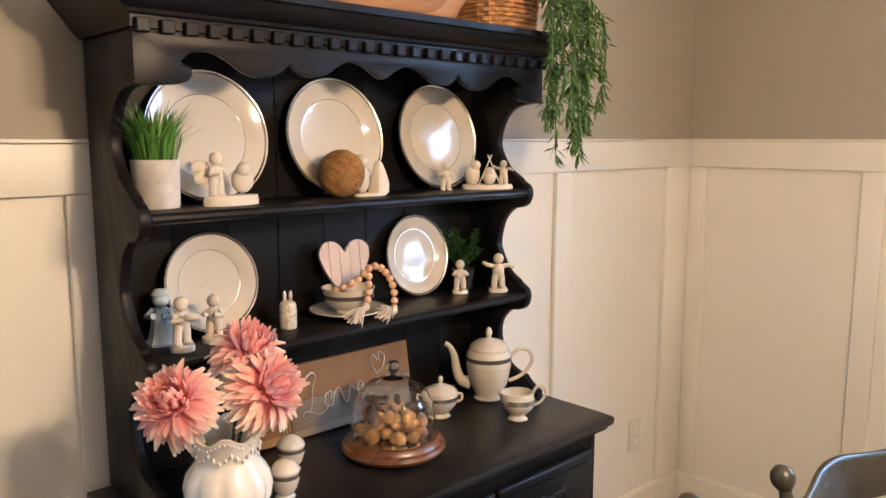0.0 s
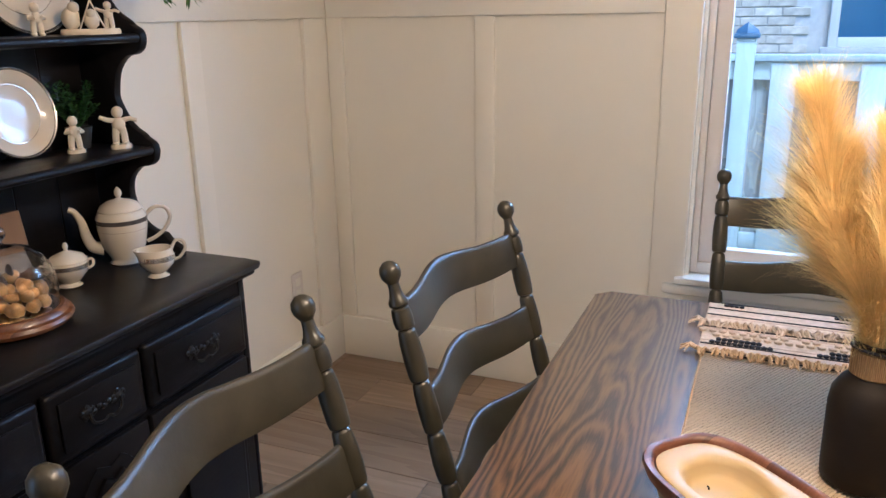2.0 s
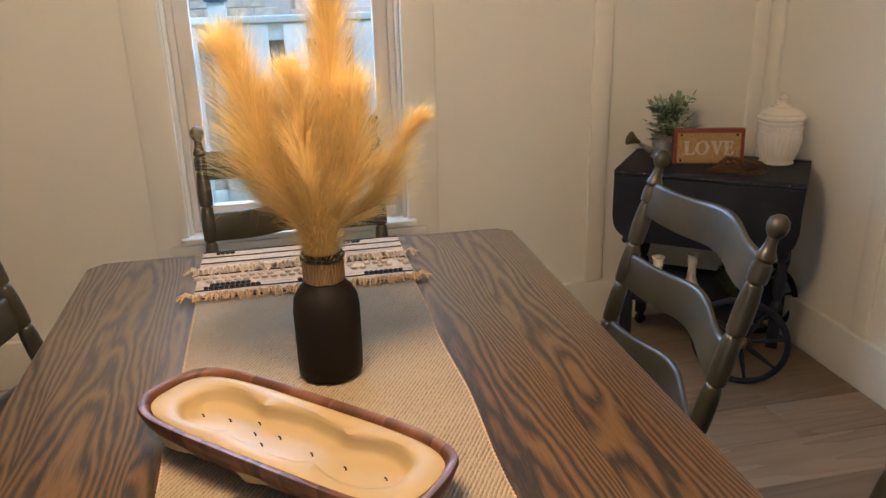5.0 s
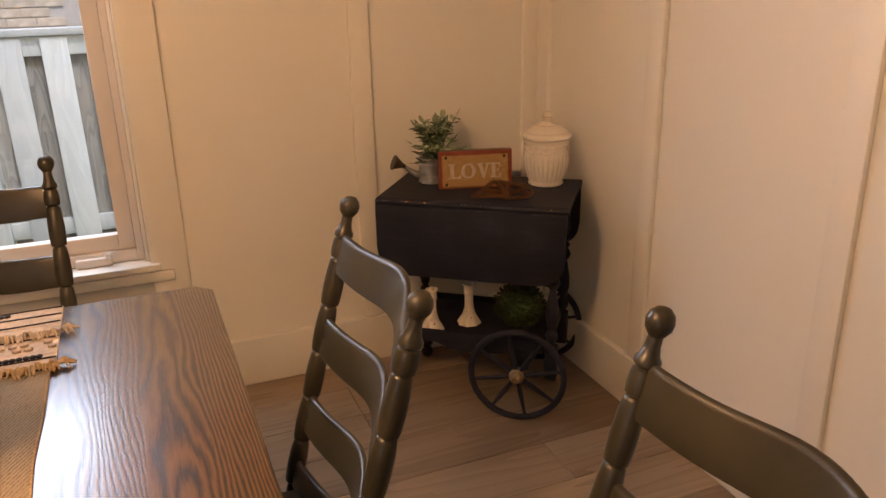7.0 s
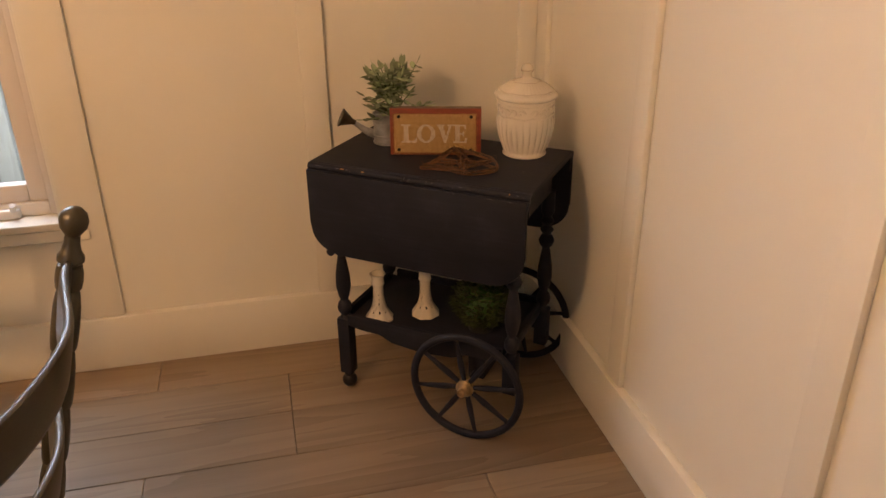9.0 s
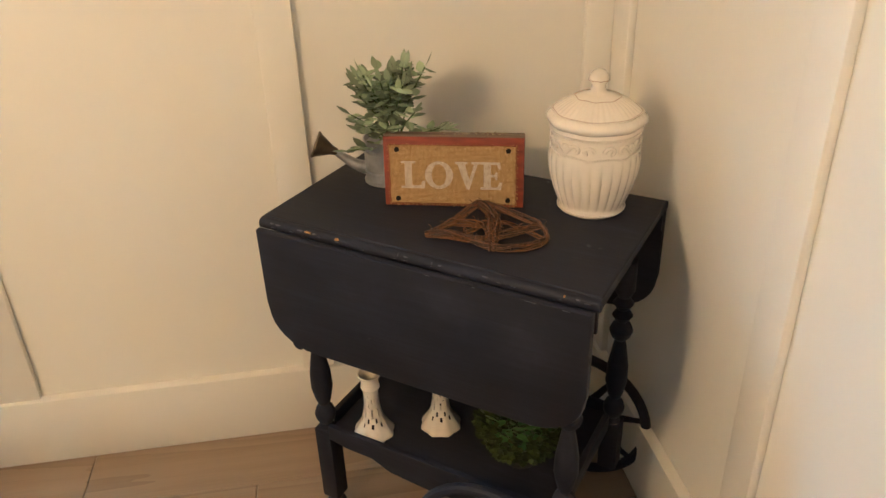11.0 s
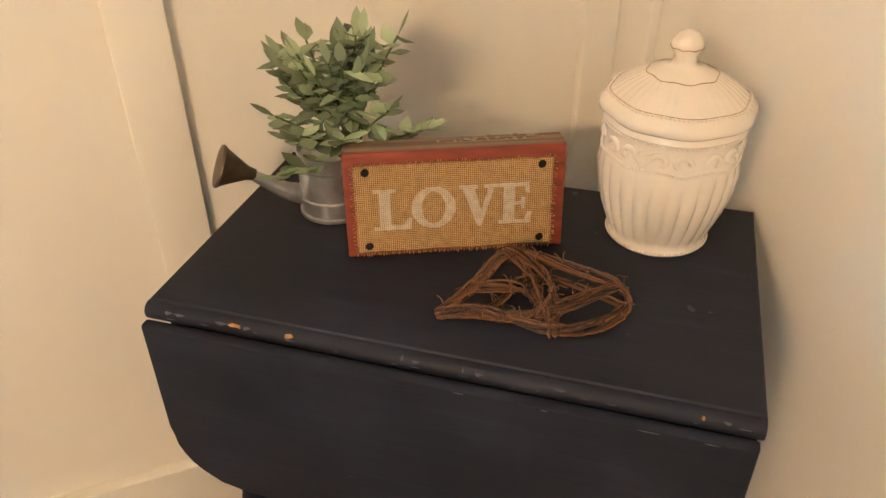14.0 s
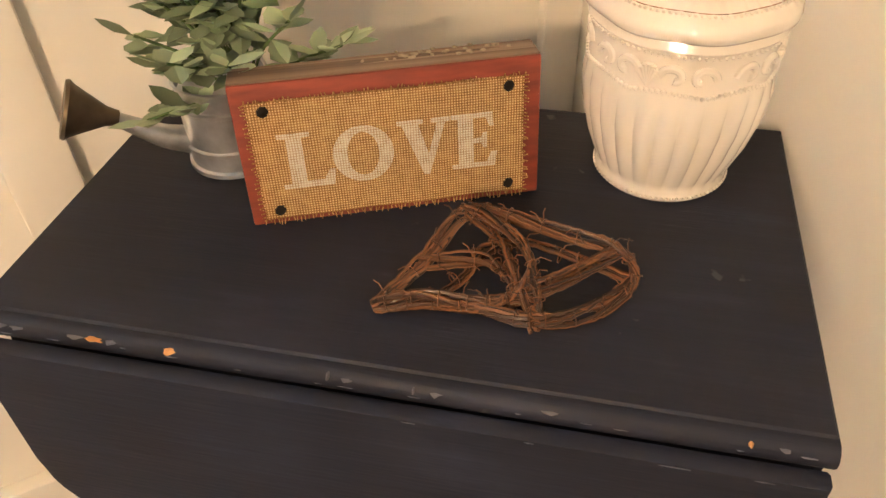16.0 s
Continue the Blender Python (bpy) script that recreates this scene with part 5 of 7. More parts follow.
def chrysanthemum(at, way, r, seed):
    random.seed(seed)
    rot = Vector((0, 0, 1)).rotation_difference(Vector(way).normalized()).to_matrix().to_4x4()
    f = thing("chrysanthemum", Matrix.Translation(at) @ rot, "large pink silk chrysanthemum in a white vase", "flower", "flowers in the vase")
    bm = B()
    for ringno in range(9):
        n = 12 + ringno * 5
        el = radians(84 - ringno * 14.5)
        for k in range(n):
            a = 2 * math.pi * (k + 0.5 * (ringno % 2)) / n + random.uniform(-0.12, 0.12)
            e = el + random.uniform(-0.2, 0.2)
            L = r * (0.32 + 0.058 * ringno) * random.uniform(0.78, 1.12)
            w = 0.0046 + 0.0004 * ringno
            rad = Vector((math.cos(a), math.sin(a), 0))
            side = Vector((-math.sin(a), math.cos(a), 0))
            pv = []
            for j in range(5):
                u = j / 4
                ee = e + 0.55 * (u - 0.35) * (1 if ringno < 5 else -0.6)
                p = rad * (0.24 * r * math.cos(e) + L * u * math.cos(ee)) + Vector((0, 0, 0.002 + 0.24 * r * math.sin(e) + L * u * math.sin(ee)))
                ww = w * (0.45 + 1.1 * u * (1.25 - u)) * (0.35 if j == 4 else 1)
                nrm = rad * -math.sin(e) + Vector((0, 0, math.cos(e)))
                pv.append((bm.verts.new(p - side * ww + nrm * 0.0022), bm.verts.new(p - nrm * 0.001), bm.verts.new(p + side * ww + nrm * 0.0022)))
            for p, q in zip(pv, pv[1:]):
                bm.faces.new((p[0], p[1], q[1], q[0]))
                bm.faces.new((p[1], p[2], q[2], q[1]))
    blob(bm, (0, 0, 0.003), 0.25 * r, 0.25 * r, 0.25 * r, 2, lump=0.2, f=50)
    part("petals", bm, M_PETAL, f, "layered pink petals, paler at the tips", 80)
    inv = (Matrix.Translation(at) @ rot).inverted()
    root = inv @ Vector((0.588 + 0.01 * way[0], 1.150 + 0.01 * way[1], CZ + 0.115))
    part("stem", tube(B(), curve([(0, 0, -0.008), (0, 0, -0.04), root], 6), 0.003, 8), M_STEM, f)
    bm = B()
    for k in range(5):
        a = k * 1.3 + seed
        leaflet(bm, Vector((0, 0, -0.03)), Vector((math.cos(a), math.sin(a), -0.35)), 0.06, 0.028)
    part("leaves", bm, M_DARKLEAF, f, "dark green leaves")


chrysanthemum((0.487, 1.115, 1.068), (-0.75, -0.6, 0.75), 0.076, 5)
chrysanthemum((0.642, 1.165, 1.108), (0.05, -0.55, 1.0), 0.074, 6)
chrysanthemum((0.637, 1.095, 1.060), (0.30, -0.95, 0.50), 0.080, 7)

# salt and pepper
for n, (x, y) in enumerate(((0.722, 1.190), (0.795, 1.285))):
    s = thing("shaker", pose(x, y, CZ), "ivory china shaker with a grey band", "shaker", "shakers on the counter")
    part("body", lathe(B(), [(0.017, 0), (0.019, 0.003), (0.014, 0.009), (0.023, 0.022), (0.0275, 0.040), (0.0265, 0.052), (0.028, 0.054), (0.0265, 0.060), (0.017, 0.070), (0.006, 0.074), (0.001, 0.0745)], 32), M_CHINA, s, angle=50)
    bd = lathe(B(), [(0.0270, 0.0425), (0.0280, 0.043), (0.0278, 0.0495), (0.0268, 0.050)], 32)
    bmesh.ops.delete(bd, geom=[f for f in bd.faces if len(f.verts) > 4], context="FACES")
    part("band", bd, M_BAND, s, "grey band")
    part("foot_line", tube(B(), [(0.019 * math.cos(a), 0.019 * math.sin(a), 0.003) for a in (2 * math.pi * k / 24 for k in range(24))], 0.0008, 5, True), M_SILVER, s)

# wire lettering on a two-tone board
LOV = pose(1.008, 1.405, CZ + 0.004, -9, 0, 0)
sg = thing("wooden_sign", LOV, "two-tone plank sign with a wire word, leaning behind a glass dome", "sign")
part("board", box(B(), -0.215, 0.215, 0.0, 0.014, 0.083, 0.162, 0.0015, 1), M_SIGNWOOD, sg, "raw tan board")
part("board", box(B(), -0.130, 0.215, 0.0, 0.014, 0.0, 0.0825, 0.0015, 1), M_SIGNGREY, sg, "whitewashed lower board")
part("board", box(B(), -0.215, -0.1305, 0.0, 0.014, 0.0, 0.0825, 0.0015, 1), M_SIGNWOOD, sg)
wire = curve([(-0.095, -0.004, 0.118), (-0.085, -0.004, 0.130), (-0.070, -0.004, 0.138), (-0.062, -0.004, 0.128), (-0.072, -0.004, 0.100), (-0.080, -0.004, 0.062), (-0.095, -0.004, 0.040), (-0.104, -0.004, 0.048), (-0.090, -0.004, 0.055), (-0.060, -0.004, 0.042), (-0.035, -0.004, 0.056),
              (-0.022, -0.004, 0.085), (-0.040, -0.004, 0.082), (-0.042, -0.004, 0.060), (-0.024, -0.004, 0.056), (-0.016, -0.004, 0.080), (0.000, -0.004, 0.090), (0.010, -0.004, 0.060), (0.020, -0.004, 0.056), (0.030, -0.004, 0.086), (0.044, -0.004, 0.078), (0.060, -0.004, 0.072), (0.066, -0.004, 0.088), (0.054, -0.004, 0.090), (0.050, -0.004, 0.066), (0.066, -0.004, 0.054), (0.085, -0.004, 0.066)], 6)
part("wire_word", tube(B(), wire, 0.0015, 6), M_WIRE, sg, "bent wire script word")
ht = curve([(0.110, -0.004, 0.100), (0.096, -0.004, 0.128), (0.104, -0.004, 0.146), (0.117, -0.004, 0.132), (0.124, -0.004, 0.150), (0.138, -0.004, 0.136), (0.128, -0.004, 0.112), (0.110, -0.004, 0.100)], 6)
part("wire_heart", tube(B(), ht, 0.0013, 6), M_WIRE, sg, "bent wire heart")
tie = B()
for k in range(4):
    tube(tie, [(-0.155 + k * 0.004, -0.002, 0.086), (-0.158 + k * 0.006, -0.003, 0.05), (-0.160 + k * 0.007, -0.002, 0.020)], 0.0008, 4)
part("raffia_tie", tie, M_COTTON, sg, "raffia strands")

# glass dome on a wooden base, filled with nuts and bark
DX, DY = 1.008, 1.222
cl = thing("glass_cloche", pose(DX, DY, CZ), "glass dome on a red-brown turned wooden base", "cloche")
bs_ = lathe(B(), [(0.095, 0.006), (0.106, 0.008), (0.111, 0.016), (0.108, 0.023), (0.102, 0.026), (0.099, 0.033), (0.095, 0.036), (0.001, 0.036)], 56)
part("base", bs_, M_CHERRY, cl, "red-brown wooden base")
for k in range(3):
    a = k * 2.094 + 0.4
    part("foot", blob(B(), (0.075 * math.cos(a), 0.075 * math.sin(a), 0.004), 0.008, 0.008, 0.004, 2), M_CHERRY, cl)
outer = [(r * 1.08, z) for r, z in [(0.0815, 0.037), (0.083, 0.06), (0.082, 0.085), (0.077, 0.110), (0.066, 0.133), (0.048, 0.151), (0.024, 0.161), (0.0084, 0.164)]]
inner = [(r - 0.002, z - (0.0016 if z > 0.1 else 0.0)) for r, z in reversed(outer)]
dome = part("dome", lathe(B(), outer[:-1] + [(0.009, 0.164), (0.0055, 0.168), (0.0075, 0.172), (0.013, 0.178), (0.0145, 0.186), (0.012, 0.194), (0.006, 0.198), (0.001, 0.1985)], 56), M_CLEAR, cl, "clear glass dome", 60)
bm = B()
ins = [(0.0005, 0.1595)] + [(r, z) for r, z in inner[1:]]
lathe(bm, list(reversed(ins)), 56)
bmesh.ops.delete(bm, geom=[f for f in bm.faces if len(f.verts) > 4], context="FACES")
bmesh.ops.reverse_faces(bm, faces=bm.faces[:])
part("dome_lining", bm, M_CLEAR, cl, angle=60)
random.seed(51)
nuts = B()
for k in range(84):
    lay = 0 if k < 38 else (1 if k < 66 else 2)
    a, q = random.uniform(0, 6.28), 0.012 + (0.059 - 0.010 * lay) * random.random() ** 0.6
    rr = random.uniform(0.010, 0.0145)
    blob(nuts, (q * math.cos(a), q * math.sin(a), 0.037 + rr + lay * 0.019), rr * random.uniform(0.85, 1.25), rr, rr * random.uniform(0.85, 1.2), 2, m=Euler((random.random() * 3, random.random() * 3, 0)).to_matrix(), lump=0.12, f=70)
solo("nuts", nuts, M_NUT, "pale brown nuts and pods under the glass dome", "nuts", pose(DX, DY, CZ), kind="stuff")
bark = B()
for k in range(13):
    a, q = random.uniform(0, 6.28), random.uniform(0.015, 0.055)
    blob(bark, (q * math.cos(a), q * math.sin(a), random.uniform(0.065, 0.115)), 0.026, 0.013, 0.006, 2, m=Euler((random.random() * 3, random.random(), random.random() * 6)).to_matrix(), lump=0.45, f=60)
solo("bark_pieces", bark, M_BARK, "curled grey bark pieces under the glass dome", "bark", pose(DX, DY, CZ), kind="stuff")

# teapot, sugar bowl, cream jug


def ringband(r0, z0, r1, z1, seg=40):
    bm = lathe(B(), [(r0 - 0.001, z0), (r0 + 0.0007, z0 + 0.0005), (r1 + 0.0007, z1 - 0.0005), (r1 - 0.001, z1)], seg)
    bmesh.ops.delete(bm, geom=[f for f in bm.faces if len(f.verts) > 4], context="FACES")
    return bm


tp = thing("teapot", pose(1.402, 1.318, CZ, 0, 0, 133), "tall ivory china teapot with a grey band", "teapot")
part("body", lathe(B(), [(0.036, 0), (0.039, 0.003), (0.034, 0.010), (0.036, 0.018), (0.050, 0.045), (0.057, 0.085), (0.058, 0.118), (0.053, 0.128), (0.050, 0.131), (0.001, 0.131)], 40), M_CHINA, tp, angle=50)
lid = part("lid", lathe(B(), [(0.0495, 0.1312), (0.051, 0.134), (0.044, 0.145), (0.026, 0.155), (0.008, 0.159), (0.005, 0.162), (0.009, 0.170), (0.008, 0.178), (0.003, 0.186), (0.001, 0.187)], 36), M_CHINA, tp, angle=50)
part("spout", tube(B(), curve([(0.046, 0, 0.040), (0.070, 0, 0.048), (0.082, 0, 0.075), (0.088, 0, 0.110), (0.100, 0, 0.135), (0.112, 0, 0.142)], 6), [0.017 - 0.010 * min(1, i / 24) for i in range(31)], 14), M_CHINA, tp)
part("handle", tube(B(), curve([(-0.054, 0, 0.112), (-0.075, 0, 0.130), (-0.100, 0, 0.128), (-0.110, 0, 0.105), (-0.098, 0, 0.078), (-0.075, 0, 0.058), (-0.052, 0, 0.048)], 6), 0.0048, 10), M_CHINA, tp)
part("band", ringband(0.0578, 0.103, 0.0583, 0.114), M_BAND, tp, "grey band")
part("line", ringband(0.0564, 0.086, 0.0567, 0.0875), M_SILVER, tp)
part("foot_line", ringband(0.039, 0.0015, 0.0393, 0.0045), M_SILVER, tp)
sb = thing("sugar_bowl", pose(1.222, 1.305, CZ, 0, 0, 133), "ivory china lidded sugar bowl with a silver band", "sugar bowl")
part("body", lathe(B(), [(0.022, 0), (0.025, 0.003), (0.018, 0.010), (0.026, 0.018), (0.039, 0.034), (0.042, 0.048), (0.040, 0.058), (0.001, 0.058)], 36), M_CHINA, sb, angle=50)
part("lid", lathe(B(), [(0.0405, 0.0582), (0.042, 0.061), (0.033, 0.072), (0.012, 0.080), (0.005, 0.082), (0.004, 0.086), (0.0065, 0.092), (0.004, 0.099), (0.001, 0.101)], 32), M_CHINA, sb, angle=50)
part("band", ringband(0.0418, 0.044, 0.0420, 0.054), M_SILVER, sb, "silver band")
for s in (-1, 1):
    part("handle", tube(B(), curve([(0.038 * s, 0, 0.056), (0.050 * s, 0, 0.058), (0.050 * s, 0, 0.044), (0.040 * s, 0, 0.038)], 5), 0.0032, 8), M_CHINA, sb)
cj = thing("cream_jug", pose(1.342, 1.165, CZ, 0, 0, 138), "ivory china cream jug with a silver band", "jug")
jb = lathe(B(), [(0.020, 0), (0.024, 0.003), (0.015, 0.011), (0.024, 0.018), (0.037, 0.032), (0.040, 0.046), (0.037, 0.060), (0.036, 0.068), (0.033, 0.068), (0.035, 0.055), (0.036, 0.045), (0.020, 0.024), (0.001, 0.020)], 36)
for v in jb.verts:
    if v.co.z > 0.05 and v.co.x > 0.015:
        v.co.x += (v.co.z - 0.05) * 0.7 * (v.co.x / 0.036) ** 3
part("body", jb, M_CHINA, cj, angle=50)
part("handle", tube(B(), curve([(-0.034, 0, 0.062), (-0.044, 0, 0.080), (-0.060, 0, 0.078), (-0.064, 0, 0.060), (-0.052, 0, 0.042), (-0.038, 0, 0.036)], 5), 0.0036, 9), M_CHINA, cj)
part("band", ringband(0.0398, 0.042, 0.0384, 0.054), M_SILVER, cj, "silver band")

# on top of the hutch: carved bowl, basket, trailing vine
HT = 1.7165
wb = B()
n = 40
prev = None
for fz, sc_ in ((0.0, 0.62), (0.02, 0.80), (0.06, 0.93), (0.12, 1.0), (0.125, 0.985), (0.10, 0.93), (0.04, 0.72)):
    ring = []
    for k in range(n):
        a = 2 * math.pi * k / n
        ca, sa = math.cos(a), math.sin(a)
        ring.append(wb.verts.new((0.27 * sc_ * math.copysign(abs(ca) ** 0.7, ca), 0.095 * sc_ * math.copysign(abs(sa) ** 0.8, sa), fz + 0.012 * abs(ca) ** 4 * (fz > 0.05))))
    if prev:
        for k in range(n):
            wb.faces.new((prev[k], prev[(k + 1) % n], ring[(k + 1) % n], ring[k]))
    else:
        wb.faces.new(list(reversed(ring)))
    prev = ring
wb.faces.new(prev)
solo("dough_bowl", wb, M_BOWLWOOD, "long honey-coloured carved wooden dough bowl on the hutch", "bowl", pose(1.06, 1.335, HT), 50)
bk = thing("basket", pose(1.425, 1.335, HT), "honey wicker basket holding a trailing vine", "basket")
for k in range(13):
    z, q = 0.005 + k * 0.0105, 1.0 + 0.01 * k
    pts = []
    for j in range(64):
        a = 2 * math.pi * j / 64
        ca, sa = math.cos(a), math.sin(a)
        wob = 0.003 * math.cos(16 * a + math.pi * (k % 2))
        pts.append(((0.085 + wob) * q * math.copysign(abs(ca) ** 0.6, ca), (0.085 + wob) * q * math.copysign(abs(sa) ** 0.6, sa), z))
    part("course", tube(B(), pts, 0.005, 6, True), M_WICKER, bk)
for k in range(16):
    a = 2 * math.pi * (k + 0.5) / 16
    ca, sa = math.cos(a), math.sin(a)
    part("stake", tube(B(), [(0.085 * math.copysign(abs(ca) ** 0.6, ca), 0.085 * math.copysign(abs(sa) ** 0.6, sa), 0.002), (0.096 * math.copysign(abs(ca) ** 0.6, ca), 0.096 * math.copysign(abs(sa) ** 0.6, sa), 0.145)], 0.0035, 6), M_WICKER, bk)
part("bottom", box(B(), -0.08, 0.08, -0.08, 0.08, 0.0005, 0.006), M_WICKER, bk)
vine = thing("trailing_vine", pose(1.455, 1.26, HT + 0.10), "artificial green vine trailing down from the basket", "vine")
random.seed(61)
stems, fol = B(), B()
for k in range(22):
    x0 = random.uniform(-0.04, 0.10)
    xe = -0.055 + k * 0.0085 + random.uniform(-0.012, 0.012)
    drop = random.uniform(0.26, 0.47) if k % 3 else random.uniform(0.40, 0.50)
    drop *= 1.0 - 0.25 * abs(k - 10) / 11
    ye = -0.112 + random.uniform(-0.03, 0.012)
    ln = curve([(x0, 0.02, -0.03), (x0 * 0.6 + xe * 0.4, -0.04, 0.02 + random.uniform(0, 0.02)), (xe, ye + 0.008, -0.06), (xe + random.uniform(-0.012, 0.012), ye, -0.06 - drop * 0.45), (xe + random.uniform(-0.022, 0.022), ye, -drop + 0.05)], 9)
    tube(stems, ln, 0.0011, 5)
    for j, p in enumerate(ln[6:]):
        for s in range(3):
            way = Vector((random.uniform(-1, 1), random.uniform(-0.9, 0.6), random.uniform(-1.1, 0.15)))
            if k % 5 == 0 and j > 18:
                leaflet(fol, p, way, random.uniform(0.010, 0.016), 0.011, droop=0.3)
            else:
                leaflet(fol, p, way, random.uniform(0.020, 0.036), random.uniform(0.005, 0.008), droop=0.25)
part("stalk_frame", stems, M_STEM, vine)
part("foliage", fol, M_VINELEAF, vine, "narrow green leaves", kind="stuff")
# wall outlet by the corner
ol = thing("wall_outlet", pose(2.385, Y1 - 0.0042, 0.39, 0, 0, 0), "white wall outlet plate on the wainscot", "outlet")
part("plate", box(B(), -0.035, 0.035, -0.006, 0.0, -0.058, 0.058, 0.004), M_WINDOW, ol)
for z in (-0.022, 0.022):
    part("socket", box(B(), -0.014, 0.014, -0.0085, -0.0062, z - 0.015, z + 0.015, 0.002), M_WHITE, ol)
# unseen pendant fixture over the table, added to carry the warm bulbs
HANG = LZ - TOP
pd = thing("pendant_light", pose(LX, LY, TOP), "assumed dark pendant light with three bulbs over the table, unseen", "pendant light")
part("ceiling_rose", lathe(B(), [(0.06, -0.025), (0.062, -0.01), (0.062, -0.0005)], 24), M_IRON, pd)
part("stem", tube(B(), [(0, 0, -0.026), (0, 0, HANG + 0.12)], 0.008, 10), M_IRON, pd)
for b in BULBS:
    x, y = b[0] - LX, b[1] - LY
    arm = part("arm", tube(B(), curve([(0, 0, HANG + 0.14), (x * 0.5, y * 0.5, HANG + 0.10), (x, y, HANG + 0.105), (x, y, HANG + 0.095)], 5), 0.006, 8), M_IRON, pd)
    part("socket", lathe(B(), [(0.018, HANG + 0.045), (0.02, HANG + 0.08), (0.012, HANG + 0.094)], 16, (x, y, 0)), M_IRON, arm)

# ---- things on the dining table ----
M_JUTE = twill("jute_runner_cloth", (0.055, 0.036, 0.018), (0.37, 0.295, 0.20), 0.0056)
M_WOOL = paint("cream_wool", (0.50, 0.40, 0.30), 0.95, 0.18, 70, 300, 0.7)
M_TANWOOL = paint("tan_wool_fringe", (0.55, 0.38, 0.21), 0.95, 0.22, 70, 300, 0.7)
M_BLACKWOOL = paint("black_wool", (0.022, 0.022, 0.028), 0.95, 0.3, 70, 300, 0.7)
M_WAX = paint("ivory_candle_wax", (0.40, 0.295, 0.14), 0.5, 0.07, 9, 60, 0.1, sub=0.2)
M_DOUGH = timber("brown_carved_bowl", (0.035, 0.012, 0.006), (0.105, 0.038, 0.017), (0.20, 0.085, 0.04), along=1, lane=5, rough=0.42, bands=1.2, lanes=False)
M_MATBLACK = paint("matt_black_glaze", (0.011, 0.008, 0.0055), 0.6, 0.2, 30, 200, 0.15, spec=0.22)
M_BURLAPWRAP = weave("hessian_wrap", (0.20, 0.12, 0.05), (0.42, 0.27, 0.12), 0.0022)
RZ = TZ + 0.0005
rn = thing("table_runner", pose(0.90, -0.235, RZ), "woven jute table runner with tufted black and cream end bands", "table runner")
bm = B()
nx, ny = 90, 14
grid = []
for i in range(nx + 1):
    u = i / nx
    x = -0.86 + (0.575 + 0.86) * u
    rowv = []
    for j in range(ny + 1):
        v = -1 + 2 * j / ny
        half = 0.218 + 0.006 * noise.noise(Vector((x * 5, 0, 3 * (v > 0)))) + 0.014 * max(0, u - 0.72)
        z = 0.0030 + 0.0030 * max(0.0, noise.noise(Vector((x * 9, v * 1.2, 0.3)))) + 0.0012 * max(0.0, noise.noise(Vector((x * 30, v * 4, 7))))
        rowv.append(bm.verts.new((x, v * half, z)))
    grid.append(rowv)
for a, b in zip(grid, grid[1:]):
    for j in range(ny):
        bm.faces.new((a[j], b[j], b[j + 1], a[j + 1]))
low = [[bm.verts.new((v.co.x, v.co.y, 0.0)) for v in r] for r in (grid[0], grid[-1])]
for (r, l) in ((grid[0], low[0]), (grid[-1], low[1])):
    for j in range(ny):
        bm.faces.new((r[j], r[j + 1], l[j + 1], l[j]))
bmesh.ops.recalc_face_normals(bm, faces=bm.faces[:])
part("cloth", bm, M_JUTE, rn, "jute cloth", 60)
for x0, x1, mt in ((0.576, 0.640, M_WOOL), (0.641, 0.700, M_WOOL), (0.701, 0.770, M_WOOL), (0.771, 0.862, M_WOOL)):
    part("end_band", box(B(), x0, x1, -0.228, 0.228, 0.0, 0.0045, 0.0015, 1), mt, rn, "cream woven band")
random.seed(71)
for x, dens, mt, zz in ((0.590, 0, M_TANWOOL, 0), (0.735, 0, M_WOOL, 0)):
    bm = B()
    for k in range(150):
        y = -0.228 + 0.456 * k / 149 + random.uniform(-0.002, 0.002)
        p = Vector((x + random.uniform(-0.004, 0.004), y, 0.006))
        e = p + Vector((-random.uniform(0.014, 0.034), random.uniform(-0.014, 0.014), random.uniform(-0.003, 0.003)))
        tube(bm, [p, (p + e) / 2 + Vector((0, 0, random.uniform(0.004, 0.010))), e], [0.003, 0.0032, 0.0016], 5)
    for k in range(8):
        for s in (-1, 1):
            p = Vector((x + random.uniform(-0.008, 0.008), s * 0.228, 0.005))
            tube(bm, [p, p + Vector((random.uniform(-0.012, 0.008), s * 0.014, 0.006)), p + Vector((random.uniform(-0.02, 0.01), s * random.uniform(0.018, 0.034), -0.001))], [0.003, 0.003, 0.0015], 5)
    part("fringe", bm, mt, rn, "tufted wool fringe", kind="stuff")
bm = B()
for k in range(24):
    for r in range(2):
        if random.random() < 0.9:
            blob(bm, (0.668 + r * 0.020, -0.218 + k * 0.019 + 0.008 * r, 0.0065), 0.0075, 0.0085, 0.0055, 1)
part("loop_pile", bm, M_WOOL, rn, "looped cream bobbles", kind="stuff")
for x, spans in ((0.632, ((0.10, 0.215), (-0.07, 0.02), (-0.20, -0.12))), (0.648, ((0.12, 0.20), (-0.06, 0.0))), (0.842, ((-0.13, -0.02), (0.16, 0.2)))):
    bm = B()
    for y0, y1 in spans:
        y = y0
        while y < y1:
            blob(bm, (x, y, 0.006), 0.006, 0.006, 0.0045, 1)
            y += 0.0105
    part("knot_stitching", bm, M_BLACKWOOL, rn, "black wool knots", kind="stuff")
for x in (0.622, 0.712, 0.782, 0.820, 0.856, 0.578):
    part("stripe", tube(B(), [(x + random.uniform(-0.001, 0.001), -0.226 + 0.0565 * k, 0.0052) for k in range(9)], 0.0018, 5), M_BLACKWOOL, rn, "thin black stripe")
bm = B()
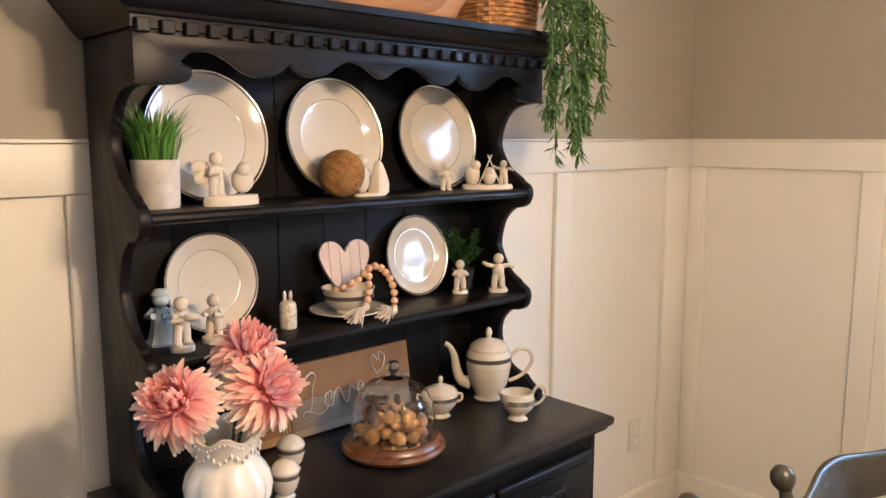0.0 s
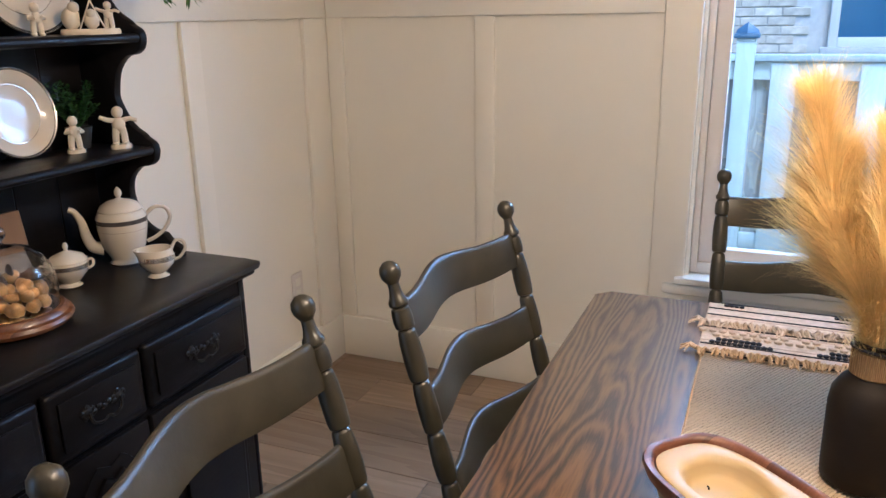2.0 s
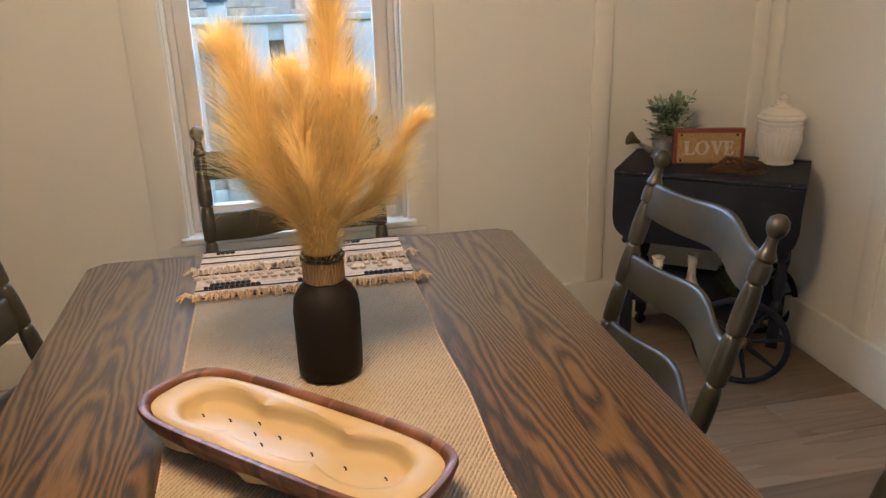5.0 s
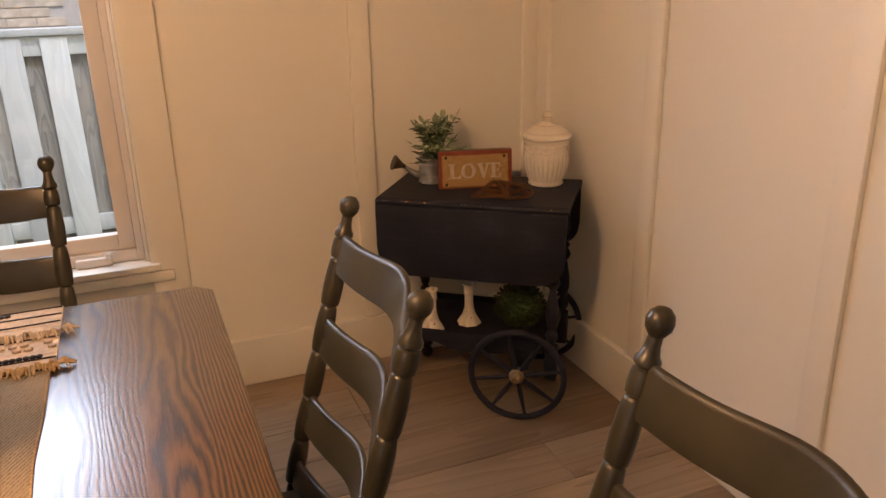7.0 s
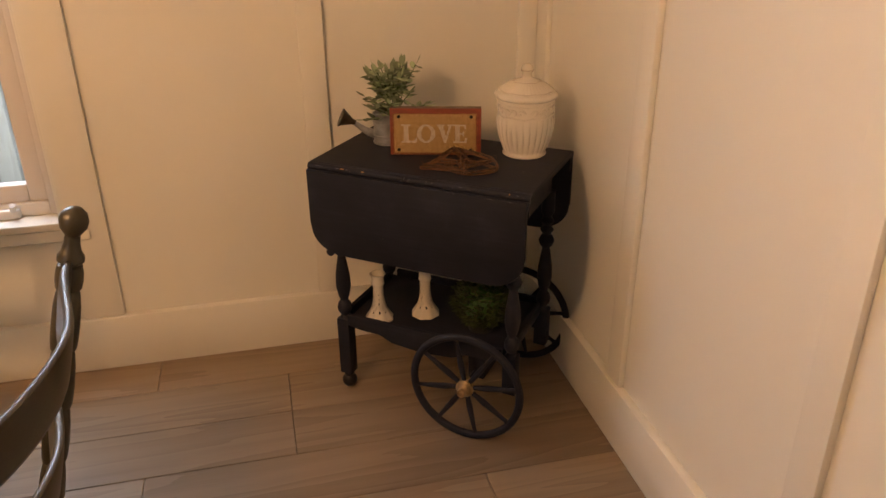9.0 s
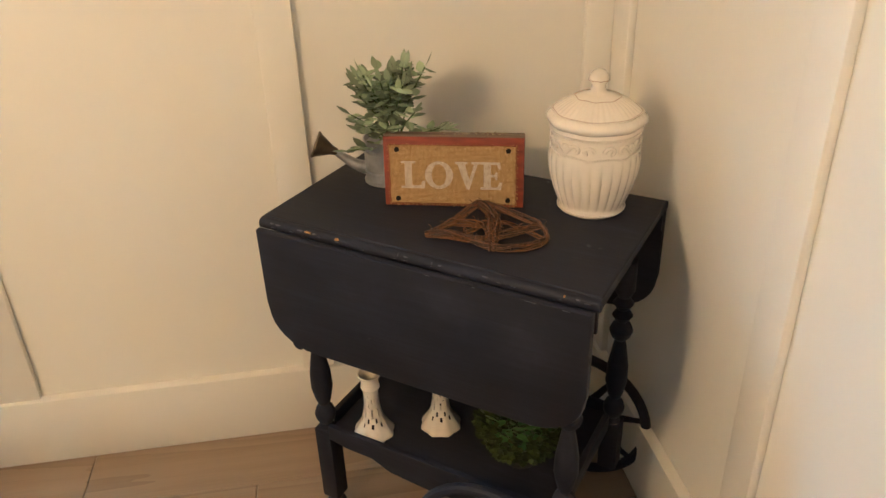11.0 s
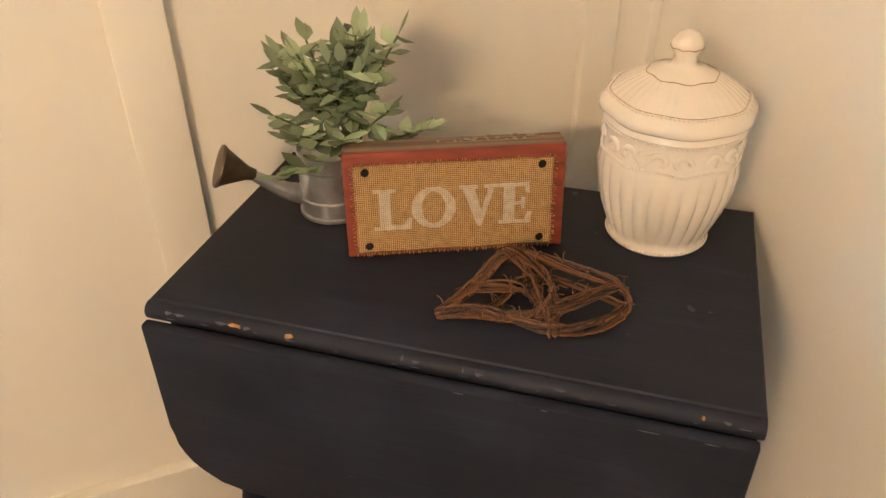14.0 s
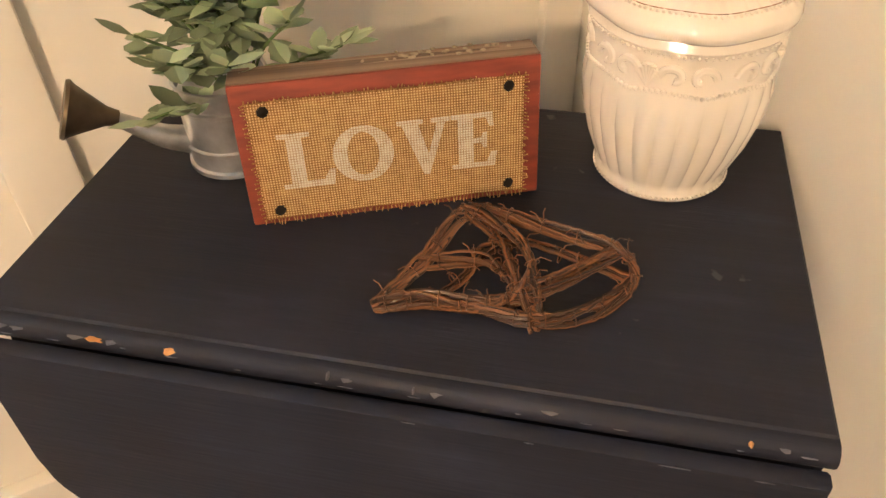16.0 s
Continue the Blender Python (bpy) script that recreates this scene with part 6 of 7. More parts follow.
for s in (-1, 1):
    for k in range(170):
        x = -0.85 + k * 0.00835
        blob(bm, (x, s * (0.2185 + 0.006 * noise.noise(Vector((x * 5, 0, 3 * (s > 0))))), 0.003), 0.0036, 0.0022, 0.0024, 1)
part("whipped_edge", bm, M_TANWOOL, rn, "whip-stitched edge", kind="stuff")

# candle in a dough bowl
tr = thing("candle_bowl", pose(0.877, -0.184, RZ + 0.006, 0, 0, 46.5), "ivory wax candle poured in a long brown wooden bowl", "candle")


def stadium(a, hx, hy):
    ca, sa = math.cos(a), math.sin(a)
    return math.copysign(abs(ca) ** 0.42, ca) * hx, math.copysign(abs(sa) ** 0.62, sa) * hy


def rings(bm, levels, n=72, wave=None):
    prev = None
    for hx, hy, z in levels:
        ring = []
        for k in range(n):
            a = 2 * math.pi * k / n
            x, y = stadium(a, hx, hy)
            if wave:
                x, y, dz = wave(a, x, y, z)
            else:
                dz = 0.0
            ring.append(bm.verts.new((x, y, z + dz)))
        if prev:
            for k in range(n):
                bm.faces.new((prev[k], prev[(k + 1) % n], ring[(k + 1) % n], ring[k]))
        else:
            bm.faces.new(list(reversed(ring)))
        prev = ring
    bm.faces.new(prev)
    return bm


def hewn(a, x, y, z):
    k = 1 + 0.018 * noise.noise(Vector((math.cos(a) * 2, math.sin(a) * 2, z * 20)))
    return x * k, y * k, 0.003 * noise.noise(Vector((a * 1.5, 1.0, 0)))


part("bowl", rings(B(), [(0.18, 0.050, 0.0), (0.212, 0.064, 0.010), (0.234, 0.079, 0.034), (0.240, 0.084, 0.050), (0.238, 0.083, 0.055), (0.231, 0.076, 0.055), (0.226, 0.072, 0.050), (0.223, 0.070, 0.018)], wave=hewn), M_DOUGH, tr, "hand-carved brown bowl", 60)


def pool(a, x, y, z):
    if z < 0.0472:
        lobe = abs(math.cos(math.pi * 2.5 * x / 0.37)) ** 0.6
        return x, y * (0.64 + 0.48 * lobe), 0.0
    return x, y, 0.0


part("wax", rings(B(), [(0.2235, 0.0705, 0.0190), (0.2235, 0.0705, 0.0475), (0.220, 0.068, 0.0490), (0.200, 0.052, 0.0488), (0.186, 0.047, 0.0470), (0.181, 0.044, 0.0410), (0.178, 0.041, 0.0300), (0.170, 0.035, 0.0260), (0.09, 0.012, 0.0250)], 120, wave=pool), M_WAX, tr, "ivory wax with a scalloped melted hollow", 60)
for x, y in ((0.152, 0.006), (0.110, -0.004), (0.068, -0.018), (0.055, 0.004), (0.030, 0.018), (0.020, -0.006), (-0.042, 0.002), (-0.098, 0.004), (-0.155, -0.003)):
    part("wick", tube(B(), [(x, y, 0.024), (x + 0.001, y, 0.0290), (x + 0.0030, y + 0.001, 0.0298)], 0.0011, 6), M_MATBLACK, tr, "burnt wick")

# black bottle vase with pampas grass
VX, VY = 1.119, -0.256
bv = thing("bottle_vase", pose(VX, VY, RZ + 0.0065), "matt black bottle vase with a hessian-wrapped neck", "vase")
part("bottle", lathe(B(), [(0.046, 0), (0.051, 0.004), (0.052, 0.02), (0.0525, 0.110), (0.050, 0.130), (0.041, 0.146), (0.032, 0.155), (0.029, 0.162), (0.029, 0.200), (0.032, 0.204), (0.030, 0.206), (0.026, 0.204), (0.026, 0.16), (0.001, 0.15)], 40), M_MATBLACK, bv, angle=50)
part("wrap", lathe(B(), [(0.0305, 0.158), (0.0325, 0.160), (0.0325, 0.192), (0.0305, 0.194)], 32, warp=lambda a, r, z: r + 0.0006 * math.sin(7 * a + z * 90)), M_BURLAPWRAP, bv, "hessian wrap")
part("cord", tube(B(), [(0.0325 * math.cos(a), 0.0325 * math.sin(a), 0.197 + 0.001 * math.sin(3 * a)) for a in (2 * math.pi * k / 28 for k in range(28))], 0.0022, 6, True), M_BLACKWOOL, bv, "dark cord")
M_PAMPAS = sheer("dried_pampas_plumes", (0.85, 0.69, 0.33), 0.14)
M_STRAW = paint("dry_straw_stem", (0.55, 0.38, 0.16), 0.7, 0.2, 50)


def pampas(tip, bend, hairs, seed, width, low=0.0):
    """One plume: a stalk with fine hairs that sweep up and out, and hang over at their ends."""
    random.seed(seed)
    p = thing("pampas_grass", pose(VX, VY, RZ + 0.20), "dried golden pampas plume in a black vase", "pampas grass", "pampas plumes in the vase")
    tip = Vector(tip)
    ln = curve([(tip.x * 0.02, tip.y * 0.02, -0.10), (tip.x * 0.10, tip.y * 0.12, 0.03), (tip.x * 0.45 + bend[0], tip.y * 0.50 + bend[1], tip.z * 0.50), (tip.x * 0.8 + bend[0] * 0.5, tip.y * 0.85 + bend[1] * 0.5, tip.z * 0.90), tip], 14)
    part("stalk", tube(B(), ln, [0.0018] * (len(ln) - 8) + [0.0010] * 8, 6), M_STRAW, p)
    verts, faces = [], []
    n = len(ln)
    start = 6.5 / (n - 1)
    for k in range(int(hairs * 1.25)):
        u = start + low + (1 - start - low) * random.random() ** 1.2
        f = u * (n - 1)
        i = min(int(f), n - 2)
        c = ln[i].lerp(ln[i + 1], f - i)
        d = (ln[i + 1] - ln[i]).normalized()
        a = random.uniform(0, 6.283)
        o = d.orthogonal().normalized()
        out = o * math.cos(a) + d.cross(o) * math.sin(a)
        g = (u - start) / (1 - start)
        full = min(1.0, 0.50 + 1.4 * g) * min(1.0, 0.12 + 1.45 * (1 - g))
        reach = 1.18 * width * full * (random.random() ** 0.9 * (1.0 + 0.35 * (random.random() < 0.12)))
        L = (0.034 + reach * random.uniform(1.0, 1.9)) * (0.62 + 0.38 * min(1.0, 2.4 * (1 - g)))
        w = random.uniform(0.00016, 0.00036)
        jit = Vector((random.gauss(0, 1), random.gauss(0, 1), random.gauss(0, 0.8))) * 0.0115 * (0.25 + 0.75 * full)
        e1 = c + d * L * 0.55 + out * reach * 0.45 + jit * 0.5
        e2 = c + d * L * 0.90 + out * reach * 0.95 + jit
        e3 = c + d * L * 1.0 + out * reach * 1.20 + jit * 2.0 + Vector((0, 0, -0.10 * reach))
        s = out.cross(d).normalized() * w
        b0 = len(verts)
        verts += [c - s, c + s, e1 + s, e1 - s, e2 + s * 0.8, e2 - s * 0.8, e3]
        faces += [(b0, b0 + 1, b0 + 2, b0 + 3), (b0 + 3, b0 + 2, b0 + 4, b0 + 5), (b0 + 5, b0 + 4, b0 + 6)]
    me = bpy.data.meshes.new("plume")
    me.from_pydata(verts, [], faces)
    me.materials.append(M_PAMPAS)
    ob = new("plume", me)
    ob.parent = p
    tagged(ob, "feathery golden plume", kind="stuff")


pampas((-0.01, 0.105, 0.310), (0.0, 0.014), 9500, 81, 0.056)
pampas((0.03, 0.062, 0.235), (0.01, 0.010), 6500, 82, 0.046)
pampas((-0.03, 0.025, 0.270), (-0.01, 0.0), 5500, 83, 0.042)
pampas((0.02, -0.035, 0.405), (0.0, -0.010), 9500, 84, 0.054)
pampas((-0.02, -0.058, 0.245), (0.0, -0.020), 6500, 85, 0.046)
pampas((0.0, -0.150, 0.195), (0.0, -0.015), 2600, 86, 0.028, 0.2)
pampas((0.04, 0.098, 0.190), (0.02, 0.015), 4500, 87, 0.044)
pampas((0.02, -0.015, 0.240), (0.02, 0.0), 6000, 88, 0.046)
pampas((0.0, -0.095, 0.130), (0.0, -0.02), 700, 89, 0.018, 0.15)

# ---- things on the tea cart ----
M_ZINC = paint("galvanised_zinc", (0.50, 0.51, 0.52), 0.34, 0.35, 30, 140, 0.15, metal=0.82)
M_BRONZE = paint("tarnished_brass", (0.11, 0.085, 0.055), 0.45, 0.3, 40, 140, 0.2, metal=0.7)
M_SAGE = leaf("dusty_sage_leaves", (0.29, 0.36, 0.225), 0.5, 0.6)
M_TWIG = leaf("dried_vine_twigs", (0.105, 0.046, 0.018), 0.9, 0.38)
M_REDWOOD = paint("flaking_red_paint_on_wood", (0.21, 0.040, 0.019), 0.7, 0.35, 16, 120, 0.5, stretch=(1, 6, 6))
M_RAWEDGE = timber("weathered_board_edge", (0.06, 0.040, 0.028), (0.17, 0.115, 0.075), (0.27, 0.195, 0.13), along=0, lane=5, rough=0.8, bands=1.6, lanes=False, freq=18)
M_BURLAP = weave("burlap_cloth", (0.24, 0.12, 0.035), (0.58, 0.37, 0.15), 0.0026, bump=1.0)
KX = 0.7013

# watering can with sage plant
can = thing("watering_can", pose(2.522, -1.550, KX, 0, 0, 84), "small galvanised watering can with a brass-toned rose", "watering can")
part("body", lathe(B(), [(0.038, 0), (0.0418, 0.002), (0.0418, 0.006), (0.0393, 0.0075), (0.0393, 0.022), (0.0416, 0.0235), (0.0416, 0.0265), (0.0393, 0.028), (0.0393, 0.060), (0.0416, 0.0615), (0.0416, 0.0645), (0.0393, 0.066), (0.0395, 0.082), (0.0412, 0.085), (0.0385, 0.085), (0.037, 0.075), (0.001, 0.070)], 40), M_ZINC, can, angle=22)
part("spout", tube(B(), curve([(0.036, 0, 0.026), (0.056, 0, 0.034), (0.076, 0, 0.048), (0.094, 0, 0.062)], 5), [0.013 - 0.0005 * i for i in range(16)], 14), M_ZINC, can)
part("rose", lathe(B(), [(0.0065, -0.006), (0.0085, 0.004), (0.022, 0.030), (0.0255, 0.034), (0.0245, 0.037), (0.001, 0.038)], 28, (0.094, 0, 0.062), m=Euler((0, radians(66), 0)).to_matrix()), M_BRONZE, can, "tarnished brass rose")
sage = thing("sage_plant", pose(2.510, -1.568, KX + 0.070), "artificial dusty green sage plant growing in a watering can", "plant")
random.seed(91)
st, fo = B(), B()


def sprig(tip, n, big):
    tip = Vector(tip)
    ln = curve([(tip.x * 0.08, tip.y * 0.08, 0.001), (tip.x * 0.45, tip.y * 0.45, tip.z * 0.55), tip], 8)
    tube(st, ln, 0.0013, 6)
    for k in range(n):
        u = 0.45 + 0.55 * (k + random.random()) / n
        f = u * (len(ln) - 1)
        i = min(int(f), len(ln) - 2)
        c = ln[i].lerp(ln[i + 1], f - i)
        a = k * 2.4 + random.uniform(-0.5, 0.5)
        way = Vector((math.cos(a), math.sin(a), random.uniform(-0.25, 0.65)))
        leaflet(fo, c, way, big * random.uniform(0.7, 1.15), big * random.uniform(0.50, 0.64), cup=0.22, droop=random.uniform(-0.1, 0.2))
    leaflet(fo, ln[-1], (ln[-1] - ln[-2]) + Vector((0.001, 0, 0)), big, big * 0.42)


for k in range(20):
    a = k * 2.39
    q = 0.010 + 0.070 * ((k * 0.618) % 1)
    sprig((q * math.cos(a), q * math.sin(a), 0.140 - 0.40 * q + random.uniform(-0.015, 0.015)), 14, 0.031)
for tip in ((-0.072, -0.030, 0.085), (-0.050, -0.075, 0.045), (-0.018, -0.085, 0.030), (0.015, 0.075, 0.060), (-0.045, 0.060, 0.060), (-0.030, 0.085, 0.010), (0.01, 0.06, 0.030), (-0.06, 0.02, 0.055), (-0.035, -0.055, 0.15), (-0.02, 0.05, 0.14)):
    sprig(tip, 11, 0.031)
part("stalk_frame", st, M_STEM, sage)
part("foliage", fo, M_SAGE, sage, "dusty green oval leaves", kind="stuff")

# burlap word sign
SGN = pose(2.3815, -1.650, KX, -6, 0, -105.8)
ls = thing("word_sign", SGN, "red weathered wood block with a burlap front reading LOVE", "sign")
blk = box(B(), -0.118, 0.121, 0.0, 0.033, 0.0, 0.122, 0.0015, 2)
part("block", blk, M_REDWOOD, ls, "flaking red block")
part("top_edge", box(B(), -0.1175, 0.1205, 0.0015, 0.032, 0.1222, 0.1232, 0.0004, 1), M_RAWEDGE, ls, "bare weathered top edge")
bm = B()
random.seed(95)
for k in range(26):
    blob(bm, (0.03 + random.uniform(-0.02, 0.085) if k > 8 else random.uniform(-0.02, 0.04), random.uniform(0.015, 0.031), 0.1238), random.uniform(0.0015, 0.0032), 0.0022, 0.0013, 1, lump=0.4, f=200)
part("lichen", bm, paint("grey_lichen", (0.34, 0.28, 0.2), 0.9, 0.4, 200), ls, "crusty lichen specks", kind="stuff")
bx0, bx1, bz0, bz1 = -0.107, 0.107, 0.006, 0.108
bm = B()
nn = 40
gv = []
for i in range(nn + 1):
    col = []
    for j in range(17):
        x, z = bx0 + (bx1 - bx0) * i / nn, bz0 + (bz1 - bz0) * j / 16
        col.append(bm.verts.new((x + 0.0012 * noise.noise(Vector((z * 60, 1, i * 0.02))), -0.0022 - 0.0012 * noise.noise(Vector((x * 25, z * 25, 0))), z + 0.0015 * noise.noise(Vector((x * 22, 2, 0))))))
    gv.append(col)
for a, b in zip(gv, gv[1:]):
    for j in range(16):
        bm.faces.new((a[j], b[j], b[j + 1], a[j + 1]))
ext = bmesh.ops.extrude_face_region(bm, geom=bm.faces[:])
for e in ext["geom"]:
    if isinstance(e, bmesh.types.BMVert):
        e.co.y = -0.0004
bmesh.ops.recalc_face_normals(bm, faces=bm.faces[:])


def flat_weave(name, stops):
    m, nt, bs, co = base(name)
    sep = nt.nodes.new("ShaderNodeSeparateXYZ")
    nt.links.new(co, sep.inputs[0])
    cmb = nt.nodes.new("ShaderNodeCombineXYZ")
    nt.links.new(sep.outputs[0], cmb.inputs[0])
    nt.links.new(sep.outputs[2], cmb.inputs[1])
    w = []
    for d in ("X", "Y"):
        n = node(nt, "ShaderNodeTexWave", Scale=math.pi / 0.0022 / 10, Distortion=1.6, Detail=2.0)
        n.inputs["Detail Scale"].default_value = 0.6
        n.bands_direction = d
        nt.links.new(cmb.outputs[0], n.inputs["Vector"])
        w.append(n.outputs["Fac"])
    mx = nt.nodes.new("ShaderNodeMath")
    mx.operation = "MULTIPLY"
    nt.links.new(w[0], mx.inputs[0])
    nt.links.new(w[1], mx.inputs[1])
    ad = nt.nodes.new("ShaderNodeMath")
    ad.operation = "MULTIPLY_ADD"
    nt.links.new(noisy(nt, cmb.outputs[0], 120.0, 3.0), ad.inputs[0])
    ad.inputs[1].default_value = 0.5
    nt.links.new(mx.outputs[0], ad.inputs[2])
    nt.links.new(ramp(nt, ad.outputs[0], stops), bs.inputs["Base Color"])
    bs.inputs["Roughness"].default_value = 0.95
    bs.inputs["Specular IOR Level"].default_value = 0.15
    bumped(nt, bs, mx.outputs[0], 0.9, 0.0015)
    return m


M_BURLAP2 = flat_weave("burlap_front", [(0.22, (0.27, 0.145, 0.05)), (0.5, (0.56, 0.345, 0.135)), (0.95, (0.82, 0.60, 0.31))])
M_LETTER = flat_weave("white_stencil_on_burlap", [(0.20, (0.42, 0.29, 0.16)), (0.38, (0.70, 0.60, 0.46)), (0.95, (0.82, 0.76, 0.64))])
def lettered(bm):
    """Sets the stencil a little narrower and lower on the cloth."""
    for v in bm.verts:
        v.co.x = v.co.x * 0.93 - 0.006
        v.co.z = 0.033 + (v.co.z - 0.030) * 0.86
    return bm


bl = part("burlap", bm, M_BURLAP2, ls, "coarse burlap front", 60)
bm = B()
for k in range(70):
    u = bx0 + (bx1 - bx0) * k / 69
    tube(bm, [(u, -0.0022, bz0 + 0.001), (u + random.uniform(-0.002, 0.002), -0.0035, bz0 - random.uniform(0.002, 0.0055))], 0.0006, 4)
    tube(bm, [(u, -0.0022, bz1 - 0.001), (u + random.uniform(-0.002, 0.002), -0.0030, bz1 + random.uniform(0.001, 0.004))], 0.0006, 4)
for k in range(34):
    z = bz0 + (bz1 - bz0) * k / 33
    for x, s in ((bx0, -1), (bx1, 1)):
        tube(bm, [(x - s * 0.001, -0.0022, z), (x + s * random.uniform(0.001, 0.005), -0.003, z + random.uniform(-0.002, 0.002))], 0.0006, 4)
part("frayed_edge", bm, M_BURLAP, bl, "frayed threads", kind="stuff")
for x in (-0.0945, 0.0945):
    for z in (0.014, 0.101):
        part("tack", lathe(B(), [(0.0048, 0.0), (0.0046, 0.0012), (0.0025, 0.0025), (0.0005, 0.0028)], 7, (x, -0.003, z), m=Euler((radians(90), 0, 0.3)).to_matrix()), M_MATBLACK, ls, "black tack head")
LY0, LY1 = -0.0042, -0.0034


def stroke(bm, *pts):
    return prism(bm, list(pts), LY0, LY1, "y")


LZ0, LZ1 = 0.030, 0.086
bm = B()
stroke(bm, (-0.088, LZ0), (-0.045, LZ0), (-0.043, LZ0 + 0.016), (-0.048, LZ0 + 0.016), (-0.053, LZ0 + 0.006), (-0.068, LZ0 + 0.006), (-0.068, LZ1 - 0.005), (-0.061, LZ1 - 0.004), (-0.061, LZ1), (-0.088, LZ1), (-0.088, LZ1 - 0.004), (-0.081, LZ1 - 0.005), (-0.081, LZ0 + 0.005), (-0.088, LZ0 + 0.004))
part("letter", lettered(bm), M_LETTER, bl, "white stencilled letter L")
bm = B()
oc, oz, no = -0.018, (LZ0 + LZ1) / 2, 28
o1 = [(oc + 0.026 * math.cos(2 * math.pi * k / no), oz + 0.0285 * math.sin(2 * math.pi * k / no)) for k in range(no)]
o2 = [(oc + 0.0135 * math.cos(2 * math.pi * k / no), oz + 0.0225 * math.sin(2 * math.pi * k / no)) for k in range(no)]
va = [[bm.verts.new((x, y, z)) for x, z in ring] for ring, y in ((o1, LY0), (o2, LY0), (o2, LY1), (o1, LY1))]
for p, q in zip(va, va[1:] + va[:1]):
    for k in range(no):
        bm.faces.new((p[k], p[(k + 1) % no], q[(k + 1) % no], q[k]))
bmesh.ops.recalc_face_normals(bm, faces=bm.faces[:])
part("letter", lettered(bm), M_LETTER, bl, "white stencilled letter O")
bm = B()
stroke(bm, (0.012, LZ1), (0.012, LZ1 - 0.004), (0.016, LZ1 - 0.005), (0.033, LZ0 - 0.001), (0.038, LZ0 - 0.001), (0.053, LZ1 - 0.005), (0.057, LZ1 - 0.004), (0.057, LZ1), (0.041, LZ1), (0.041, LZ1 - 0.004), (0.046, LZ1 - 0.005), (0.038, LZ0 + 0.020), (0.030, LZ1 - 0.005), (0.034, LZ1 - 0.004), (0.034, LZ1))
part("letter", lettered(bm), M_LETTER, bl, "white stencilled letter V")
bm = B()
stroke(bm, (0.058, LZ0), (0.096, LZ0), (0.098, LZ0 + 0.015), (0.093, LZ0 + 0.015), (0.089, LZ0 + 0.005), (0.077, LZ0 + 0.005), (0.077, oz - 0.0025), (0.084, oz - 0.003), (0.086, oz - 0.008), (0.089, oz - 0.008), (0.089, oz + 0.008), (0.086, oz + 0.008), (0.084, oz + 0.003), (0.077, oz + 0.0025), (0.077, LZ1 - 0.005), (0.088, LZ1 - 0.005), (0.091, LZ1 - 0.014), (0.095, LZ1 - 0.014), (0.094, LZ1), (0.058, LZ1), (0.058, LZ1 - 0.004), (0.064, LZ1 - 0.005), (0.064, LZ0 + 0.005), (0.058, LZ0 + 0.004))
part("letter", lettered(bm), M_LETTER, bl, "white stencilled letter E")

# twig star of bound vines
tw = thing("vine_twig_star", pose(2.25, -1.68, KX), "star bent from bundles of brown dried vine twigs", "twig ornament")
TO = Vector((2.25, -1.68, 0.702))
random.seed(101)
A, Bq, C1, C, D, D2, A3 = [Vector(v) - TO for v in ((2.279, -1.590, 0.707), (2.314, -1.681, 0.735), (2.275, -1.700, 0.735), (2.244, -1.700, 0.725), (2.236, -1.681, 0.712), (2.245, -1.655, 0.710), (2.267, -1.622, 0.708))]
E1, E2, F1, F2, G1, H1, J1 = [Vector(v) - TO for v in ((2.306, -1.701, 0.735), (2.262, -1.730, 0.737), (2.230, -1.763, 0.730), (2.214, -1.768, 0.709), (2.202, -1.722, 0.708), (2.215, -1.684, 0.707), (2.230, -1.712, 0.721))]
A2 = Vector((2.297, -1.636, 0.716)) - TO
for line, count in (([A, A2, Bq, C1, C, D, D2, A3, A], 9), ([A, A3 + Vector((0, 0, 0.004)), D2, D, J1, F1], 8), ([Bq, E1, E2, F1, F2, G1, H1, D2], 8), ([A2, Vector((0.03, 0.0, 0.012)), Vector((0.0, -0.005, 0.014)), D], 4), ([Bq, Vector((0.035, -0.015, 0.02)), Vector((0.005, -0.01, 0.018)), H1], 5), ([A3, Vector((0.03, 0.02, 0.006)), Vector((0.045, -0.005, 0.007)), Vector((0.03, -0.04, 0.008)), F2], 4), ([C, Vector((-0.03, -0.01, 0.012)), H1, H1 + Vector((-0.008, 0.004, -0.002))], 5)):
    pts = curve(line, 10)
    bm = B()
    for k in range(count + 1):
        ph, am = random.uniform(0, 6.28), random.uniform(0.0026, 0.0048)
        tw_pts = []
        for i, p in enumerate(pts):
            a = ph + 0.12 * i
            q = p + Vector((am * math.cos(a), am * math.sin(a) * 0.7, am * math.sin(a + 1.2))) + Vector([random.uniform(-0.0006, 0.0006) for _ in range(3)])
            q.z = max(q.z, 0.0018)
            tw_pts.append(q)
        tube(bm, tw_pts, random.uniform(0.0012, 0.0019), 6)
    for i in range(3, len(pts) - 3, 5):
        q = pts[i]
        d = (pts[i + 1] - pts[i - 1]).normalized()
        o = d.orthogonal().normalized()
        o2_ = d.cross(o)
        loop = [q + 0.0056 * (math.cos(t) * o + math.sin(t) * o2_) for t in (2 * math.pi * k / 10 for k in range(10))]
        for v in loop:
            v.z = max(v.z, 0.001)
        tube(bm, loop, 0.0005, 4, True)
        for _ in range(2):
            e = q + Vector((random.uniform(-0.012, 0.012), random.uniform(-0.012, 0.012), random.uniform(0.002, 0.010)))
            tube(bm, [q, (q + e) / 2 + Vector((0.002, 0, 0.003)), e], 0.0006, 4)
    part("bound_vine", bm, M_TWIG, tw, kind="stuff")

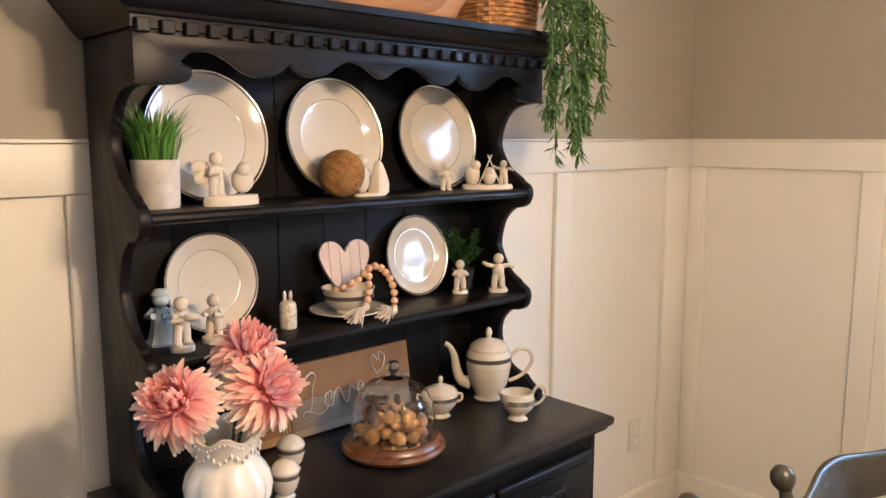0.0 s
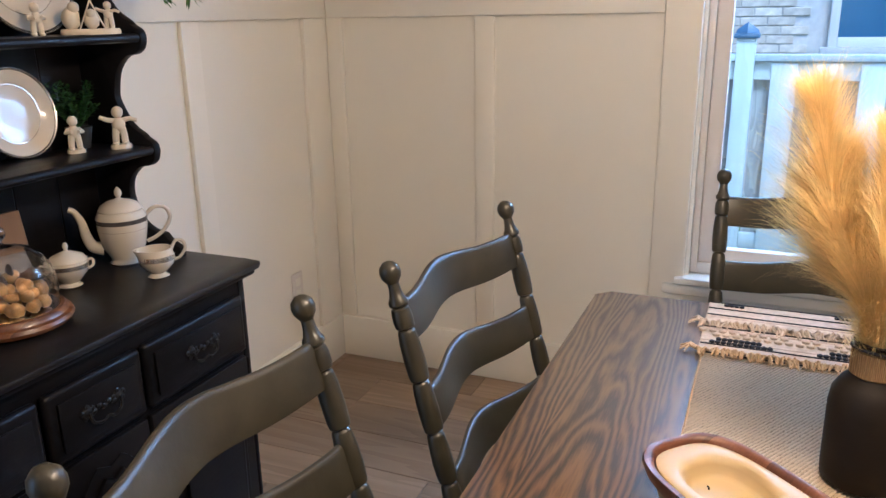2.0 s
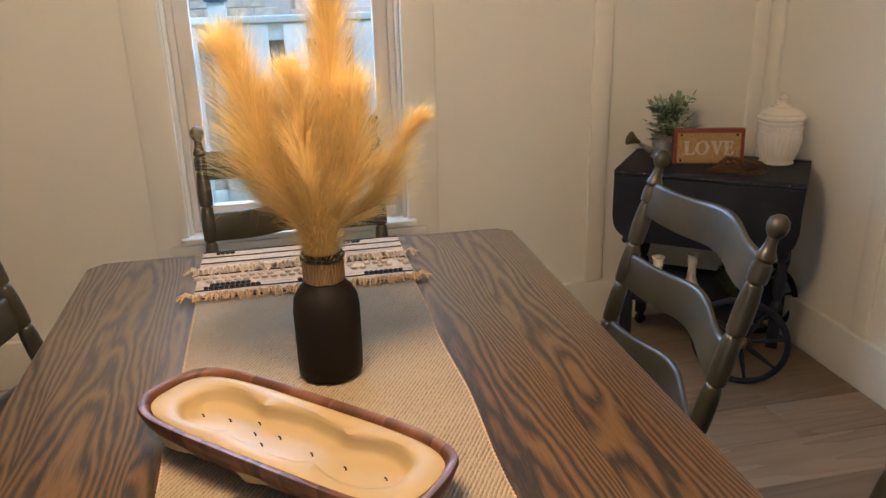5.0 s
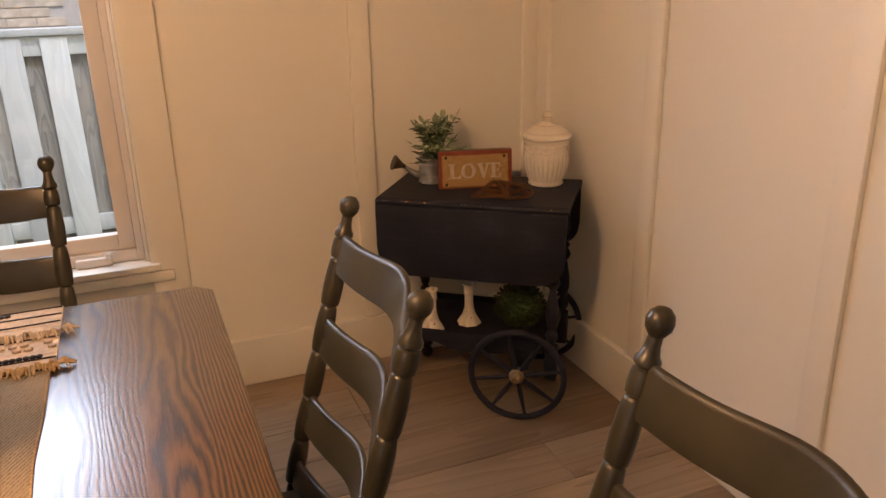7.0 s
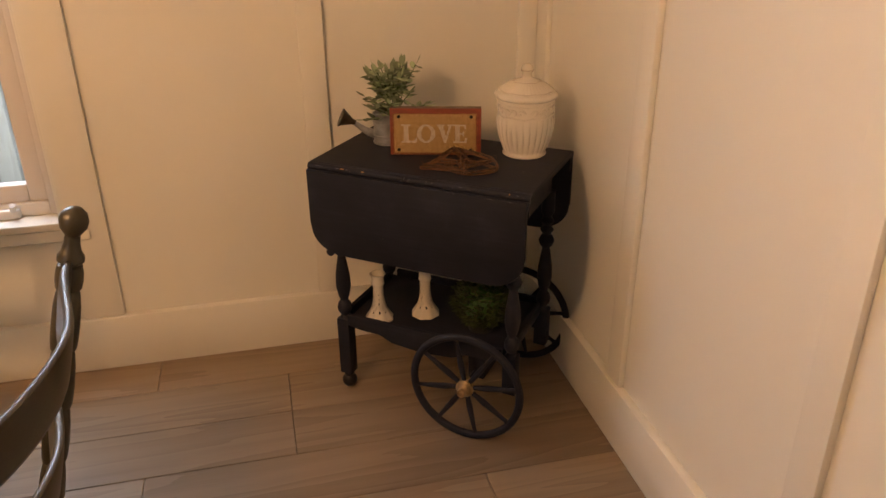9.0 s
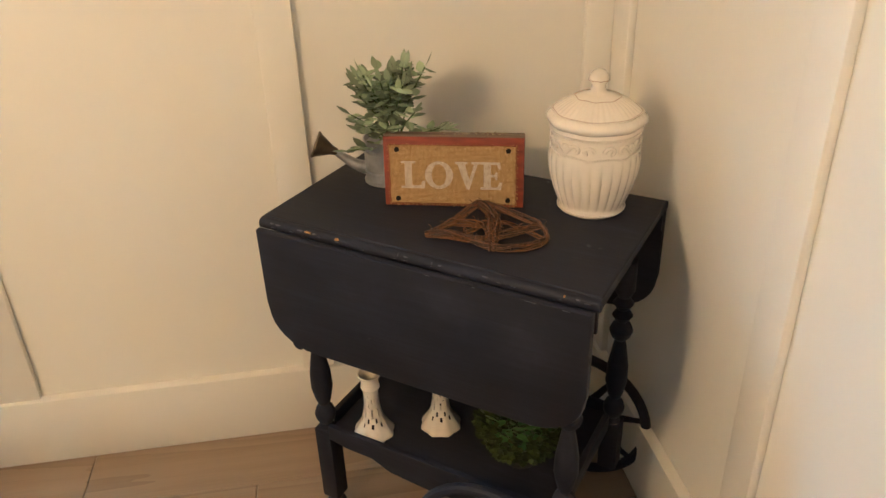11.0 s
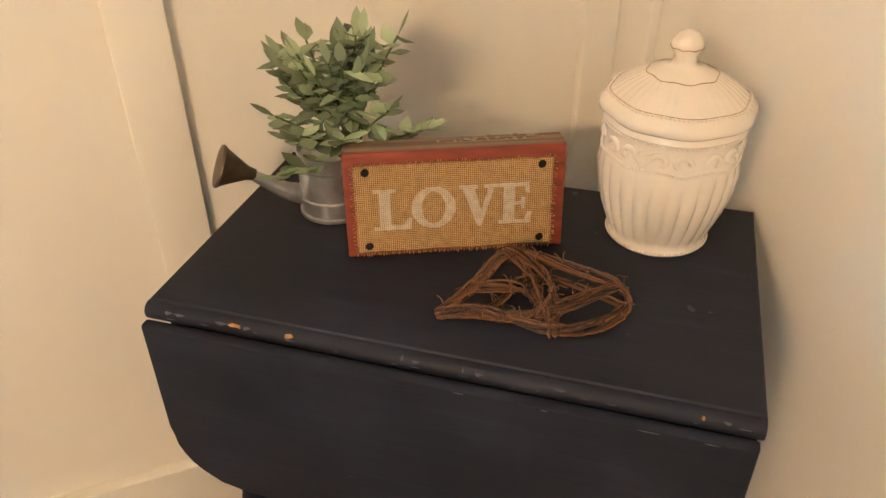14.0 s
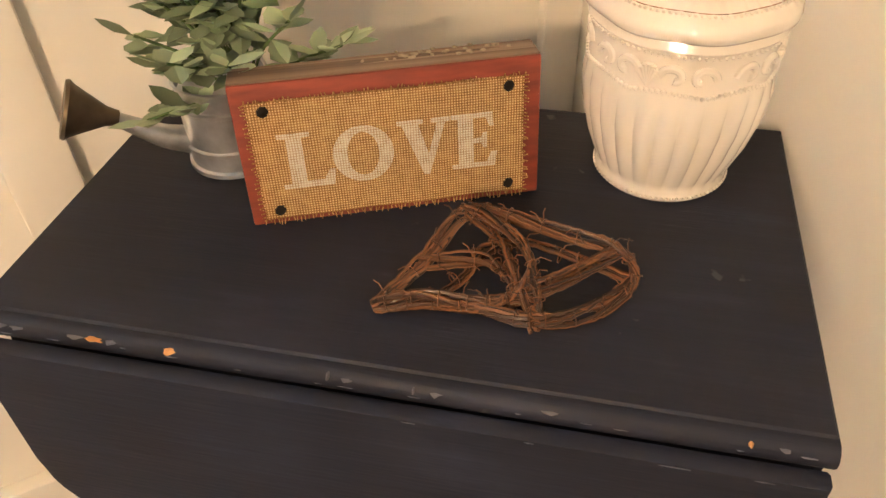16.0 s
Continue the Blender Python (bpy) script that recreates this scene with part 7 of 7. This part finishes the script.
# ribbed lidded jar
jr = thing("lidded_jar", pose(2.332, -1.881, KX, 0, 0, 20) @ Matrix.Diagonal((0.955, 0.955, 0.975, 1.0)), "cream glazed ribbed stoneware jar with a knobbed lid", "jar")


def ribs(a, r, z):
    k = min(1.0, max(0.0, (0.108 - z) / 0.012)) * min(1.0, max(0.0, (z - 0.010) / 0.012))
    lobed = 0.012 * max(0.0, (z - 0.135) / 0.02) * math.cos(8 * a)
    return r * (1 + 0.060 * k * (abs(math.sin(13 * a)) ** 0.7 - 0.6) + lobed)


prof = [(0.050, 0), (0.057, 0.001), (0.0595, 0.005), (0.058, 0.010), (0.0565, 0.013), (0.060, 0.020), (0.069, 0.045), (0.0755, 0.072), (0.0775, 0.095), (0.0768, 0.108), (0.0752, 0.113), (0.0748, 0.135), (0.0762, 0.146), (0.0790, 0.150), (0.0765, 0.156), (0.001, 0.156)]
part("body", lathe(B(), prof, 156, warp=ribs), M_JAR, jr, angle=55)


def lobes(a, r, z):
    k = 1 + 0.016 * math.cos(8 * a) * (1 if r > 0.06 else 0.4)
    if 0.038 < r < 0.076:
        k *= 1 + 0.045 * (abs(math.sin(20 * a)) - 0.5)
    return r * k


lp = [(0.070, 0.1562), (0.079, 0.157), (0.0835, 0.161), (0.0845, 0.165), (0.0825, 0.170), (0.0775, 0.174), (0.072, 0.178), (0.056, 0.190), (0.040, 0.1985), (0.034, 0.201), (0.022, 0.2055), (0.014, 0.208), (0.0125, 0.212), (0.0120, 0.219), (0.0155, 0.224), (0.0175, 0.228), (0.0165, 0.233), (0.0150, 0.236), (0.010, 0.242), (0.004, 0.2445), (0.0005, 0.245)]
lid = part("lid", lathe(B(), lp, 160, warp=lobes), M_JAR, jr, "lobed ribbed lid", 55)
for zr, rr, nb, sz in ((0.1765, 0.0750, 104, 0.0017),):
    bm = B()
    for k in range(nb):
        a = 2 * math.pi * k / nb
        q = rr * (1 + 0.016 * math.cos(8 * a))
        blob(bm, (q * math.cos(a), q * math.sin(a), zr + 0.0008), sz, sub=1)
    part("beading", bm, M_JAR, lid, "raised beading")
part("glaze_line", tube(B(), [(0.0728 * (1 + 0.016 * math.cos(8 * a)) * math.cos(a), 0.0728 * (1 + 0.016 * math.cos(8 * a)) * math.sin(a), 0.1782) for a in (2 * math.pi * k / 96 for k in range(96))], 0.0004, 4, True), M_JARLINE, lid, "brown glaze line")
part("glaze_line", tube(B(), [(0.0375 * (1 + 0.03 * math.cos(8 * a)) * math.cos(a), 0.0375 * (1 + 0.03 * math.cos(8 * a)) * math.sin(a), 0.1998 - 0.0005 * math.cos(8 * a)) for a in (2 * math.pi * k / 72 for k in range(72))], 0.0005, 4, True), M_JARLINE, lid)
part("glaze_line", tube(B(), [(0.0174 * math.cos(a), 0.0174 * math.sin(a), 0.2275 + 0.0006 * math.sin(9 * a)) for a in (2 * math.pi * k / 40 for k in range(40))], 0.0006, 4, True), M_JARLINE, lid)
for zr, rr, nb, sz, wv in ((0.0055, 0.0592, 84, 0.0014, 0), (0.146, 0.0768, 96, 0.0016, 0), (0.112, 0.0762, 110, 0.0017, 0.004)):
    bm = B()
    for k in range(nb):
        a = 2 * math.pi * k / nb
        blob(bm, (rr * math.cos(a), rr * math.sin(a), zr + wv * abs(math.sin(4 * a))), sz * 1.25, sub=1)
    part("beading", bm, M_JAR, jr, "raised beading")
for k in range(8):
    a0 = 2 * math.pi * k / 8 + 0.2
    for s in (-1, 1):
        pts = []
        for j in range(16):
            u = j / 15
            ang = 4.6 * u
            rad = 0.011 * (1 - 0.75 * u)
            aa = a0 + s * (0.12 + (0.010 - rad * math.cos(ang)) / 0.076)
            zz = 0.124 + 0.004 + rad * math.sin(ang) * 0.9
            pts.append((0.0756 * math.cos(aa), 0.0756 * math.sin(aa), zz))
        part("scroll", tube(B(), pts, 0.0033, 8), M_JAR, jr, "raised scroll")
    if k % 2 == 0:
        bm = B()
        for j in range(7):
            aa = a0 + (j - 3) * 0.035
            zz = 0.128 + 0.009 * math.cos((j - 3) * 0.45)
            tube(bm, [(0.0755 * math.cos(a0), 0.0755 * math.sin(a0), 0.119), (0.0762 * math.cos(aa), 0.0762 * math.sin(aa), zz)], [0.0020, 0.0034], 6)
        part("shell_relief", bm, M_JAR, jr, "raised shell")

# pierced candlesticks
for x, y in ((2.357, -1.478), (2.352, -1.610)):
    ck = thing("candlestick", pose(x, y, 0.2403), "cream pierced ceramic candlestick with a flared foot", "candlestick", "candlesticks on the cart shelf")
    for shell, mt in ((0.0, M_JAR), (-0.0022, M_JAR)):
        prof = [(0.0390, 0.001), (0.0396, 0.004), (0.0365, 0.010), (0.0318, 0.017), (0.0268, 0.026), (0.0225, 0.036), (0.0195, 0.047), (0.0172, 0.058), (0.0158, 0.069), (0.0150, 0.080), (0.0148, 0.091), (0.0150, 0.101), (0.0160, 0.108), (0.0185, 0.113), (0.0172, 0.118), (0.0168, 0.128), (0.0185, 0.136), (0.0205, 0.142)]
        bm = lathe(B(), [(max(0.003, r + shell), z) for r, z in prof], 32, warp=lambda a, r, z: r * (1 + 0.05 * math.sin(8 * a) * (1 if z < 0.03 else 0)))
        kill = []
        for f in bm.faces:
            c = f.calc_center_median()
            if len(f.verts) > 4:
                kill.append(f)
                continue
            a = (math.atan2(c.y, c.x) / (2 * math.pi)) % 1.0
            if 0.026 < c.z < 0.104:
                colm, rowk = int(a * 32), int(c.z / 0.0105)
                if colm % 4 == (1 if rowk % 2 else 3):
                    kill.append(f)
        bmesh.ops.delete(bm, geom=kill, context="FACES")
        part("shell", bm, mt, ck, "pierced cream shell" if shell == 0 else "")
    part("rim", tube(B(), [(0.0205 * math.cos(a), 0.0205 * math.sin(a), 0.142) for a in (2 * math.pi * k / 24 for k in range(24))], 0.0018, 6, True), M_JAR, ck)

# clipped boxwood ball
bxp = thing("boxwood_ball", pose(2.238, -1.742, 0.2403), "clipped green boxwood ball on the cart shelf", "plant")
part("pot", lathe(B(), [(0.034, 0), (0.040, 0.02), (0.041, 0.035), (0.002, 0.035)], 20), M_EARTH, bxp)
part("core", blob(B(), (0, 0, 0.088), 0.060, 0.060, 0.052, 3, lump=0.15), M_DARKLEAF, bxp)
random.seed(111)
bm = B()
for k in range(1500):
    d = Vector((random.gauss(0, 1), random.gauss(0, 1), random.gauss(0, 1))).normalized()
    q = 0.058 + 0.022 * random.random()
    p = Vector((d.x * q, d.y * q, 0.088 + d.z * q * 0.86))
    if p.z < 0.012:
        continue
    leaflet(bm, p, d + Vector((random.uniform(-0.8, 0.8), random.uniform(-0.8, 0.8), random.uniform(-0.5, 0.8))), random.uniform(0.011, 0.017), 0.0105)
part("foliage", bm, leaf("boxwood_leaves", (0.046, 0.064, 0.019), 0.6, 0.45), bxp, "small rounded leaves", kind="stuff")

# ---- floor planks and bricks ----
PLANK_W = 0.19
random.seed(11)
lengths = [1.22, 0.84, 0.61, 0.38]
shapes = []
for L in lengths:
    me = bpy.data.meshes.new("plank")
    bm = box(B(), -PLANK_W / 2 + 0.0007, PLANK_W / 2 - 0.0007, 0.0008, L - 0.0008, -0.0215, 0.0, 0.0019, 1)
    bm.to_mesh(me)
    bm.free()
    me.materials.append(M_PLANK)
    shapes.append(me)
row = 0
x = X1 - PLANK_W / 2
while x > X0 - 0.1:
    y, first_one = Y0, True
    while y < Y1 - 0.01:
        k = random.randrange(4) if first_one else (0 if random.random() < 0.7 else 1)
        while k < 3 and y + lengths[k] > Y1 + 0.15:
            k += 1
        p = new("plank", shapes[k])
        p.parent = floor
        p.matrix_local = pose(x, y, 0)
        y += lengths[k]
        first_one = False
    x -= PLANK_W
# bricks of the neighbouring house, those above the fence
bme = bpy.data.meshes.new("brick")
bm = box(B(), -0.014, -0.0005, -0.104, 0.104, -0.0325, 0.0325, 0.003, 1)
bm.to_mesh(bme)
bm.free()
bme.materials.append(M_BRICK)
for r in range(14):
    for c in range(20):
        y = -2.4 + c * 0.218 + (0.109 if r % 2 else 0)
        z = 1.06 + r * 0.075
        if -1.53 < y < 0.22 and z > 1.18:
            continue
        b = new("brick", bme)
        b.parent = hwall
        b.matrix_local = pose(random.uniform(-0.002, 0.001), y, z, random.uniform(-0.4, 0.4))
